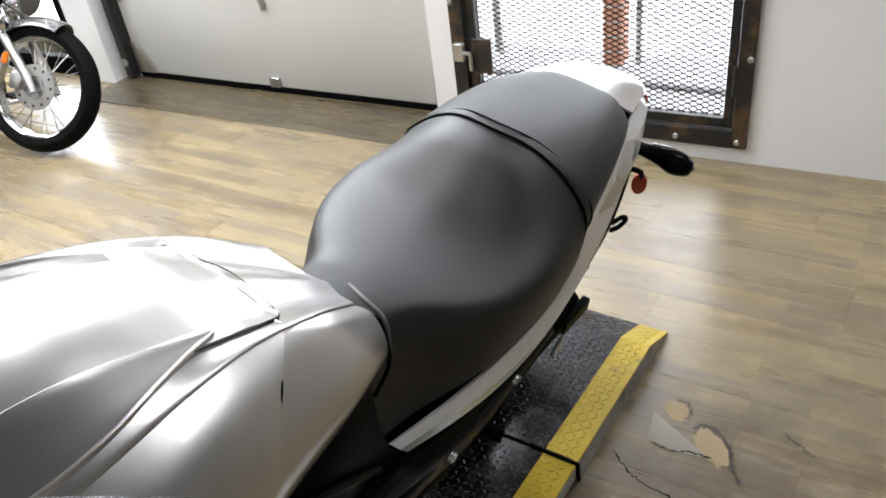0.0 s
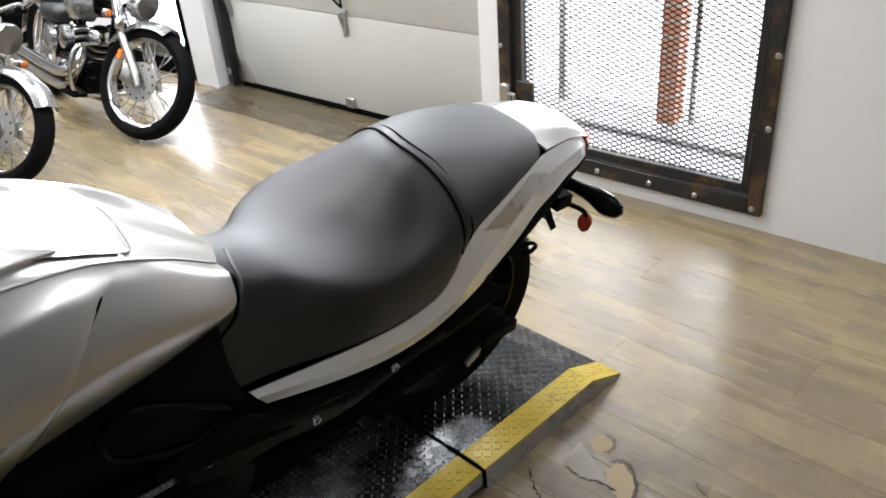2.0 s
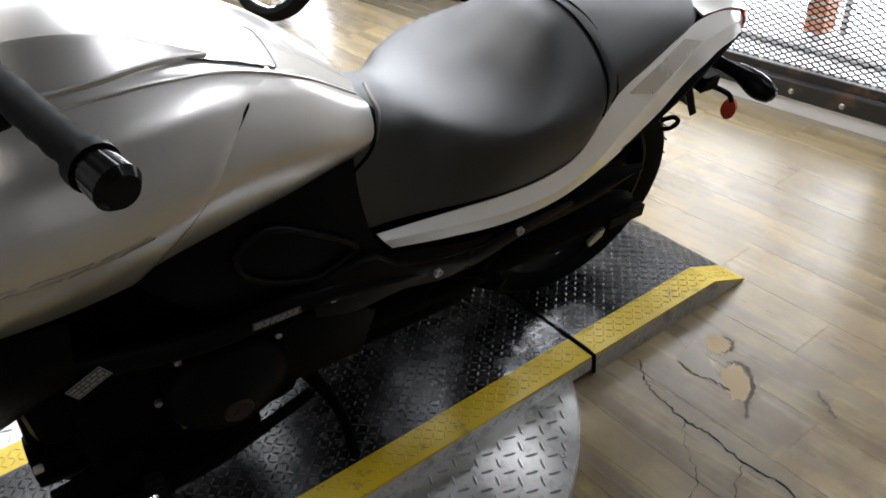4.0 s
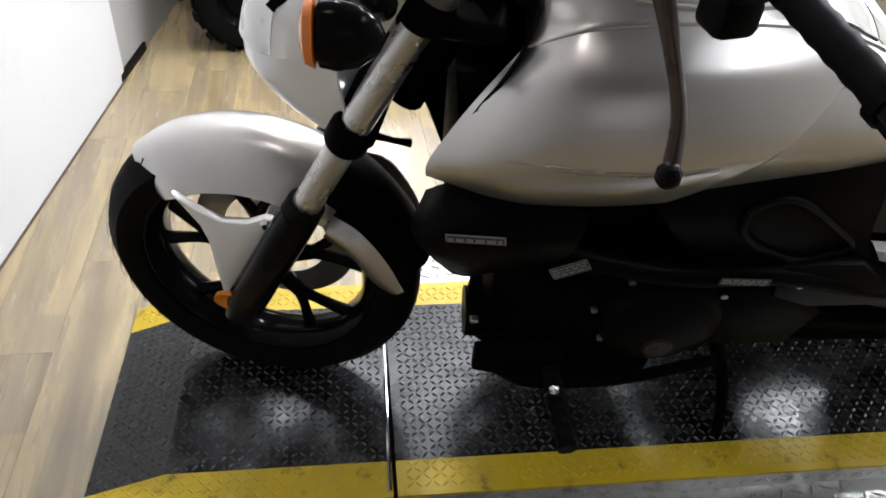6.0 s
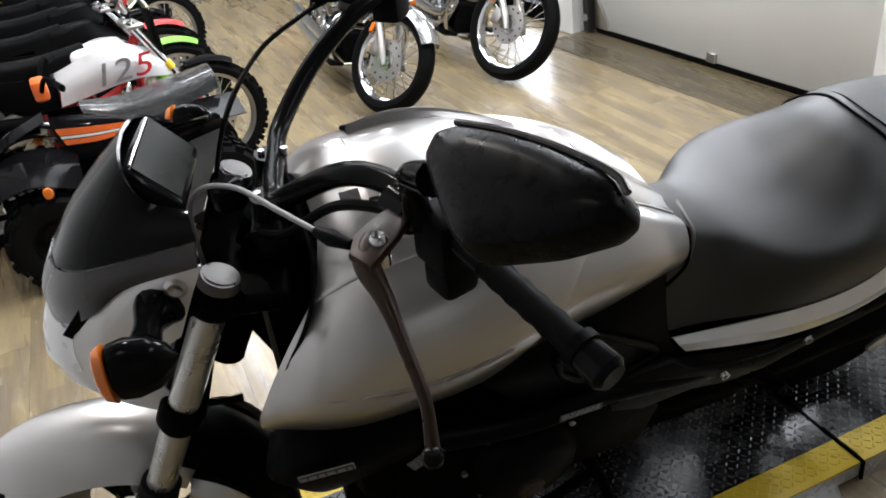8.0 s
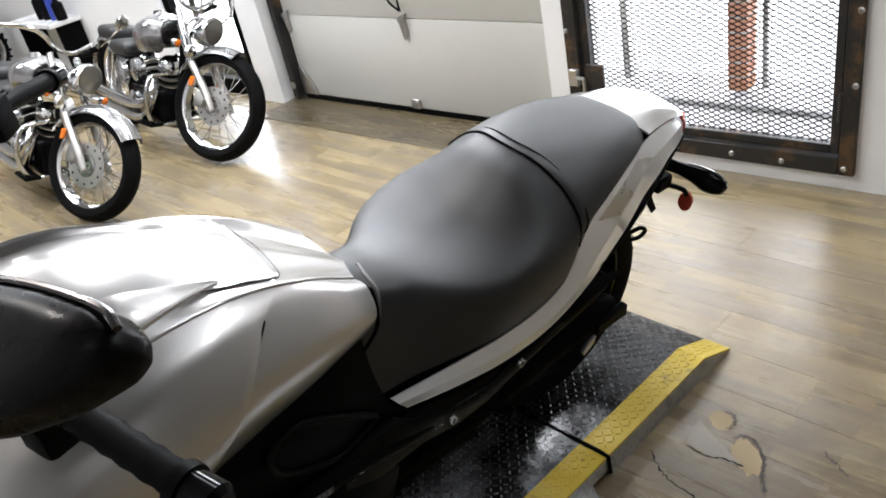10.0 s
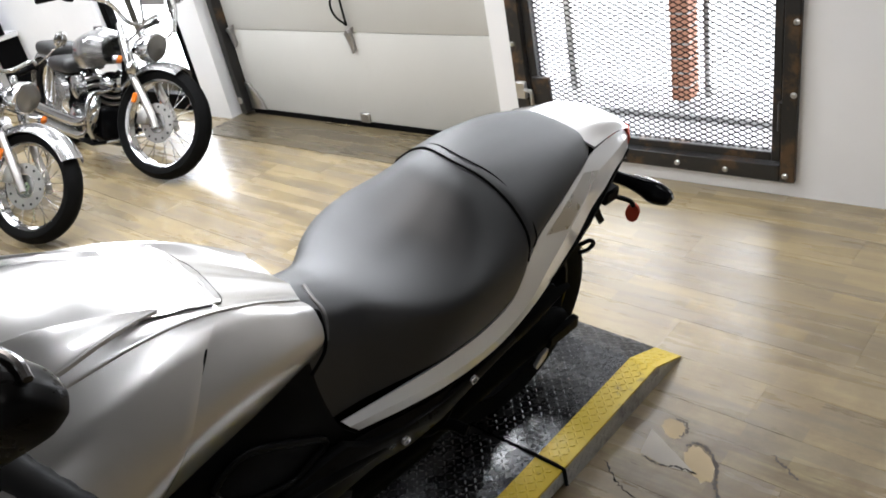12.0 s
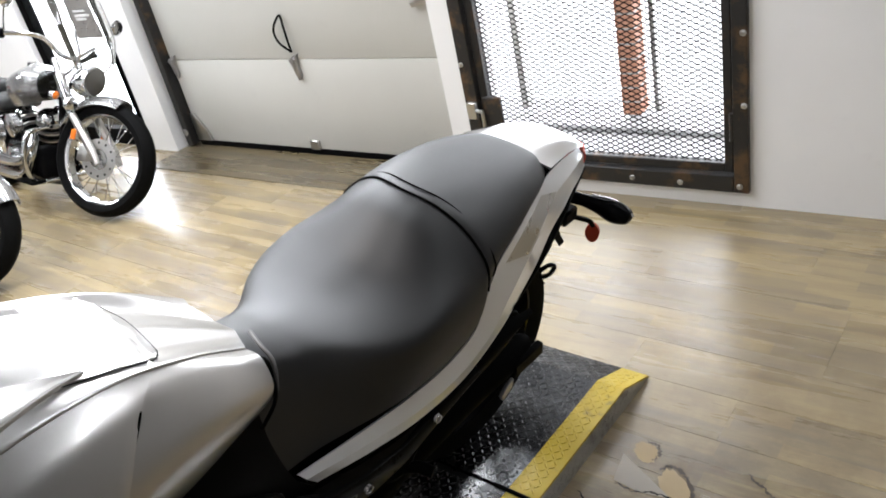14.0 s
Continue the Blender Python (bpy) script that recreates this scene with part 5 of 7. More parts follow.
part("strap_seam", tube([(0.172, 1.357, 0.7), (0.1752, 1.361, 0.731), (0.154, 1.365, 0.7605), (0.117, 1.364, 0.7905), (0.066, 1.357, 0.8155), (0, 1.349, 0.8235), (-0.066, 1.357, 0.8155), (-0.117, 1.364, 0.7905), (-0.154, 1.365, 0.7605), (-0.1752, 1.361, 0.731), (-0.172, 1.357, 0.7)], 0.0014, 80, 8), M["black_matt"], bike, "stitched seam of the passenger strap")
part("body_core", skin([[(0, 0.86, 0.70), (0, 1.05, 0.68), (0, 1.30, 0.70)], [(0.06, 0.86, 0.66), (0.09, 1.05, 0.64), (0.12, 1.30, 0.62)], [(0.10, 0.86, 0.52), (0.125, 1.05, 0.52), (0.140, 1.30, 0.525)], [(0.08, 0.86, 0.44), (0.10, 1.05, 0.43), (0.08, 1.28, 0.46)]], 16, 14, None, True, 0.004), M["black_matt"], bike)

# -- tail --
UP = [(0.156, 0.935, 0.568), (0.184, 1.05, 0.586), (0.194, 1.15, 0.588), (0.197, 1.235, 0.594), (0.199, 1.300, 0.620), (0.199, 1.336, 0.680), (0.192, 1.375, 0.722), (0.178, 1.45, 0.748), (0.155, 1.53, 0.764), (0.122, 1.605, 0.764), (0.100, 1.69, 0.750), (0.066, 1.79, 0.710)]
MIDL = [(0.166, 0.942, 0.558), (0.194, 1.05, 0.564), (0.204, 1.15, 0.556), (0.207, 1.25, 0.560), (0.206, 1.335, 0.590), (0.202, 1.395, 0.640), (0.192, 1.46, 0.680), (0.174, 1.53, 0.708), (0.150, 1.595, 0.724), (0.127, 1.66, 0.726), (0.104, 1.73, 0.715), (0.070, 1.805, 0.690)]
LOWT = [(0.168, 0.975, 0.512), (0.185, 1.06, 0.508), (0.191, 1.174, 0.498), (0.190, 1.295, 0.508), (0.184, 1.41, 0.550), (0.176, 1.48, 0.585), (0.168, 1.53, 0.610), (0.154, 1.59, 0.645), (0.138, 1.64, 0.666), (0.122, 1.69, 0.676), (0.102, 1.745, 0.672), (0.072, 1.81, 0.660)]
LOWT = [tuple(Vector(q).lerp(Vector(p), 0.55 - 0.05 * k)) for k, (p, q) in enumerate(zip(MIDL, LOWT))]
UP, MIDL, LOWT = ([(x - BODY_X * (1 if y < 1.6 else 0.6), y, z) for x, y, z in g] for g in (UP, MIDL, LOWT))
INUP = [(x * 0.96, y, z - 0.004) for x, y, z in UP]


def between(a, b, u):
    return [tuple(Vector(p).lerp(Vector(q), u)) for p, q in zip(a, b)]


INL = [(x * 0.9, y, z + 0.006) for x, y, z in LOWT]
for s in (1, -1):
    bm = skin([[(x * 0.96, y, z - 0.004) for x, y, z in UP], between(UP, INUP, 0.12), UP, between(UP, MIDL, 0.12), between(UP, MIDL, 0.5), between(UP, MIDL, 0.9), MIDL, between(MIDL, LOWT, 0.1), between(MIDL, LOWT, 0.5), between(MIDL, LOWT, 0.9), LOWT, INL], 60, 48)
    shift(bm, Matrix.Diagonal((s, 1, 1, 1)))
    bmesh.ops.recalc_face_normals(bm, faces=bm.faces)
    tl = part("tail_panel", bm, M["silver_light"], bike, "silver tail side panel running under the seat", 45)
    a, b = between(UP, MIDL, 0.22), between(UP, MIDL, 0.72)
    gp = skin([[((p[0] + 0.0012) * s, p[1], p[2]) for p in a[6:9]], [((p[0] + 0.0012) * s, p[1] + 0.02, p[2]) for p in b[6:9]]], 10, 4, thick=0.0015)
    part("grab_recess", gp, M["fork_silver"], tl, "inset grab-rail cover")
part("tail_cap", skin([[(0, 1.60, 0.785), (0, 1.69, 0.775), (0, 1.77, 0.743), (0, 1.825, 0.698)], [(0.06, 1.60, 0.780), (0.055, 1.69, 0.770), (0.048, 1.77, 0.737), (0.04, 1.822, 0.696)], [(0.106, 1.610, 0.766), (0.087, 1.695, 0.7515), (0.072, 1.75, 0.731), (0.054, 1.792, 0.7115)]], 16, 12, None, True, -0.004), M["silver"], bike, "silver tail top")
part("tail_light", skin([[(0, 1.828, 0.698), (0, 1.835, 0.678), (0, 1.815, 0.655)], [(0.04, 1.825, 0.697), (0.04, 1.83, 0.678), (0.04, 1.812, 0.655)], [(0.056, 1.800, 0.700), (0.060, 1.806, 0.684), (0.058, 1.80, 0.662)]], 8, 10, None, True, -0.004), M["red_lens"], bike, "red tail light")
part("under_tail", skin([[(0, 1.20, 0.60), (0, 1.5, 0.62), (0, 1.80, 0.66)], [(0.10, 1.20, 0.56), (0.10, 1.5, 0.60), (0.06, 1.80, 0.655)], [(0.176, 1.20, 0.515), (0.160, 1.5, 0.605), (0.070, 1.80, 0.662)]], 14, 8, None, True, 0.004), M["black_plastic"], bike)
for ob in set(bike.children) - below:
    ob.location.x = BODY_X
# plate holder and rear signals
arm = part("plate_bracket", skin([[(0.0, 1.62, 0.63), (0, 1.74, 0.56), (0, 1.80, 0.45)], [(0.045, 1.62, 0.63), (0.042, 1.74, 0.56), (0.05, 1.80, 0.45)], [(0.045, 1.61, 0.61), (0.042, 1.72, 0.545), (0.05, 1.785, 0.44)]], 12, 6, None, True, 0.004), M["black_plastic"], bike, "black number-plate bracket")
for s in (1, -1):
    sg = part("rear_signal", tube([(0.055 * s, 1.752, 0.607), (0.10 * s, 1.770, 0.604), (0.140 * s, 1.782, 0.598), (0.175 * s, 1.790, 0.592), (0.205 * s, 1.796, 0.588), (0.213 * s, 1.797, 0.587)], 0.02, 24, 14, None, [0.017, 0.014, 0.018, 0.025, 0.017, 0.003]), M["black_gloss"], bike, "black rear turn signal on a short arm")
    part("chrome_edge", tube([(0.125 * s, 1.778, 0.620), (0.165 * s, 1.788, 0.6205), (0.195 * s, 1.796, 0.612), (0.214 * s, 1.799, 0.592)], 0.0028, 16, 6), M["chrome"], sg)
    part("reflector_arm", tube([(0.05 * s, 1.78, 0.535), (0.10 * s, 1.81, 0.525), (0.108 * s, 1.825, 0.505)], 0.006, 10, 8), M["black_plastic"], bike)
    rl = lathe([(0.0, 0.001), (0.003, 0.018), (0.0, 0.0225), (-0.008, 0.0225), (-0.008, 0.001)], 24, "y", None, (0, 0, 0), close=False)
    part("rear_reflector", shift(rl, Matrix.Translation((0.103 * s, 1.836, 0.480)) @ Matrix.Rotation(radians(18 * s), 4, "Z") @ Matrix.Diagonal((0.72, 1, 1.12, 1))), M["red_lens"], bike, "red oval rear reflector")
    part("signal_mount", box(s * 0.045, s * 0.085, 1.745, 1.795, 0.530, 0.566, 0.005), M["black_plastic"], bike)
    part("luggage_hook", tube([(0.172 * s, 1.525, 0.598), (0.182 * s, 1.545, 0.606), (0.184 * s, 1.560, 0.592), (0.178 * s, 1.552, 0.576), (0.170 * s, 1.535, 0.574)], 0.0045, 16, 8), M["black_matt"], bike)

# -- frame, engine and running gear, all black --
for s in (1, -1):
    part("side_cover", skin([
        [(0.165 * s, 0.56, 0.695), (0.172 * s, 0.70, 0.722), (0.158 * s, 0.84, 0.752), (0.140 * s, 0.905, 0.735)],
        [(0.188 * s, 0.58, 0.66), (0.190 * s, 0.70, 0.67), (0.178 * s, 0.82, 0.685), (0.158 * s, 0.905, 0.665)],
        [(0.180 * s, 0.62, 0.60), (0.186 * s, 0.74, 0.59), (0.178 * s, 0.84, 0.600), (0.162 * s, 0.925, 0.575)],
        [(0.168 * s, 0.66, 0.54), (0.176 * s, 0.78, 0.52), (0.172 * s, 0.88, 0.535), (0.163 * s, 0.955, 0.525)],
    ], 18, 14, None, False, 0.004), M["black_plastic"], bike, "black plastic side cover")
    part("frame_tube", tube([(0.13 * s, 0.31, 0.66), (0.175 * s, 0.38, 0.60), (0.182 * s, 0.52, 0.545), (0.186 * s, 0.66, 0.520), (0.188 * s, 0.80, 0.528), (0.180 * s, 0.95, 0.490), (0.17 * s, 1.10, 0.46)], 0.019, 40, 14), M["black_plastic"], bike, "black frame tube")
    part("lower_panel", skin([
        [(0.168 * s, 0.83, 0.548), (0.176 * s, 0.97, 0.528), (0.184 * s, 1.12, 0.498), (0.176 * s, 1.30, 0.500)],
        [(0.186 * s, 0.84, 0.515), (0.192 * s, 0.98, 0.492), (0.192 * s, 1.12, 0.465), (0.180 * s, 1.30, 0.470)],
        [(0.170 * s, 0.87, 0.470), (0.178 * s, 0.99, 0.450), (0.178 * s, 1.12, 0.430), (0.168 * s, 1.28, 0.450)],
    ], 16, 10, None, False, 0.004), M["black_gloss"], bike, "gloss black lower side panel")
    part("rad_shroud", skin([
        [(0.135 * s, 0.265, 0.640), (0.170 * s, 0.30, 0.690), (0.200 * s, 0.37, 0.690), (0.208 * s, 0.48, 0.680)],
        [(0.175 * s, 0.245, 0.600), (0.222 * s, 0.285, 0.648), (0.236 * s, 0.37, 0.655), (0.224 * s, 0.47, 0.635)],
        [(0.165 * s, 0.275, 0.53), (0.208 * s, 0.31, 0.565), (0.220 * s, 0.38, 0.585), (0.205 * s, 0.46, 0.575)],
        [(0.130 * s, 0.315, 0.44), (0.150 * s, 0.34, 0.46), (0.160 * s, 0.39, 0.49), (0.165 * s, 0.45, 0.52)],
    ], 18, 14, None, False, 0.004), M["black_plastic"], bike, "black radiator shroud")
rim_line = [(0.196, 0.695, 0.672), (0.1955, 0.722, 0.695), (0.192, 0.760, 0.693), (0.186, 0.822, 0.647), (0.175, 0.888, 0.581), (0.179, 0.852, 0.564), (0.183, 0.815, 0.556), (0.189, 0.745, 0.590), (0.194, 0.705, 0.630), (0.196, 0.695, 0.672)]
part("cover_rim", tube(rim_line, 0.006, 60, 10), M["black_satin"], bike, "raised rim of the side cover")
br = plate([(0.794, 0.550), (0.860, 0.560), (0.915, 0.560), (0.955, 0.522), (1.030, 0.496), (1.125, 0.484), (1.215, 0.500), (1.320, 0.510), (1.325, 0.494), (1.215, 0.468), (1.120, 0.440), (1.040, 0.438), (0.965, 0.456), (0.870, 0.450), (0.805, 0.476)], 0.176, 0.196, 0.007)
part("peg_bracket", br, M["black_satin"], bike, "satin black passenger peg bracket")
for y, z in ((0.835, 0.515), (1.03, 0.468), (1.20, 0.487)):
    part("bracket_bolt", lathe([(0.1962, 0.010), (0.2015, 0.0085), (0.2015, 0.005), (0.199, 0.0045), (0.199, 0.001)], 14, "x", None, (0, y, z), close=False), M["grey_metal"], bike)
part("radiator", box(-0.15, 0.15, 0.310, 0.345, 0.46, 0.66, 0.006), M["black_matt"], bike)
part("main_frame", box(-0.11, 0.11, 0.30, 0.95, 0.50, 0.72, 0.03, 2), M["black_matt"], bike)
eng = part("engine", box(-0.165, 0.165, 0.42, 0.79, 0.235, 0.50, 0.045, 3), M["black_matt"], bike, "black engine case")
part("cylinder", box(-0.15, 0.15, 0.37, 0.50, 0.36, 0.56, 0.03, 2), M["black_matt"], eng)
part("alternator_cover", lathe([(0.155, 0.100), (0.185, 0.098), (0.200, 0.086), (0.208, 0.060), (0.210, 0.001)], 40, "x", None, (0, 0.655, 0.388), close=False), M["black_plastic"], eng, "round black engine cover")
part("cover_cap", lathe([(0.2095, 0.026), (0.214, 0.022), (0.2145, 0.001)], 20, "x", None, (0, 0.655, 0.352), close=False), M["bronze"], eng, "bright round inspection cap")
for k in range(7):
    a = radians(30 + 48 * k)
    part("cover_bolt", lathe([(0.160, 0.007), (0.172, 0.006), (0.173, 0.001)], 8, "x", None, (0, 0.655 + 0.108 * math.cos(a), 0.388 + 0.108 * math.sin(a)), close=False), M["alloy"], eng)
part("sprocket_cover", plate([(0.74, 0.30), (0.90, 0.30), (0.93, 0.40), (0.86, 0.47), (0.74, 0.46)], 0.13, 0.172, 0.012), M["black_plastic"], eng)
part("exhaust_box", box(-0.15, 0.14, 0.42, 0.715, 0.10, 0.235, 0.045, 3), M["black_matt"], bike, "black collector under the engine")
part("header_pipe", tube([(0.06, 0.39, 0.46), (0.07, 0.378, 0.36), (0.075, 0.376, 0.24), (0.07, 0.42, 0.17), (0.06, 0.50, 0.16)], 0.024, 26, 14), M["black_matt"], bike)
part("header_pipe", tube([(-0.06, 0.39, 0.46), (-0.07, 0.378, 0.36), (-0.075, 0.376, 0.24), (-0.07, 0.42, 0.17), (-0.06, 0.50, 0.16)], 0.024, 26, 14), M["black_matt"], bike)
part("oil_filter", lathe([(0.345, 0.001), (0.347, 0.045), (0.40, 0.047), (0.44, 0.040)], 28, "y", None, (0.09, 0, 0.28), close=False), M["black_plastic"], bike)
part("shift_arm", tube([(0.180, 0.40, 0.236), (0.205, 0.46, 0.230), (0.205, 0.60, 0.235), (0.19, 0.74, 0.262), (0.178, 0.790, 0.262)], 0.011, 30, 12), M["black_matt"], bike, "black shift linkage")
pg = part("foot_peg", tube([(0.15, 0.500, 0.235), (0.20, 0.500, 0.238), (0.25, 0.503, 0.238), (0.335, 0.513, 0.234)], 0.014, 33, 12, None, [0.012 if k < 8 else 0.0175 if k % 3 else 0.0140 for k in range(33)]), M["rubber"], bike, "black rubber forward foot peg")
part("peg_bolt", lathe([(0.0, 0.001), (0.006, 0.008), (0.0, 0.010)], 12, "x", None, (0.252, 0.49, 0.289), close=False), M["chrome"], pg)
part("peg_hanger", plate([(0.36, 0.30), (0.50, 0.32), (0.52, 0.28), (0.42, 0.22), (0.36, 0.24)], 0.165, 0.190, 0.006), M["black_matt"], bike)
part("clip_bracket", box(0.136, 0.150, 0.352, 0.366, 0.326, 0.334, 0.002), M["alloy"], bike, "bright metal clip")
part("rear_frame_casting", box(-0.12, 0.135, 0.845, 1.18, 0.235, 0.50, 0.04, 2), M["black_matt"], bike, "black rear frame casting")
part("inner_guard", box(-0.10, 0.10, 1.16, 1.26, 0.36, 0.60, 0.03, 2), M["black_matt"], bike)
part("side_stand", tube([(0.13, 0.80, 0.27), (0.165, 0.845, 0.15), (0.215, 0.852, 0.06), (0.235, 0.846, 0.015)], 0.014, 18, 10, None, [0.016, 0.0115, 0.0105, 0.010]), M["black_matt"], bike, "black side stand, folded down")
part("stand_foot", box(0.215, 0.273, 0.822, 0.892, -0.062, -0.052, 0.003, 1, None, Matrix.Rotation(radians(0), 4, "Y")), M["black_matt"], bike)
part("stand_leg", tube([(0.2345, 0.846, 0.018), (0.244, 0.853, -0.055)], 0.0102, 0, 10), M["black_matt"], bike)
part("swing_arm", tube([(0.115, 0.88, 0.36), (0.125, 1.10, 0.352), (0.112, 1.36, 0.336), (0.105, 1.54, 0.320), (0.105, 1.585, 0.316)], 0.03, 20, 12, None, [0.045, 0.042, 0.036, 0.034, 0.026]), M["black_matt"], bike, "black swing arm")
part("swing_arm", tube([(-0.115, 0.88, 0.36), (-0.125, 1.10, 0.352), (-0.112, 1.36, 0.336), (-0.105, 1.54, 0.320), (-0.105, 1.585, 0.316)], 0.03, 20, 12, None, [0.045, 0.042, 0.036, 0.034, 0.026]), M["black_matt"], bike, "black swing arm")
part("chain_guard", skin([[(0.09, 1.00, 0.432), (0.10, 1.25, 0.440), (0.115, 1.42, 0.470), (0.130, 1.562, 0.452)], [(0.135, 1.00, 0.418), (0.142, 1.25, 0.428), (0.148, 1.42, 0.445), (0.140, 1.562, 0.446)], [(0.135, 1.00, 0.39), (0.140, 1.25, 0.395), (0.142, 1.42, 0.410), (0.134, 1.555, 0.438)]], 22, 6, None, False, 0.003), M["black_plastic"], bike, "black chain guard")
part("chain", tube([(0.078, 0.90, 0.43), (0.078, 1.50, 0.412), (0.078, 1.60, 0.37)], 0.008, 16, 6), M["black_matt"], bike)
part("chain_adjuster", box(0.128, 0.146, 1.50, 1.60, 0.300, 0.334, 0.003), M["black_plastic"], bike, "black chain adjuster plate")
part("hugger", arc_shell(RW, 0.335, 150, 62, 0.080, 0.035, 20, 9), M["black_plastic"], bike, "black rear wheel hugger")
part("pillion_peg", tube([(0.155, 1.10, 0.40), (0.175, 1.16, 0.372), (0.205, 1.175, 0.365)], 0.012, 10, 10), M["black_matt"], bike)
part("peg_mount", tube([(0.15, 1.02, 0.475), (0.165, 1.12, 0.385), (0.15, 1.22, 0.44)], 0.011, 16, 8), M["black_matt"], bike)
part("hub_arm", plate([(1.44, 0.292), (1.47, 0.31), (1.475, 0.33), (1.455, 0.325), (1.435, 0.305)], 0.150, 0.160, 0.002), M["alloy"], bike)
part("exhaust_chamber", box(-0.20, -0.01, 0.79, 1.06, 0.075, 0.30, 0.05, 3), M["black_matt"], bike, "black exhaust chamber behind the stand")
part("muffler", tube([(-0.15, 0.80, 0.15), (-0.20, 1.00, 0.140), (-0.235, 1.30, 0.150), (-0.25, 1.66, 0.180), (-0.252, 1.69, 0.183)], 0.05, 24, 18, None, [0.050, 0.100, 0.108, 0.098, 0.06]), M["black_matt"], bike, "black muffler on the far side")

# labels and badges
def badge(name, corner, along, up, w, h, material, label="", lift=0.0):
    a, u = Vector(along).normalized(), Vector(up)
    u = (u - a * u.dot(a)).normalized()
    n = a.cross(u)
    m = Matrix((a, u, n)).transposed().to_4x4()
    m.translation = Vector(corner) + n * lift
    return m


def bars_on(m, w, h, rows, parent, material, seed):
    rr = random.Random(seed)
    for r in range(rows):
        x = 0.04 * w
        while x < w * 0.9:
            l = min(rr.uniform(0.06, 0.2) * w, w * 0.95 - x)
            part("print_bar", shift(box(x, x + l, h * (0.14 + r * 0.8 / rows), h * (0.14 + (r + 0.55) * 0.8 / rows), 0.0012, 0.0016), m), material, parent)
            x += l + 0.04 * w


m = badge("", (0.2355, 0.290, 0.654), (0.012, 0.074, 0.009), (0, 0, 1), 0.078, 0.015, None, lift=0.0035)
pl = part("maker_plate", shift(box(0, 0.078, 0, 0.0145, 0, 0.001, 0.0), m), M["label"], bike, "small silver-edged badge strip")
part("badge_field", shift(box(0.002, 0.076, 0.002, 0.0125, 0.0011, 0.0014), m), M["ink"], pl)
bars_on(m, 0.078, 0.0145, 1, pl, M["label"], 3)
m = badge("", (0.2055, 0.455, 0.532), (0.0, 0.052, 0.027), (0, -0.4, 1), 0.058, 0.026, None, lift=0.001)
lb = part("warning_label", shift(box(0, 0.056, 0, 0.026, 0, 0.001), m), M["ink"], bike, "black warning label with pale unreadable print")
for x0, x1, y0, y1 in ((0.0, 0.056, 0.0, 0.0009), (0.0, 0.056, 0.0251, 0.026), (0.0, 0.0009, 0.0009, 0.0251), (0.0551, 0.056, 0.0009, 0.0251)):
    part("label_edge", shift(box(x0, x1, y0, y1, 0.0011, 0.0015), m), M["label"], lb)
bars_on(m, 0.056, 0.026, 3, lb, M["label"], 5)
m = badge("", (0.2075, 0.700, 0.527), (0.0, 0.080, -0.003), (0, 0, 1), 0.076, 0.017, None, lift=0.001)
lb = part("frame_label", shift(box(0, 0.076, 0, 0.016, 0, 0.001), m), M["ink"], bike, "black frame label with pale unreadable print")
bars_on(m, 0.076, 0.016, 3, lb, M["label"], 9)
# model lettering on the tank side, drawn as thin slanting strokes on the bulge
bulge = spline(BUL, 120)


def stroke(q):
    bm = plate(q, -0.003, 0.0012)
    for v in bm.verts:
        v.co.x += min(bulge, key=lambda p: abs(p.y - v.co.y)).x + BODY_X
    part("badge_stroke", bm, M["silver_dark"], bike)


for y0, w, z0, hgt in ((0.352, 0.070, 0.797, 0.0030), (0.395, 0.050, 0.8035, 0.0024), (0.430, 0.060, 0.7985, 0.0028), (0.462, 0.060, 0.8055, 0.0022), (0.500, 0.046, 0.800, 0.0030), (0.536, 0.052, 0.8065, 0.0024), (0.556, 0.036, 0.8015, 0.0028)):
    stroke([(y0, z0), (y0 + w, z0 + 0.001), (y0 + w + 0.007, z0 + 0.001 + hgt), (y0 + 0.010, z0 + hgt)])

# ---- other vehicles in the showroom ----


def skin_y(guides, nu, nv, thick):
    """A skin mirrored across the middle of a vehicle that faces along x."""
    bm = skin([[(y, x, z) for x, y, z in g] for g in guides], nu, nv, None, True, thick)
    shift(bm, Matrix(((0, 1, 0, 0), (1, 0, 0, 0), (0, 0, 1, 0), (0, 0, 0, 1))))
    bmesh.ops.reverse_faces(bm, faces=bm.faces[:])
    return bm


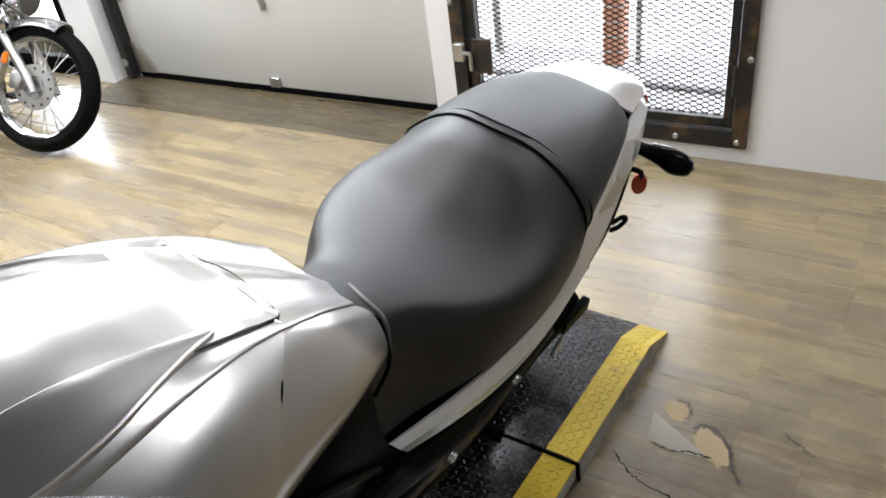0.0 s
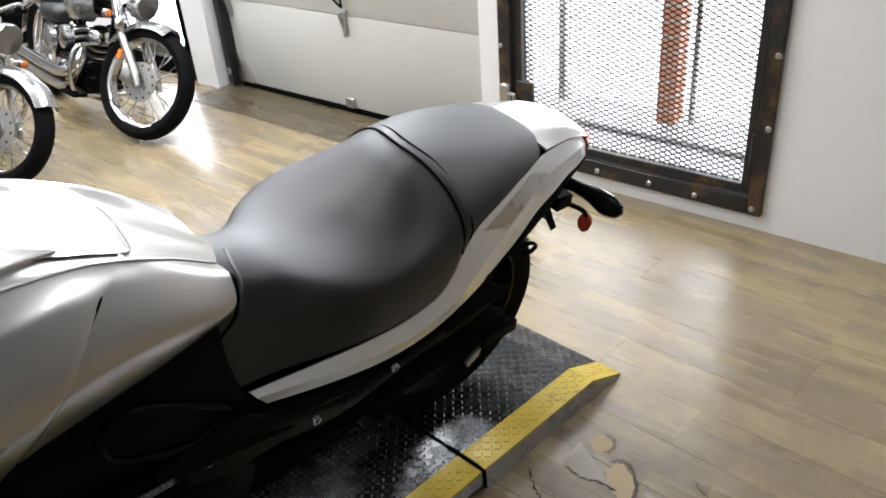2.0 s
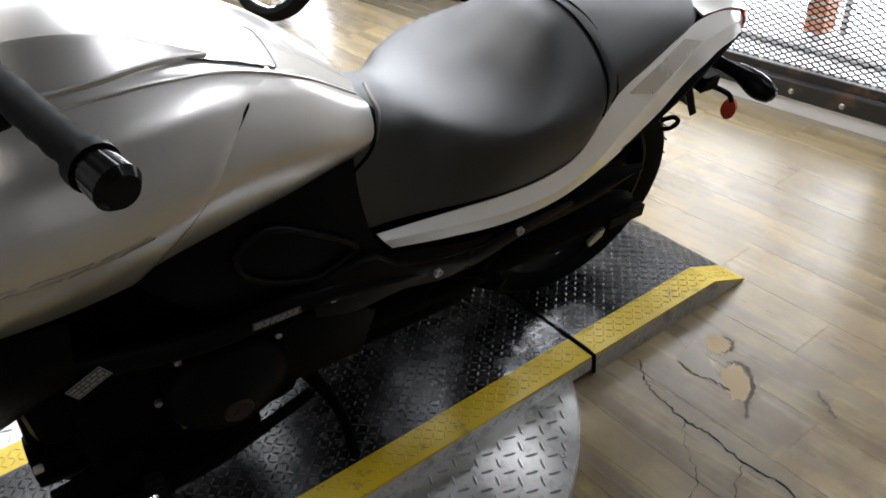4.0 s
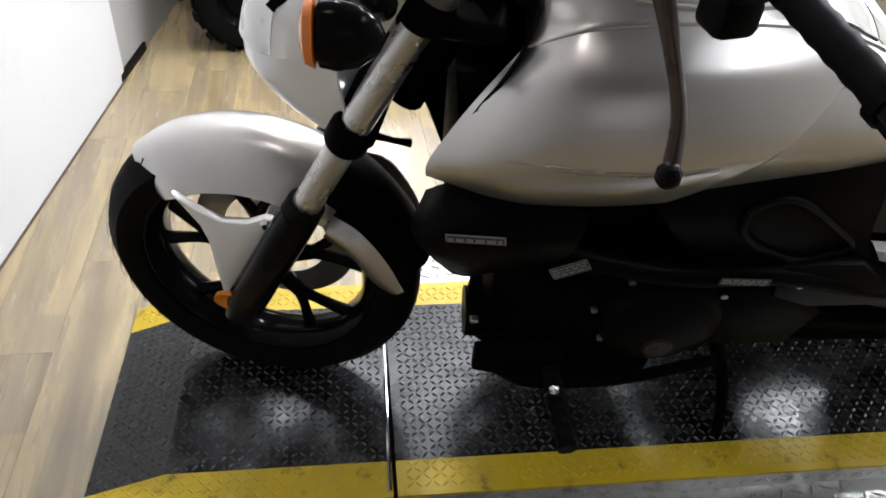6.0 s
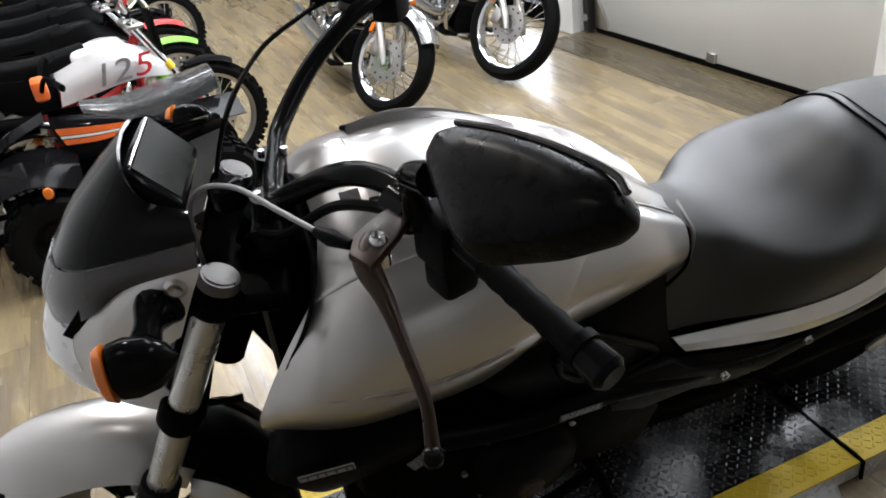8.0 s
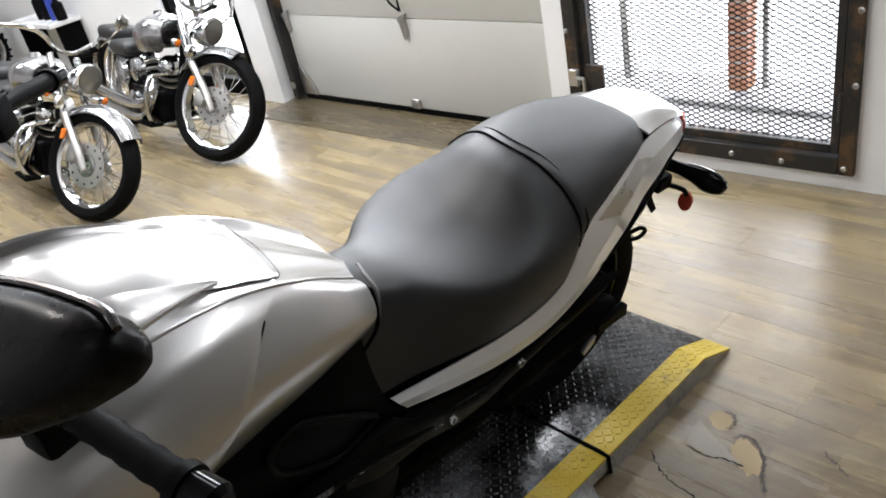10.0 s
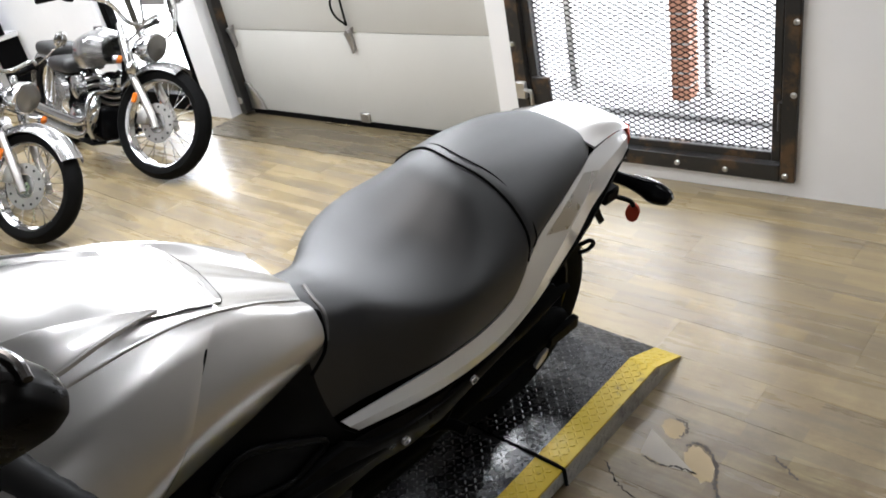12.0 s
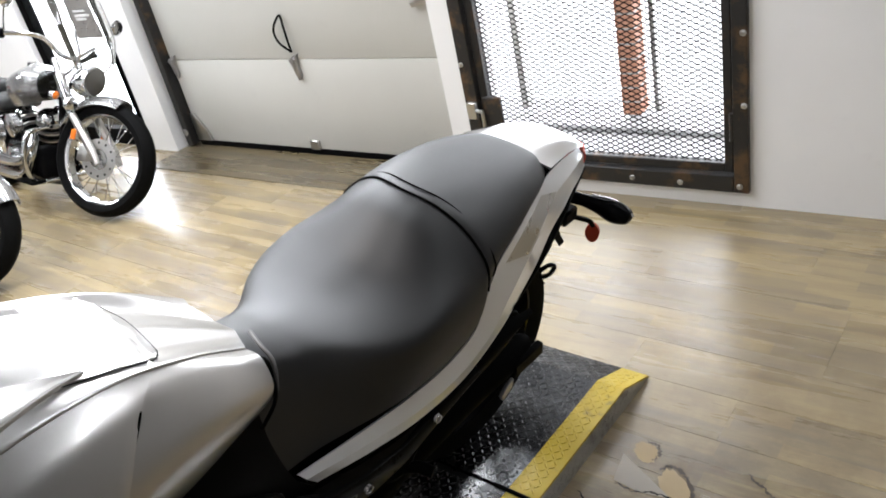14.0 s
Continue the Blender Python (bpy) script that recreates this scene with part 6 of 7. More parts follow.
def spoke_wheel(parent, c, R, w, ri, steer=None, disc=0.13, knobs=False, hub_mat="chrome", rim_mat="chrome", side=-1, n_spokes=28):
    """A spoked wheel in the plane of its bike: axle along y."""
    turn = Matrix.Translation(c) @ Matrix.Rotation(radians(90), 4, "Z")
    if steer:
        turn = steer @ turn
    h = w / 2
    rim = part("wheel", shift(lathe([(-h * 0.62, ri - 0.002), (-h * 0.66, ri + 0.010), (-h * 0.5, ri + 0.006), (-h * 0.3, ri - 0.012), (h * 0.3, ri - 0.012), (h * 0.5, ri + 0.006), (h * 0.66, ri + 0.010), (h * 0.62, ri - 0.002), (h * 0.4, ri - 0.018), (-h * 0.4, ri - 0.018)], 48, "x"), turn), M[rim_mat], parent, "bright spoked wheel rim")
    part("tyre", shift(tyre((0, 0, 0), R, w, ri), turn), M["rubber"], rim)
    part("hub", shift(lathe([(-0.05, 0.008), (-0.05, 0.035), (-0.02, 0.028), (0.02, 0.028), (0.05, 0.035), (0.05, 0.008)], 20, "x"), turn), M[hub_mat], rim)
    verts, faces = [], []
    for k in range(n_spokes):
        a = k * math.tau / n_spokes
        s = 1 if k % 2 else -1
        b = a + (0.32 if (k // 2) % 2 else -0.32)
        p = Vector((0.04 * s, 0.032 * math.cos(b), 0.032 * math.sin(b)))
        q = Vector((0.006 * s, (ri - 0.012) * math.cos(a), (ri - 0.012) * math.sin(a)))
        d = (q - p).normalized()
        u = d.orthogonal().normalized() * 0.0024
        v2 = d.cross(u)
        i = len(verts)
        verts += [tuple(turn @ (p + o)) for o in (u, v2, -u, -v2)] + [tuple(turn @ (q + o)) for o in (u, v2, -u, -v2)]
        faces += [(i + j, i + (j + 1) % 4, i + 4 + (j + 1) % 4, i + 4 + j) for j in range(4)]
    raw("spokes", verts, faces, M["chrome"], rim, "thin bright spokes", "stuff")
    if disc:
        dm = lathe([(side * 0.058, disc * 0.52), (side * 0.058, disc), (side * 0.062, disc), (side * 0.062, disc * 0.52)], 40, "x")
        dk = part("brake_disc", shift(dm, turn), M["alloy"], rim)
        for k in range(12):
            a = k * math.tau / 12
            part("disc_hole", shift(lathe([(side * 0.0615, 0.001), (side * 0.0622, 0.008), (side * 0.0622, 0.001)], 8, "x", None, (0, disc * 0.82 * math.cos(a), disc * 0.82 * math.sin(a)), close=False), turn), M["black_matt"], dk)
        part("disc_carrier", shift(lathe([(side * 0.057, 0.03), (side * 0.064, 0.035), (side * 0.064, disc * 0.50), (side * 0.057, disc * 0.50)], 30, "x"), turn), M["chrome"], rim)
    if knobs:
        verts, faces = [], []
        nk = int(math.tau * R / 0.036)
        for k in range(nk):
            a = k * math.tau / nk
            for j, x in enumerate((-0.36, -0.12, 0.12, 0.36)):
                if (k + j) % 2:
                    continue
                i = len(verts)
                for rr in (R - 0.012, R + 0.010):
                    for dx, da in ((-0.085, -0.4), (0.085, -0.4), (0.085, 0.4), (-0.085, 0.4)):
                        aa = a + da * math.tau / nk
                        verts.append(tuple(turn @ Vector(((x + dx) * w, rr * math.cos(aa), rr * math.sin(aa)))))
                faces += [(i + 4, i + 5, i + 6, i + 7)] + [(i + j2, i + (j2 + 1) % 4, i + 4 + (j2 + 1) % 4, i + 4 + j2) for j2 in range(4)]
        raw("tread_pattern", verts, faces, M["rubber"], rim, "tread knobs", "stuff")
    return rim


def fender_x(c, r, a0, a1, hw, drop, n=22, m=9):
    """A mudguard over a wheel whose axle lies along y; 0 degrees points backwards."""
    bm = arc_shell((0, 0, 0), r, a0, a1, hw, drop, n, m)
    return shift(bm, Matrix.Translation(c) @ Matrix.Rotation(radians(90), 4, "Z"))


def cruiser(m, label, tank_mat, screen, steer_deg=0.0, R=0.292, size=0.80, lean=13, front=150, disc=0.125):
    """A chromed V-twin cruiser: x ahead, y to its left, origin under the front tyre."""
    t = thing("cruiser_motorcycle", m @ Matrix.Rotation(radians(-lean), 4, "X") @ Matrix.Scale(size, 4), label, "motorcycle", "parked cruisers")
    F, B = Vector((0, 0, R)), Vector((-1.56, 0, R - 0.005))
    ax = Vector((-0.56, 0, 0.83)).normalized()
    S = Matrix.Translation((-0.36, 0, 0.80)) @ Matrix.Rotation(radians(steer_deg), 4, ax) @ Matrix.Translation((0.36, 0, -0.80))
    rake = Matrix.Identity(4)
    rake[0][2], rake[0][3] = 0.20, -0.20 * R
    T = S @ rake
    spoke_wheel(t, F, R, 0.115, R - 0.077, S, disc)
    spoke_wheel(t, B, R - 0.005, 0.155, R - 0.09, None, 0.11)
    part("front_fender", shift(fender_x(F, R + 0.028, front, 32, 0.078, 0.055), S), tank_mat, t, "painted front mudguard")
    part("rear_fender", fender_x(B, R + 0.045, 150, 10, 0.105, 0.08), tank_mat, t)
    for s in (1, -1):
        y = 0.098 * s
        lg = part("fork_leg", shift(tube([(0.03, y, R - 0.03), (-0.03, y, R + 0.05), (-0.22, y, 0.60)], 0.026, 0, 14, None, [0.017, 0.023, 0.021]), T), M["alloy"], t, "polished fork leg")
        part("fork_tube", shift(tube([(-0.20, y, 0.575), (-0.43, y, 0.92)], 0.019, 0, 14), T), M["chrome"], t)
        part("fork_cover", shift(tube([(-0.27, y, 0.68), (-0.37, y, 0.83)], 0.031, 0, 14), T), M["chrome"], t)
        part("fork_reflector", shift(box(-0.175, -0.14, y + s * 0.022, y + s * 0.034, 0.455, 0.515, 0.004), T), M["orange_lens"], t, "amber fork reflector")
        sg = part("turn_signal", shift(lathe([(-0.012, 0.001), (-0.012, 0.025), (-0.045, 0.024), (-0.065, 0.001)], 18, "x", tube([(-0.30, 0.10 * s, 0.70), (-0.28, 0.19 * s, 0.70)], 0.008, 0, 10), (-0.24, 0.215 * s, 0.70), close=False), T), M["chrome"], t)
        part("signal_lens", shift(lathe([(0.0, 0.001), (-0.004, 0.016), (-0.012, 0.024), (-0.014, 0.001)], 20, "x", None, (-0.24, 0.215 * s, 0.70), close=False), T), M["orange_lens"], sg, "amber round signal lens")
    part("caliper", shift(box(-0.13, -0.05, -0.105, -0.045, 0.33, 0.43, 0.015, 2), T), M["alloy"], t)
    hl = part("headlight", shift(lathe([(0.06, 0.001), (0.055, 0.05), (0.045, 0.088), (0.03, 0.094), (-0.03, 0.088), (-0.09, 0.055), (-0.11, 0.001)], 30, "x", None, (-0.235, 0, 0.805), close=False), T), M["chrome"], t, "round chrome headlight")
    part("headlight_lens", shift(lathe([(0.068, 0.001), (0.064, 0.045), (0.052, 0.080), (0.050, 0.001)], 30, "x", None, (-0.235, 0, 0.805), close=False), T), M["lamp_glass"], hl, "ribbed headlight glass")
    part("spot_lamp", shift(lathe([(0.03, 0.001), (0.022, 0.038), (0.0, 0.042), (-0.05, 0.001)], 20, "x", None, (-0.20, -0.16, 0.66), close=False), T), M["chrome"], t)
    part("triple_clamp", shift(box(-0.42, -0.33, -0.12, 0.12, 0.76, 0.79, 0.01), T), M["black_matt"], t)
    part("handlebar", shift(tube([(-0.70, 0.43, 0.98), (-0.60, 0.40, 1.01), (-0.45, 0.22, 1.03), (-0.42, 0.06, 0.95), (-0.42, -0.06, 0.95), (-0.45, -0.22, 1.03), (-0.60, -0.40, 1.01), (-0.70, -0.43, 0.98)], 0.013, 60, 10), T), M["chrome"], t)
    for s in (1, -1):
        part("grip", shift(tube([(-0.63, 0.41 * s, 1.005), (-0.74, 0.44 * s, 0.968)], 0.018, 0, 12), T), M["rubber"], t)
        part("switch_block", shift(box(-0.61, -0.55, 0.37 * s - 0.025, 0.37 * s + 0.025, 0.99, 1.045, 0.01), T), M["black_gloss"], t)
        part("mirror", shift(lathe([(0.014, 0.001), (0.012, 0.04), (0.0, 0.052), (-0.003, 0.001)], 22, "x", None, (-0.50, 0.44 * s, 1.20), close=False), T), M["chrome"], t)
        part("mirror_stem", shift(tube([(-0.55, 0.37 * s, 1.03), (-0.52, 0.42 * s, 1.12), (-0.50, 0.44 * s, 1.17)], 0.005, 12, 8), T), M["chrome"], t)
    g = [[(-0.52, 0.0, 0.86), (-0.66, 0.0, 0.90), (-0.85, 0.0, 0.85), (-1.05, 0, 0.70)], [(-0.50, 0.07, 0.83), (-0.64, 0.13, 0.85), (-0.85, 0.12, 0.80), (-1.05, 0.05, 0.68)], [(-0.49, 0.09, 0.75), (-0.63, 0.165, 0.75), (-0.84, 0.145, 0.72), (-1.05, 0.06, 0.65)], [(-0.50, 0.06, 0.68), (-0.64, 0.13, 0.65), (-0.84, 0.12, 0.64), (-1.05, 0.05, 0.62)]]
    bm = skin(g, 20, 14)
    skin([[(x, -y, z) for x, y, z in row] for row in g], 20, 14, bm)
    bmesh.ops.recalc_face_normals(bm, faces=bm.faces)
    tk = part("fuel_tank", bm, tank_mat, t, "teardrop fuel tank")
    part("filler_cap", lathe([(0.905, 0.001), (0.905, 0.03), (0.885, 0.035)], 20, "z", None, (-0.70, 0, 0), close=False), M["chrome"], tk)
    for x0, x1, w, z in ((-1.02, -1.34, 0.15, 0.60), (-1.34, -1.66, 0.11, 0.68)):
        sb = box(x1, x0, -w, w, z - 0.02, z + 0.085, 0.045, 4)
        part("seat", sb, M["seat"], t, "black padded saddle")
    part("frame", tube([(-0.36, 0, 0.72), (-0.48, 0.0, 0.45), (-0.55, 0.0, 0.16), (-1.05, 0.0, 0.15), (-1.20, 0, 0.40), (-1.10, 0, 0.62), (-0.50, 0, 0.70)], 0.024, 50, 10), M["black_gloss"], t)
    eng = part("engine", box(-1.08, -0.60, -0.14, 0.14, 0.16, 0.40, 0.05, 3), M["black_gloss"], t, "black V-twin engine case")
    for x, lean in ((-0.70, 24), (-0.92, -24)):
        mm = Matrix.Translation((x, 0, 0.38)) @ Matrix.Rotation(radians(lean), 4, "Y")
        for k in range(7):
            part("cooling_fin", shift(lathe([(0.0 + k * 0.026, 0.03), (0.0 + k * 0.026, 0.082), (0.010 + k * 0.026, 0.082), (0.010 + k * 0.026, 0.03)], 24, "z"), mm), M["black_matt"] if k % 2 else M["alloy"], eng)
        part("rocker_cover", shift(lathe([(0.185, 0.078), (0.21, 0.075), (0.235, 0.05), (0.24, 0.001)], 24, "z", close=False), mm), M["chrome"], eng)
    for s in (1, -1):
        part("engine_cover", lathe([(0.135 * s, 0.10), (0.165 * s, 0.095), (0.178 * s, 0.07), (0.182 * s, 0.001)], 30, "y", None, (-0.95, 0, 0.27), close=False), M["chrome"], eng)
        part("air_cleaner", lathe([(0.13 * s, 0.08), (0.185 * s, 0.075), (0.195 * s, 0.05), (0.198 * s, 0.001)], 26, "y", None, (-0.80, 0, 0.52), close=False), M["chrome"], eng)
        part("crash_bar", tube([(-0.50, 0.05 * s, 0.52), (-0.46, 0.22 * s, 0.50), (-0.46, 0.27 * s, 0.34), (-0.54, 0.20 * s, 0.19), (-0.56, 0.05 * s, 0.17)], 0.014, 34, 10), M["chrome"], t, "chrome crash bar")
        part("foot_board", box(-0.74, -0.50, s * 0.20 - 0.05, s * 0.20 + 0.05, 0.175, 0.195, 0.008), M["black_matt"], t)
        part("shock", tube([(-1.50, 0.11 * s, 0.32), (-1.34, 0.12 * s, 0.62)], 0.03, 0, 12), M["chrome"], t)
    for dz in (0.0, 0.085):
        part("exhaust_pipe", tube([(-0.66, -0.10, 0.44 + dz * 0.4), (-0.60, -0.17, 0.34 + dz * 0.6), (-0.75, -0.19, 0.21 + dz), (-1.10, -0.19, 0.20 + dz), (-1.80, -0.18, 0.23 + dz)], 0.03, 34, 14, None, [0.022, 0.024, 0.030, 0.040, 0.040]), M["chrome"], t, "chrome exhaust pipe")
    part("swing_arm", tube([(-1.05, 0.10, 0.27), (-1.56, 0.10, R)], 0.024, 0, 10), M["black_gloss"], t)
    part("tail_light", box(-1.98, -1.93, -0.04, 0.04, 0.52, 0.60, 0.012, 2), M["red_lens"], t)
    part("side_cover", lathe([(-0.13, 0.09), (-0.165, 0.08), (-0.17, 0.001)], 26, "y", None, (-1.14, 0, 0.47), close=False), tank_mat, t)
    part("kick_stand", tube([(-0.85, 0.12, 0.20), (-0.90, 0.26, 0.012)], 0.012, 0, 8), M["chrome"], t)
    if screen:
        ws = skin([[(-0.17, 0.0, 0.90), (-0.26, 0.0, 1.10), (-0.38, 0, 1.32)], [(-0.20, 0.15, 0.90), (-0.28, 0.18, 1.10), (-0.40, 0.15, 1.30)], [(-0.30, 0.24, 0.95), (-0.34, 0.25, 1.10), (-0.43, 0.20, 1.24)]], 12, 10)
        skin([[(x, -y, z) for x, y, z in row] for row in [[(-0.17, 0.0, 0.90), (-0.26, 0.0, 1.10), (-0.38, 0, 1.32)], [(-0.20, 0.15, 0.90), (-0.28, 0.18, 1.10), (-0.40, 0.15, 1.30)], [(-0.30, 0.24, 0.95), (-0.34, 0.25, 1.10), (-0.43, 0.20, 1.24)]]], 12, 10, ws)
        bmesh.ops.remove_doubles(ws, verts=ws.verts, dist=1e-5)
        bmesh.ops.recalc_face_normals(ws, faces=ws.faces)
        bmesh.ops.solidify(ws, geom=ws.faces[:], thickness=0.004)
        part("windshield", shift(ws, T), M["glass"], t, "clear touring windshield").visible_shadow = False
        for s in (1, -1):
            part("screen_bracket", shift(tube([(-0.34, 0.11 * s, 0.80), (-0.22, 0.13 * s, 0.92), (-0.27, 0.15 * s, 1.08)], 0.008, 14, 8), T), M["chrome"], t)
    return t


cruiser(pose(-1.90, -0.70, 0, 0, 0, -6), "silver chromed cruiser with wire wheels and clear windshield", M["grey_metal"], True, 28, 0.348, 0.80, 13, 112, 0.122)
cruiser(pose(-1.94, -1.38, 0, 0, 0, -6), "grey chromed cruiser with wire wheels and no windshield", M["grey_metal"], False, 32, 0.324, 0.80, 13, 146, 0.130)


def display_shelf():
    """A low white shelf on the wall with a few tins and a blue bottle."""
    sh = thing("display_shelf", Matrix.Translation((-4.95, 0.0, 0.0)), "low white shelf against the far wall", "shelf")
    part("board", box(-0.45, 0.35, -0.26, -0.004, 0.455, 0.49, 0.004), M["white_gloss"], sh)
    part("side_panel", box(-0.45, -0.42, -0.20, -0.004, 0.0, 0.454, 0.003), M["black_plastic"], sh)
    part("side_panel", box(0.29, 0.32, -0.20, -0.004, 0.0, 0.454, 0.003), M["black_plastic"], sh)
    for x, r, h, mat, lab in ((-0.02, 0.045, 0.20, "black_gloss", "black tin standing on the white shelf"), (0.10, 0.045, 0.23, "black_gloss", "tall black tin standing on the white shelf"), (0.22, 0.04, 0.24, "blue_gloss", "blue bottle standing on the white shelf"), (0.32, 0.042, 0.17, "black_gloss", "short black tin standing on the white shelf")):
        tin = thing("shelf_bottle", Matrix.Translation((-4.95 + x, -0.13, 0.4905)), lab, "bottle", "bottles on the shelf")
        part("body", lathe([(0.0, 0.001), (0.0, r), (h * 0.70, r), (h * 0.80, r * 0.5)], 18, "z", None, (0, 0, 0), close=False), M[mat], tin)
        part("cap", lathe([(h * 0.795, r * 0.42), (h, r * 0.40), (h, 0.001)], 14, "z", None, (0, 0, 0), close=False), M["black_plastic"], tin)


display_shelf()


def dirt_bike(m, label, plastic, accent, lettered=False, street=False, lean=0):
    """A small off-road bike: x ahead, y to its left, origin under the front tyre."""
    t = thing("dirt_bike", m @ Matrix.Rotation(radians(-lean), 4, "X") @ Matrix.Scale(0.82, 4), label, "dirt bike", "row of small bikes")
    R = 0.30
    F, B = Vector((0, 0, R)), Vector((-1.22, 0, R - 0.03))
    spoke_wheel(t, F, R, 0.078, 0.238, None, 0.11, True, "alloy", "alloy", n_spokes=24)
    spoke_wheel(t, B, R - 0.03, 0.10, 0.20, None, 0.10, True, "alloy", "alloy", n_spokes=24)
    for s in (1, -1):
        y = 0.085 * s
        part("fork_leg", tube([(0.02, y, R - 0.02), (-0.13, y, 0.58)], 0.024, 0, 12), M["alloy"], t, "bare alloy fork leg")
        part("fork_tube", tube([(-0.12, y, 0.56), (-0.29, y, 0.90)], 0.021, 0, 12), M["chrome"], t, "fork tube")
        part("fork_clamp", tube([(-0.155, y, 0.63), (-0.175, y, 0.67)], 0.027, 0, 12), M["yellow_gloss"] if lettered else M["alloy"], t)
        part("fork_guard", plate([(0.04, 0.27), (-0.02, 0.26), (-0.15, 0.52), (-0.10, 0.54)], y + s * 0.028, y + s * 0.034, 0.002, None, "y"), accent, t)
        part("radiator_scoop", skin([[(-0.24, 0.05 * s, 0.76), (-0.42, 0.13 * s, 0.83), (-0.70, 0.10 * s, 0.76)], [(-0.18, 0.10 * s, 0.68), (-0.38, 0.17 * s, 0.73), (-0.70, 0.12 * s, 0.69)], [(-0.16, 0.10 * s, 0.60), (-0.37, 0.15 * s, 0.64), (-0.72, 0.11 * s, 0.60)]], 14, 10, None, False, 0.003), plastic, t, "moulded tank shroud")
        if not lettered:
            part("shroud_stripe", skin([[(-0.24, 0.143 * s, 0.655), (-0.36, 0.1725 * s, 0.668), (-0.50, 0.141 * s, 0.69)], [(-0.26, 0.1405 * s, 0.625), (-0.36, 0.168 * s, 0.632), (-0.48, 0.136 * s, 0.665)]], 10, 3, None, False, 0.002), accent, t)
        part("side_plate", plate([(-0.70, 0.74), (-1.02, 0.80), (-1.06, 0.72), (-0.86, 0.58), (-0.72, 0.60)], s * 0.095, s * 0.108, 0.004, None, "y"), M["black_plastic"], t)
        part("frame_rail", tube([(-0.27, 0.03 * s, 0.80), (-0.42, 0.11 * s, 0.62), (-0.72, 0.12 * s, 0.52), (-0.74, 0.11 * s, 0.32)], 0.017, 20, 8), M["red"] if lettered else M["black_gloss"], t, "painted frame rail")
        part("foot_peg", tube([(-0.70, 0.12 * s, 0.31), (-0.70, 0.21 * s, 0.32)], 0.012, 0, 8), M["alloy"], t)
        part("grip", tube([(-0.345, 0.27 * s, 1.035), (-0.385, 0.385 * s, 1.03)], 0.016, 0, 10), M["rubber"], t)
        part("lever", tube([(-0.30, 0.23 * s, 1.03), (-0.26, 0.30 * s, 1.02), (-0.32, 0.38 * s, 1.00)], 0.006, 10, 8), M["alloy"], t)
        if street:
            part("mirror", lathe([(0.014, 0.001), (0.010, 0.045), (-0.002, 0.05)], 16, "x", None, (-0.25, 0.34 * s, 1.22), close=False), M["chrome"], t)
            part("mirror_stem", tube([(-0.31, 0.25 * s, 1.04), (-0.26, 0.33 * s, 1.18)], 0.005, 0, 6), M["black_gloss"], t)
    part("front_fender", fender_x(F, R + 0.03, 124, 78, 0.040, 0.026), accent if not lettered else M["black_plastic"], t, "short front mudguard")
    part("number_plate", plate([(-0.10, 0.72), (0.10, 0.72), (0.085, 0.93), (-0.085, 0.93)], -0.175, -0.165, 0.003, None, "x"), M["black_plastic"], t)
    part("handlebar", tube([(-0.385, 0.385, 1.03), (-0.32, 0.20, 1.04), (-0.28, 0.07, 0.95), (-0.28, -0.07, 0.95), (-0.32, -0.20, 1.04), (-0.385, -0.385, 1.03)], 0.012, 40, 8), M["alloy"], t)
    part("bar_pad", tube([(-0.285, -0.10, 1.0), (-0.285, 0.10, 1.0)], 0.024, 0, 10), accent, t)
    part("triple_clamp", box(-0.31, -0.22, -0.11, 0.11, 0.86, 0.885, 0.008), M["alloy"], t)
    part("fuel_tank", box(-0.62, -0.32, -0.09, 0.09, 0.66, 0.835, 0.05, 3), plastic, t)
    part("seat", skin_y([[(-0.52, 0, 0.85), (-0.75, 0, 0.835), (-1.0, 0, 0.86), (-1.28, 0, 0.885)], [(-0.52, 0.05, 0.84), (-0.75, 0.075, 0.825), (-1.0, 0.08, 0.85), (-1.28, 0.06, 0.878)], [(-0.52, 0.07, 0.78), (-0.75, 0.095, 0.76), (-1.0, 0.095, 0.79), (-1.28, 0.07, 0.85)]], 16, 10, 0.003), M["black_plastic"], t, "long black seat")
    part("rear_fender", skin_y([[(-1.0, 0, 0.80), (-1.15, 0, 0.83), (-1.32, 0, 0.85)], [(-1.0, 0.09, 0.78), (-1.15, 0.085, 0.81), (-1.32, 0.05, 0.84)]], 14, 5, 0.003), plastic, t, "upswept rear mudguard")
    part("engine", box(-0.74, -0.38, -0.10, 0.10, 0.26, 0.52, 0.04, 3), M["black_matt"], t)
    part("engine_cover", lathe([(-0.10, 0.09), (-0.135, 0.08), (-0.14, 0.001)], 24, "y", None, (-0.60, 0, 0.36), close=False), M["alloy"], t)
    part("exhaust_pipe", tube([(-0.40, -0.05, 0.52), (-0.30, -0.12, 0.46), (-0.42, -0.15, 0.36), (-0.72, -0.15, 0.50), (-0.85, -0.14, 0.56)], 0.018, 28, 10), M["chrome"], t)
    part("muffler", tube([(-0.85, -0.14, 0.56), (-1.20, -0.14, 0.62)], 0.045, 0, 14), M["black_matt"], t)
    part("swing_arm", tube([(-0.70, 0.08, 0.36), (-1.22, 0.08, R - 0.03)], 0.022, 0, 8), M["alloy"], t)
    part("swing_arm", tube([(-0.70, -0.08, 0.36), (-1.22, -0.08, R - 0.03)], 0.022, 0, 8), M["alloy"], t)
    part("shock", tube([(-0.76, 0, 0.40), (-0.86, 0, 0.70)], 0.03, 0, 10), M["red"], t)
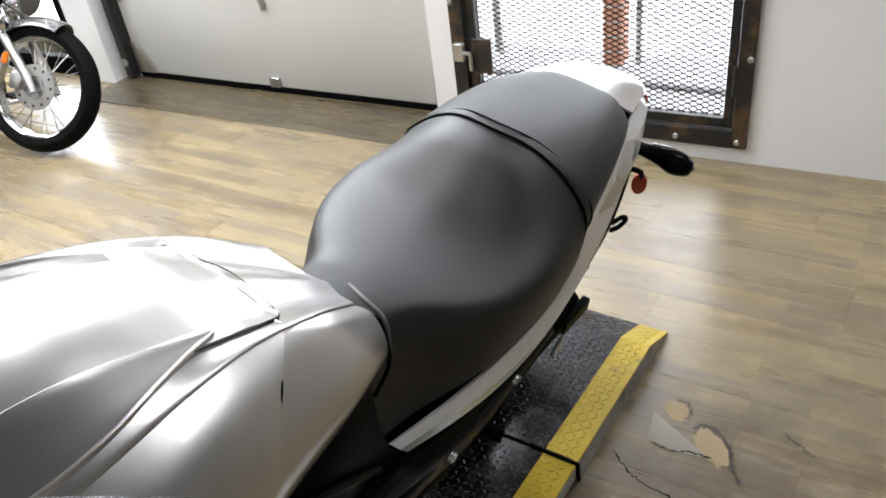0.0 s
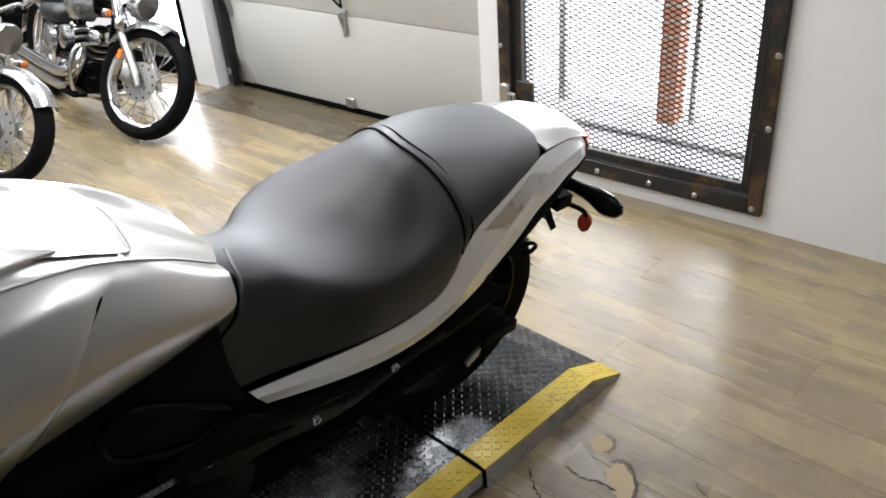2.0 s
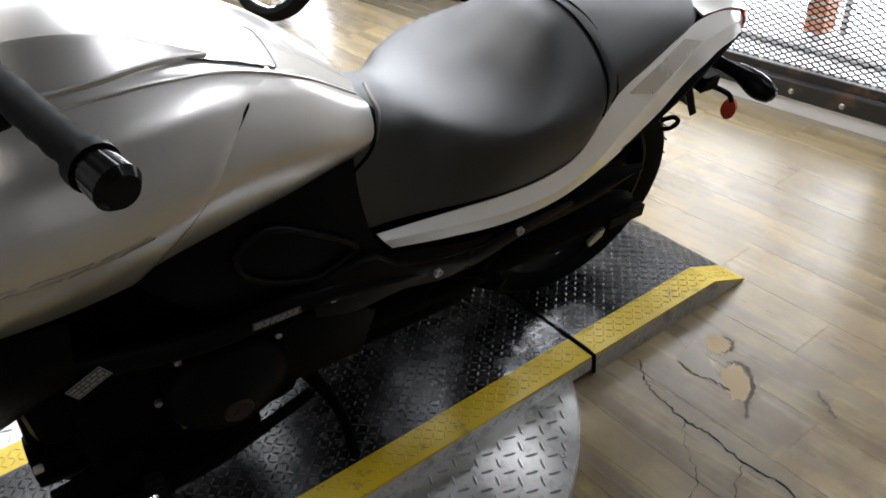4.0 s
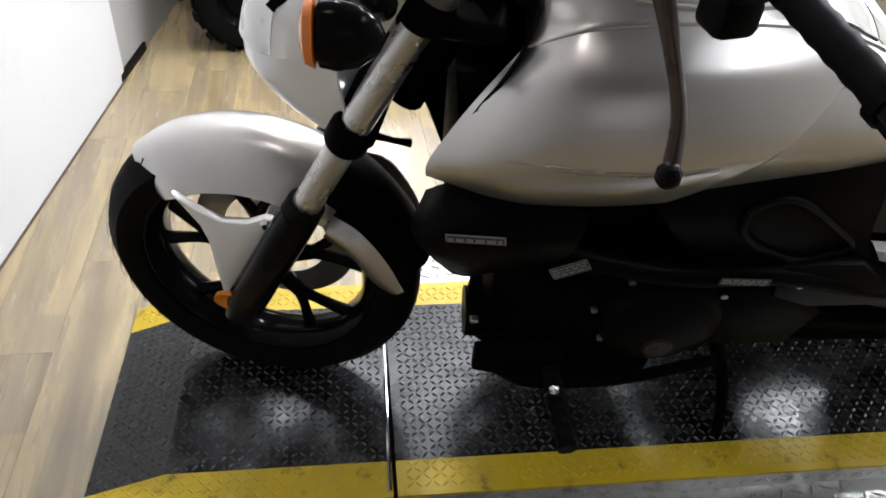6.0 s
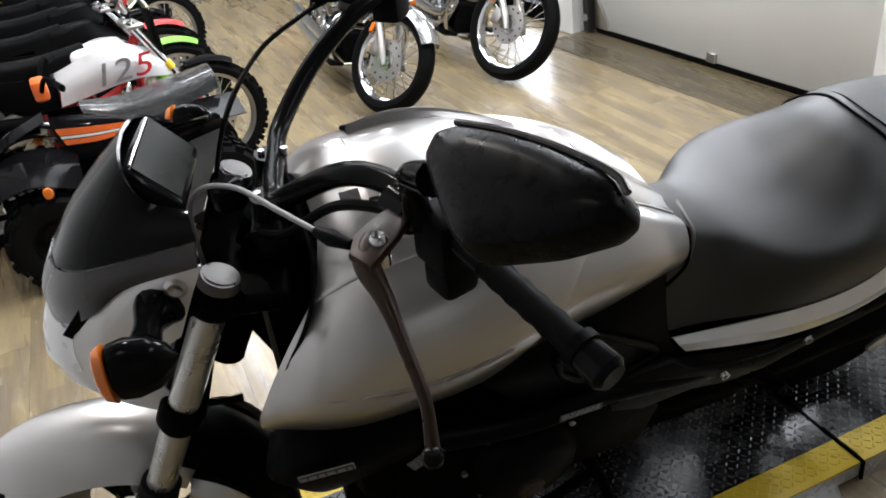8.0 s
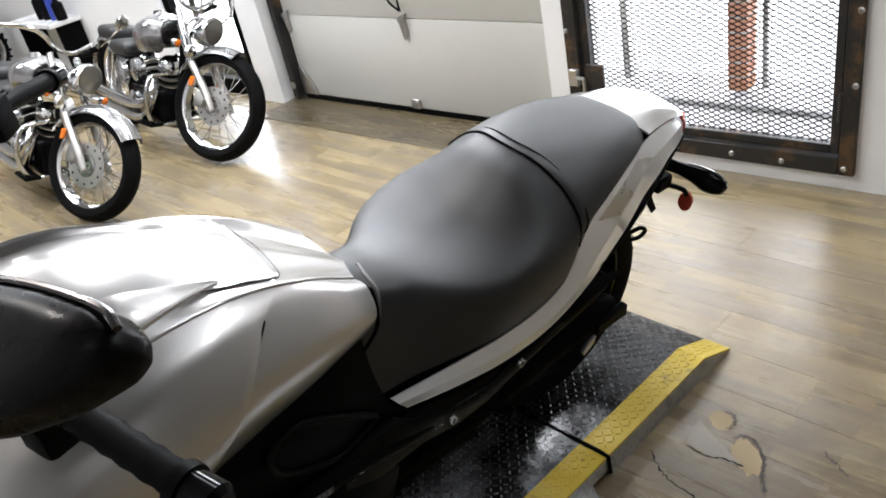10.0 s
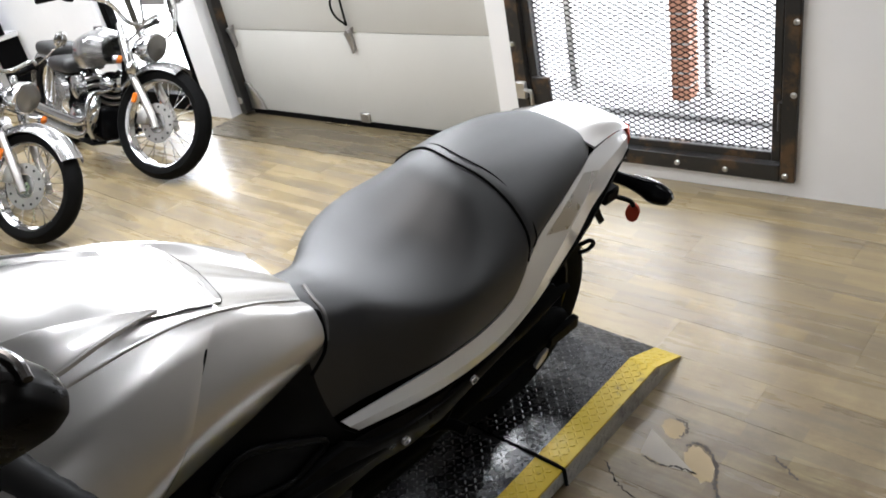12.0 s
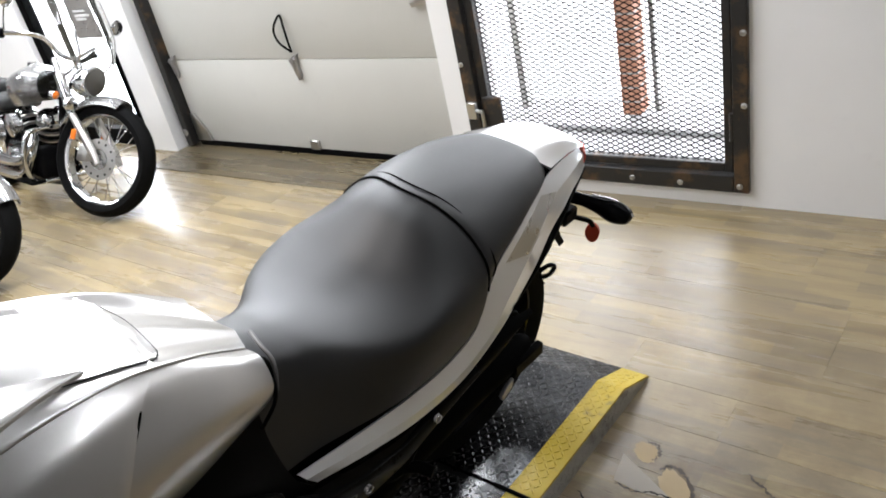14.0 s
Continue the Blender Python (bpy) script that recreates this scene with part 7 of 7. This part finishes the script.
    part("cradle", tube([(-0.27, 0, 0.82), (-0.33, 0, 0.50), (-0.42, 0, 0.26), (-0.74, 0, 0.25), (-0.78, 0, 0.55), (-0.55, 0, 0.70)], 0.02, 36, 8), M["red"] if lettered else M["black_gloss"], t)
    part("stand_leg", tube([(-0.70, 0.10, 0.28), (-0.72, 0.22, 0.01)], 0.011, 0, 8), M["alloy"], t)
    if lettered:
        for txt, x, mat in (("12", -0.56, M["silver_dark"]), ("5", -0.36, M["red"])):
            cu = bpy.data.curves.new("numeral", "FONT")
            cu.body, cu.size, cu.extrude, cu.shear = txt, 0.17, 0.002, 0.25
            holder = bpy.data.objects.new("numeral", cu)
            me = bpy.data.meshes.new_from_object(holder)
            bpy.data.objects.remove(holder)
            me.transform(Matrix.Translation((x, -0.178, 0.655)) @ Matrix.Rotation(radians(90), 4, "X") @ Matrix.Diagonal((1.15, 0.9, 1, 1)))
            me.materials.append(mat)
            ob = new("numeral", me)
            ob.parent = t
            tagged(ob, "large printed number on the white shroud")
        for s in (1, -1):
            part("trellis", tube([(-0.36, 0.13 * s, 0.60), (-0.48, 0.14 * s, 0.45), (-0.56, 0.14 * s, 0.60), (-0.68, 0.13 * s, 0.46)], 0.012, 0, 8), M["red"], t, "red trellis tube")
    return t


ROW = [
    (-1.90, -2.22, "white and red small motorcycle with numbered tank shroud", M["white_gloss"], M["red"], True, False),
    (-2.38, -2.27, "black small motorcycle with green front mudguard", M["black_plastic"], M["green_gloss"], False, True),
    (-2.82, -2.25, "black small motorcycle with red front mudguard", M["black_plastic"], M["red"], False, False),
    (-3.22, -2.28, "black small motorcycle with pale levers", M["black_plastic"], M["black_gloss"], False, True),
    (-3.72, -2.10, "yellow small motorcycle with black seat", M["yellow_gloss"], M["yellow_gloss"], False, False),
    (-4.35, -2.20, "black small motorcycle with dark trim", M["black_plastic"], M["black_gloss"], False, False),
]
for bx, by, lab, pm, am, let, street in ROW:
    dirt_bike(pose(bx, by, 0, 0, 0, 96), lab, pm, am, let, street, 3)
dirt_bike(pose(-5.6, -1.15, 0, 0, 0, -60), "dark bike with red plastics far off", M["red"], M["black_plastic"])
dirt_bike(pose(-6.3, -1.2, 0, 0, 0, -75), "dark bike with black plastics far off", M["black_plastic"], M["orange"])


def small_atv(m):
    """A youth quad: x ahead, y to its left, origin under the middle of the front axle."""
    t = thing("quad_bike", m, "small black and orange quad bike with a wrapped seat", "quad bike")
    R = 0.178
    for x in (0.0, -0.60):
        for s in (1, -1):
            c = Matrix.Translation((x, 0.22 * s, R)) @ Matrix.Rotation(radians(90), 4, "Z")
            h = 0.075
            wheel = part("wheel", shift(lathe([(-h * 0.8, 0.088), (-h * 0.8, 0.098), (0, 0.080), (h * 0.8, 0.098), (h * 0.8, 0.088), (h * 0.3, 0.06), (h * 0.3, 0.02), (-h * 0.3, 0.02), (-h * 0.3, 0.06)], 30, "x"), c), M["black_gloss"], t, "black steel wheel")
            part("tyre", shift(lathe([(-h * 0.85, 0.095), (-h, 0.125), (-h * 0.95, R - 0.02), (-h * 0.7, R - 0.008), (h * 0.7, R - 0.008), (h * 0.95, R - 0.02), (h, 0.125), (h * 0.85, 0.095)], 40, "x"), c), M["rubber"], wheel)
            verts, faces = [], []
            for k in range(26):
                a = k * math.tau / 26
                for j, u in enumerate((-0.82, -0.42, 0.0, 0.42, 0.82)):
                    if (k + j) % 2:
                        continue
                    i = len(verts)
                    for rr in (R - 0.016, R + 0.006):
                        for dx, da in ((-0.17, -0.36), (0.17, -0.36), (0.17, 0.36), (-0.17, 0.36)):
                            aa = a + da * math.tau / 26
                            verts.append(tuple(c @ Vector(((u + dx) * h, rr * math.cos(aa), rr * math.sin(aa)))))
                    faces += [(i + 4, i + 5, i + 6, i + 7)] + [(i + q, i + (q + 1) % 4, i + 4 + (q + 1) % 4, i + 4 + q) for q in range(4)]
            raw("tread_pattern", verts, faces, M["rubber"], wheel, "tread knobs", "stuff")
            part("hub_nut", shift(lathe([(-s * -0.03, 0.02), (-s * -0.045, 0.016), (-s * -0.048, 0.001)], 10, "x", close=False), c), M["black_gloss"], wheel)
    for s in (1, -1):
        part("control_arm", tube([(0.0, 0.26 * s, R), (0.03, 0.10 * s, 0.20)], 0.013, 0, 8), M["red"], t, "red control arm")
        part("control_arm", tube([(0.0, 0.25 * s, R + 0.05), (-0.12, 0.09 * s, 0.27)], 0.013, 0, 8), M["red"], t)
        part("shock", tube([(0.0, 0.22 * s, R + 0.04), (-0.05, 0.09 * s, 0.44)], 0.026, 0, 10), M["black_gloss"], t)
        part("frame_rail", tube([(0.08, 0.09 * s, 0.36), (-0.10, 0.10 * s, 0.22), (-0.60, 0.10 * s, 0.20), (-0.70, 0.09 * s, 0.42)], 0.015, 20, 8), M["red"], t, "red frame rail")
        fd = part("front_fender", skin([[(0.22, 0.06 * s, 0.46), (0.02, 0.08 * s, 0.505), (-0.20, 0.10 * s, 0.47)], [(0.23, 0.20 * s, 0.425), (0.02, 0.25 * s, 0.475), (-0.20, 0.22 * s, 0.42)], [(0.20, 0.30 * s, 0.40), (0.02, 0.37 * s, 0.44), (-0.19, 0.32 * s, 0.36)]], 14, 10, None, False, 0.004), M["black_gloss"], t, "black front fender")
        for k in range(5):
            part("print_bar", skin([[(0.15 - 0.045 * k, 0.305 * s, 0.4105 + 0.010 * k - 0.0022 * k * k), (0.123 - 0.045 * k, 0.315 * s, 0.418 + 0.009 * k - 0.0022 * k * k)], [(0.14 - 0.045 * k, 0.325 * s, 0.4065 + 0.010 * k - 0.0022 * k * k), (0.113 - 0.045 * k, 0.335 * s, 0.412 + 0.009 * k - 0.0022 * k * k)]], 3, 2, None, False, 0.003), M["label"], fd)
        part("reflector", lathe([(0.378 * s, 0.024), (0.386 * s, 0.020), (0.387 * s, 0.001)], 20, "y", None, (-0.03, 0, 0.405), close=False), M["orange_lens"], t, "round amber side reflector")
        part("body_panel", skin([[(-0.14, 0.05 * s, 0.60), (-0.34, 0.08 * s, 0.575), (-0.56, 0.09 * s, 0.53)], [(-0.14, 0.11 * s, 0.55), (-0.34, 0.14 * s, 0.53), (-0.56, 0.12 * s, 0.51)], [(-0.18, 0.13 * s, 0.45), (-0.34, 0.15 * s, 0.44), (-0.52, 0.13 * s, 0.46)]], 12, 8, None, False, 0.003), M["black_gloss"], t, "black side panel with orange and white stripes")
        for mat, a0, a1 in (("orange", 0.04, 0.30), ("white_gloss", 0.33, 0.42), ("orange", 0.46, 0.66)):
            hi = [Vector(p) for p in ((-0.15, 0.112 * s, 0.565), (-0.34, 0.146 * s, 0.545), (-0.54, 0.130 * s, 0.515))]
            lo = [Vector(p) for p in ((-0.19, 0.138 * s, 0.455), (-0.34, 0.157 * s, 0.450), (-0.50, 0.142 * s, 0.468))]
            part("panel_stripe", skin([[p.lerp(q, a) for p, q in zip(hi, lo)] for a in (a0, a1)], 10, 3, None, False, 0.003), M[mat], t)
        part("rear_fender", skin([[(-0.56, 0.10 * s, 0.52), (-0.80, 0.12 * s, 0.53), (-1.05, 0.12 * s, 0.52)], [(-0.56, 0.26 * s, 0.46), (-0.80, 0.34 * s, 0.49), (-1.05, 0.30 * s, 0.47)]], 12, 8, None, False, 0.004), M["black_gloss"], t)
        part("grip", tube([(-0.22, 0.20 * s, 0.76), (-0.26, 0.31 * s, 0.75)], 0.015, 0, 10), M["rubber"], t)
    part("nose", skin_y([[(0.24, 0, 0.47), (0.08, 0, 0.56), (-0.12, 0, 0.62)], [(0.23, 0.07, 0.46), (0.08, 0.09, 0.54), (-0.12, 0.09, 0.595)]], 12, 6, 0.004), M["black_gloss"], t, "black nose panel")
    part("bumper", tube([(0.16, 0.10, 0.27), (0.30, 0.13, 0.30), (0.32, 0.12, 0.41), (0.32, -0.12, 0.41), (0.30, -0.13, 0.30), (0.16, -0.10, 0.27)], 0.013, 40, 8), M["black_matt"], t, "black tubular bumper")
    part("bumper_bar", tube([(0.30, 0.13, 0.33), (0.30, -0.13, 0.33)], 0.010, 0, 8), M["black_matt"], t)
    part("bumper_bar", tube([(0.315, 0.06, 0.41), (0.29, 0.06, 0.29)], 0.008, 0, 8), M["black_matt"], t)
    part("seat", skin_y([[(-0.30, 0, 0.615), (-0.50, 0, 0.585), (-0.75, 0, 0.60), (-0.98, 0, 0.625)], [(-0.30, 0.07, 0.60), (-0.50, 0.10, 0.575), (-0.75, 0.115, 0.59), (-0.98, 0.10, 0.61)], [(-0.30, 0.09, 0.54), (-0.50, 0.13, 0.51), (-0.75, 0.14, 0.52), (-0.98, 0.12, 0.55)]], 16, 10, 0.004), M["wrap"], t, "seat wrapped in clear plastic film")
    part("handlebar", tube([(-0.26, 0.31, 0.75), (-0.20, 0.16, 0.765), (-0.16, 0.05, 0.70), (-0.16, -0.05, 0.70), (-0.20, -0.16, 0.765), (-0.26, -0.31, 0.75)], 0.011, 36, 8), M["black_matt"], t)
    part("bar_pad", box(-0.19, -0.12, -0.06, 0.06, 0.66, 0.74, 0.015, 2), M["orange"], t)
    part("engine", box(-0.50, -0.20, -0.10, 0.10, 0.19, 0.42, 0.03, 2), M["black_matt"], t)
    part("rear_axle", tube([(-0.82, -0.24, R), (-0.82, 0.24, R)], 0.016, 0, 8), M["black_matt"], t)
    for ob in list(t.children):
        if not ob.name.startswith("wheel"):
            for o in [ob, *ob.children]:
                o.data.transform(Matrix.Diagonal((0.73, 0.80, 0.93, 1)))
    return t


wr = Nodes("plastic_film", (0.012, 0.012, 0.013), 0.14, 0, Coat_Weight=0.3, Coat_Roughness=0.06)
M["wrap"] = wr.bump(wr.noise(wr.coords(), 22, 6, 0.7), 1.0, 0.03).m
small_atv(pose(-1.52, -2.955, 0, 0, 0, -90))

# ---- things on the grey wall ----
WALL = Matrix.Translation((-1.79, -3.235, 0)) @ Matrix.Rotation(math.atan2(-0.153, 0.81), 4, "Z")
th = thing("thermostat", WALL @ Matrix.Translation((0.44, 0.001, 0.0)), "beige wall thermostat with a small grey window", "thermostat")
part("case", box(-0.125, 0.125, 0, 0.024, 0.612, 0.672, 0.006, 2), M["beige"], th)
part("window", box(-0.06, 0.05, 0.0245, 0.026, 0.640, 0.662), M["lcd"], th)
ot = thing("power_outlet", WALL @ Matrix.Translation((0.27, 0.001, 0.0)), "dark wall outlet with a plugged-in adapter", "outlet")
part("plate", box(-0.040, 0.040, 0, 0.006, 0.345, 0.425, 0.003), M["beige"], ot)
part("adapter", box(-0.040, 0.04, 0.006, 0.040, 0.315, 0.385, 0.008, 2), M["black_gloss"], ot)
cd = thing("extension_cord", WALL, "thin yellow cord hanging on the wall", "cord")
part("cord", tube([(0.25, 0.042, 0.345), (0.205, 0.03, 0.322), (0.15, 0.012, 0.335), (0.118, 0.008, 0.40), (0.105, 0.008, 0.55), (0.10, 0.008, 1.0), (0.09, 0.008, 2.2)], 0.0045, 60, 8), M["yellow_cord"], cd)

# ---- floor planks, last ----
FLOOR = Matrix.Rotation(radians(PLANK_TURN), 4, "Z")
floor = thing("floor", Matrix.Identity(4), "yellow-grey wood-look vinyl plank floor with dark grain", "floor")
floor["kind"] = "structure"
part("subfloor", box(WL, WR, -7.4, 0.2, -0.06, -0.006), M["black_matt"], floor)
PW, PL = 0.152, 0.914
plank_me = {}


def plank_mesh(a, b):
    k = (round(a, 3), round(b, 3))
    if k not in plank_me:
        bm = box(a + 0.0001, b - 0.0001, 0.0002, PW - 0.0002, -0.006, 0.0)
        top = [e for e in bm.edges if all(vv.co.z > -0.001 for vv in e.verts)]
        bmesh.ops.bevel(bm, geom=top, offset=0.00035, segments=1, affect="EDGES")
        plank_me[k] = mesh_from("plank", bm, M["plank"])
    return plank_me[k]


rng = random.Random(7)
rest_v, rest_f = [], []
count = 0
for r in range(-54, 6):
    off = rng.choice([0.0, 0.31, 0.62, 0.15, 0.46, 0.77])
    for c in range(-11, 6):
        x, y = c * PL + off, r * PW
        mid = FLOOR @ Vector((x + PL / 2, y + PW / 2, 0))
        if not (WL - 0.4 < mid.x < WR + 0.4 and -7.3 < mid.y < 0.12):
            continue
        if -1.9 < mid.x < 2.2 and -4.1 < mid.y < 0.1 and count < 300:
            count += 1
            p = new("plank", plank_mesh(0.0, PL))
            p.parent = floor
            p.matrix_basis = FLOOR @ Matrix.Translation((x, y, 0))
        else:
            k = len(rest_v)
            for dx, dy in ((0.0005, 0.0005), (PL - 0.0005, 0.0005), (PL - 0.0005, PW - 0.0005), (0.0005, PW - 0.0005)):
                rest_v.append(tuple(FLOOR @ Vector((x + dx, y + dy, 0.0))))
            for q in range(4):
                rest_v.append((rest_v[k + q][0], rest_v[k + q][1], -0.006))
            rest_f.append((k, k + 1, k + 2, k + 3))
            rest_f += [(k + (q + 1) % 4, k + q, k + q + 4, k + (q + 1) % 4 + 4) for q in range(4)]
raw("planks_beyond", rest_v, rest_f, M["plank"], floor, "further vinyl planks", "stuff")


def crack(line, w, seed):
    """A jagged gaping joint: a thin dark strip that swells and narrows."""
    rr = random.Random(seed)
    pts = spline([(x, y, 0) for x, y in line], len(line) * 7)
    bm = bmesh.new()
    rows = []
    for i, p in enumerate(pts):
        d = (pts[min(i + 1, len(pts) - 1)] - pts[max(i - 1, 0)]).normalized()
        n = Vector((-d.y, d.x, 0))
        q = p + n * rr.uniform(-0.004, 0.004)
        h = w * rr.uniform(0.25, 1.0) * (0.3 if i in (0, len(pts) - 1) else 1)
        rows.append([bm.verts.new(q + n * h + Vector((0, 0, 0.0006))), bm.verts.new(q - n * h + Vector((0, 0, 0.0006)))])
    for a, b in zip(rows, rows[1:]):
        bm.faces.new((a[0], a[1], b[1], b[0]))
    bmesh.ops.recalc_face_normals(bm, faces=bm.faces)
    return part("crack", bm, M["stain"] if seed in (3, 6, 7) else M["black_matt"], floor, "dark crack in the lifted worn vinyl")


crack([(0.935, -1.39), (0.985, -1.435), (1.034, -1.455), (1.115, -1.475), (1.173, -1.469), (1.262, -1.486), (1.345, -1.482), (1.45, -1.52)], 0.0030, 1)
crack([(1.00, -1.335), (1.04, -1.345), (1.085, -1.335), (1.135, -1.332)], 0.0030, 2)
crack([(1.078, -1.262), (1.10, -1.245), (1.128, -1.252), (1.158, -1.285), (1.178, -1.335), (1.20, -1.38)], 0.0060, 3)
crack([(1.262, -1.486), (1.29, -1.56), (1.36, -1.62), (1.40, -1.70)], 0.0014, 4)
crack([(1.115, -1.475), (1.16, -1.53), (1.22, -1.58), (1.25, -1.66)], 0.0011, 5)
crack([(1.022, -1.188), (1.048, -1.192), (1.062, -1.215), (1.056, -1.243)], 0.0042, 6)
crack([(1.26, -1.20), (1.30, -1.23), (1.33, -1.25)], 0.0048, 7)


def worn_patch(cx, cy, rx, ry, turn, material, seed, label):
    """A scuffed place with a ragged outline, a hair above the planks."""
    rr = random.Random(seed)
    ca, sa = math.cos(radians(turn)), math.sin(radians(turn))
    bm = bmesh.new()
    ring = []
    for k in range(28):
        a = k * math.tau / 28
        f = rr.uniform(0.84, 1.10)
        x, y = rx * f * math.cos(a), ry * f * math.sin(a)
        ring.append(bm.verts.new((cx + ca * x - sa * y, cy + sa * x + ca * y, 0.0004)))
    bm.faces.new(ring)
    bmesh.ops.recalc_face_normals(bm, faces=bm.faces)
    part("worn_patch", bm, material, floor, label)


worn_patch(1.128, -1.300, 0.060, 0.030, -52, M["worn_tan"], 21, "tan scuffed patch of worn vinyl")
worn_patch(1.032, -1.222, 0.034, 0.027, -40, M["worn_tan"], 22, "tan scuffed patch of worn vinyl")
tri = bmesh.new()
tri.faces.new([tri.verts.new(q) for q in ((0.985, -1.245, 0.0005), (0.995, -1.330, 0.0005), (1.06, -1.343, 0.0005), (1.132, -1.334, 0.0005), (1.06, -1.29, 0.0006))])
bmesh.ops.recalc_face_normals(tri, faces=tri.faces)
part("lifted_corner", tri, M["worn_grey"], floor, "grey lifted corner of a vinyl plank")
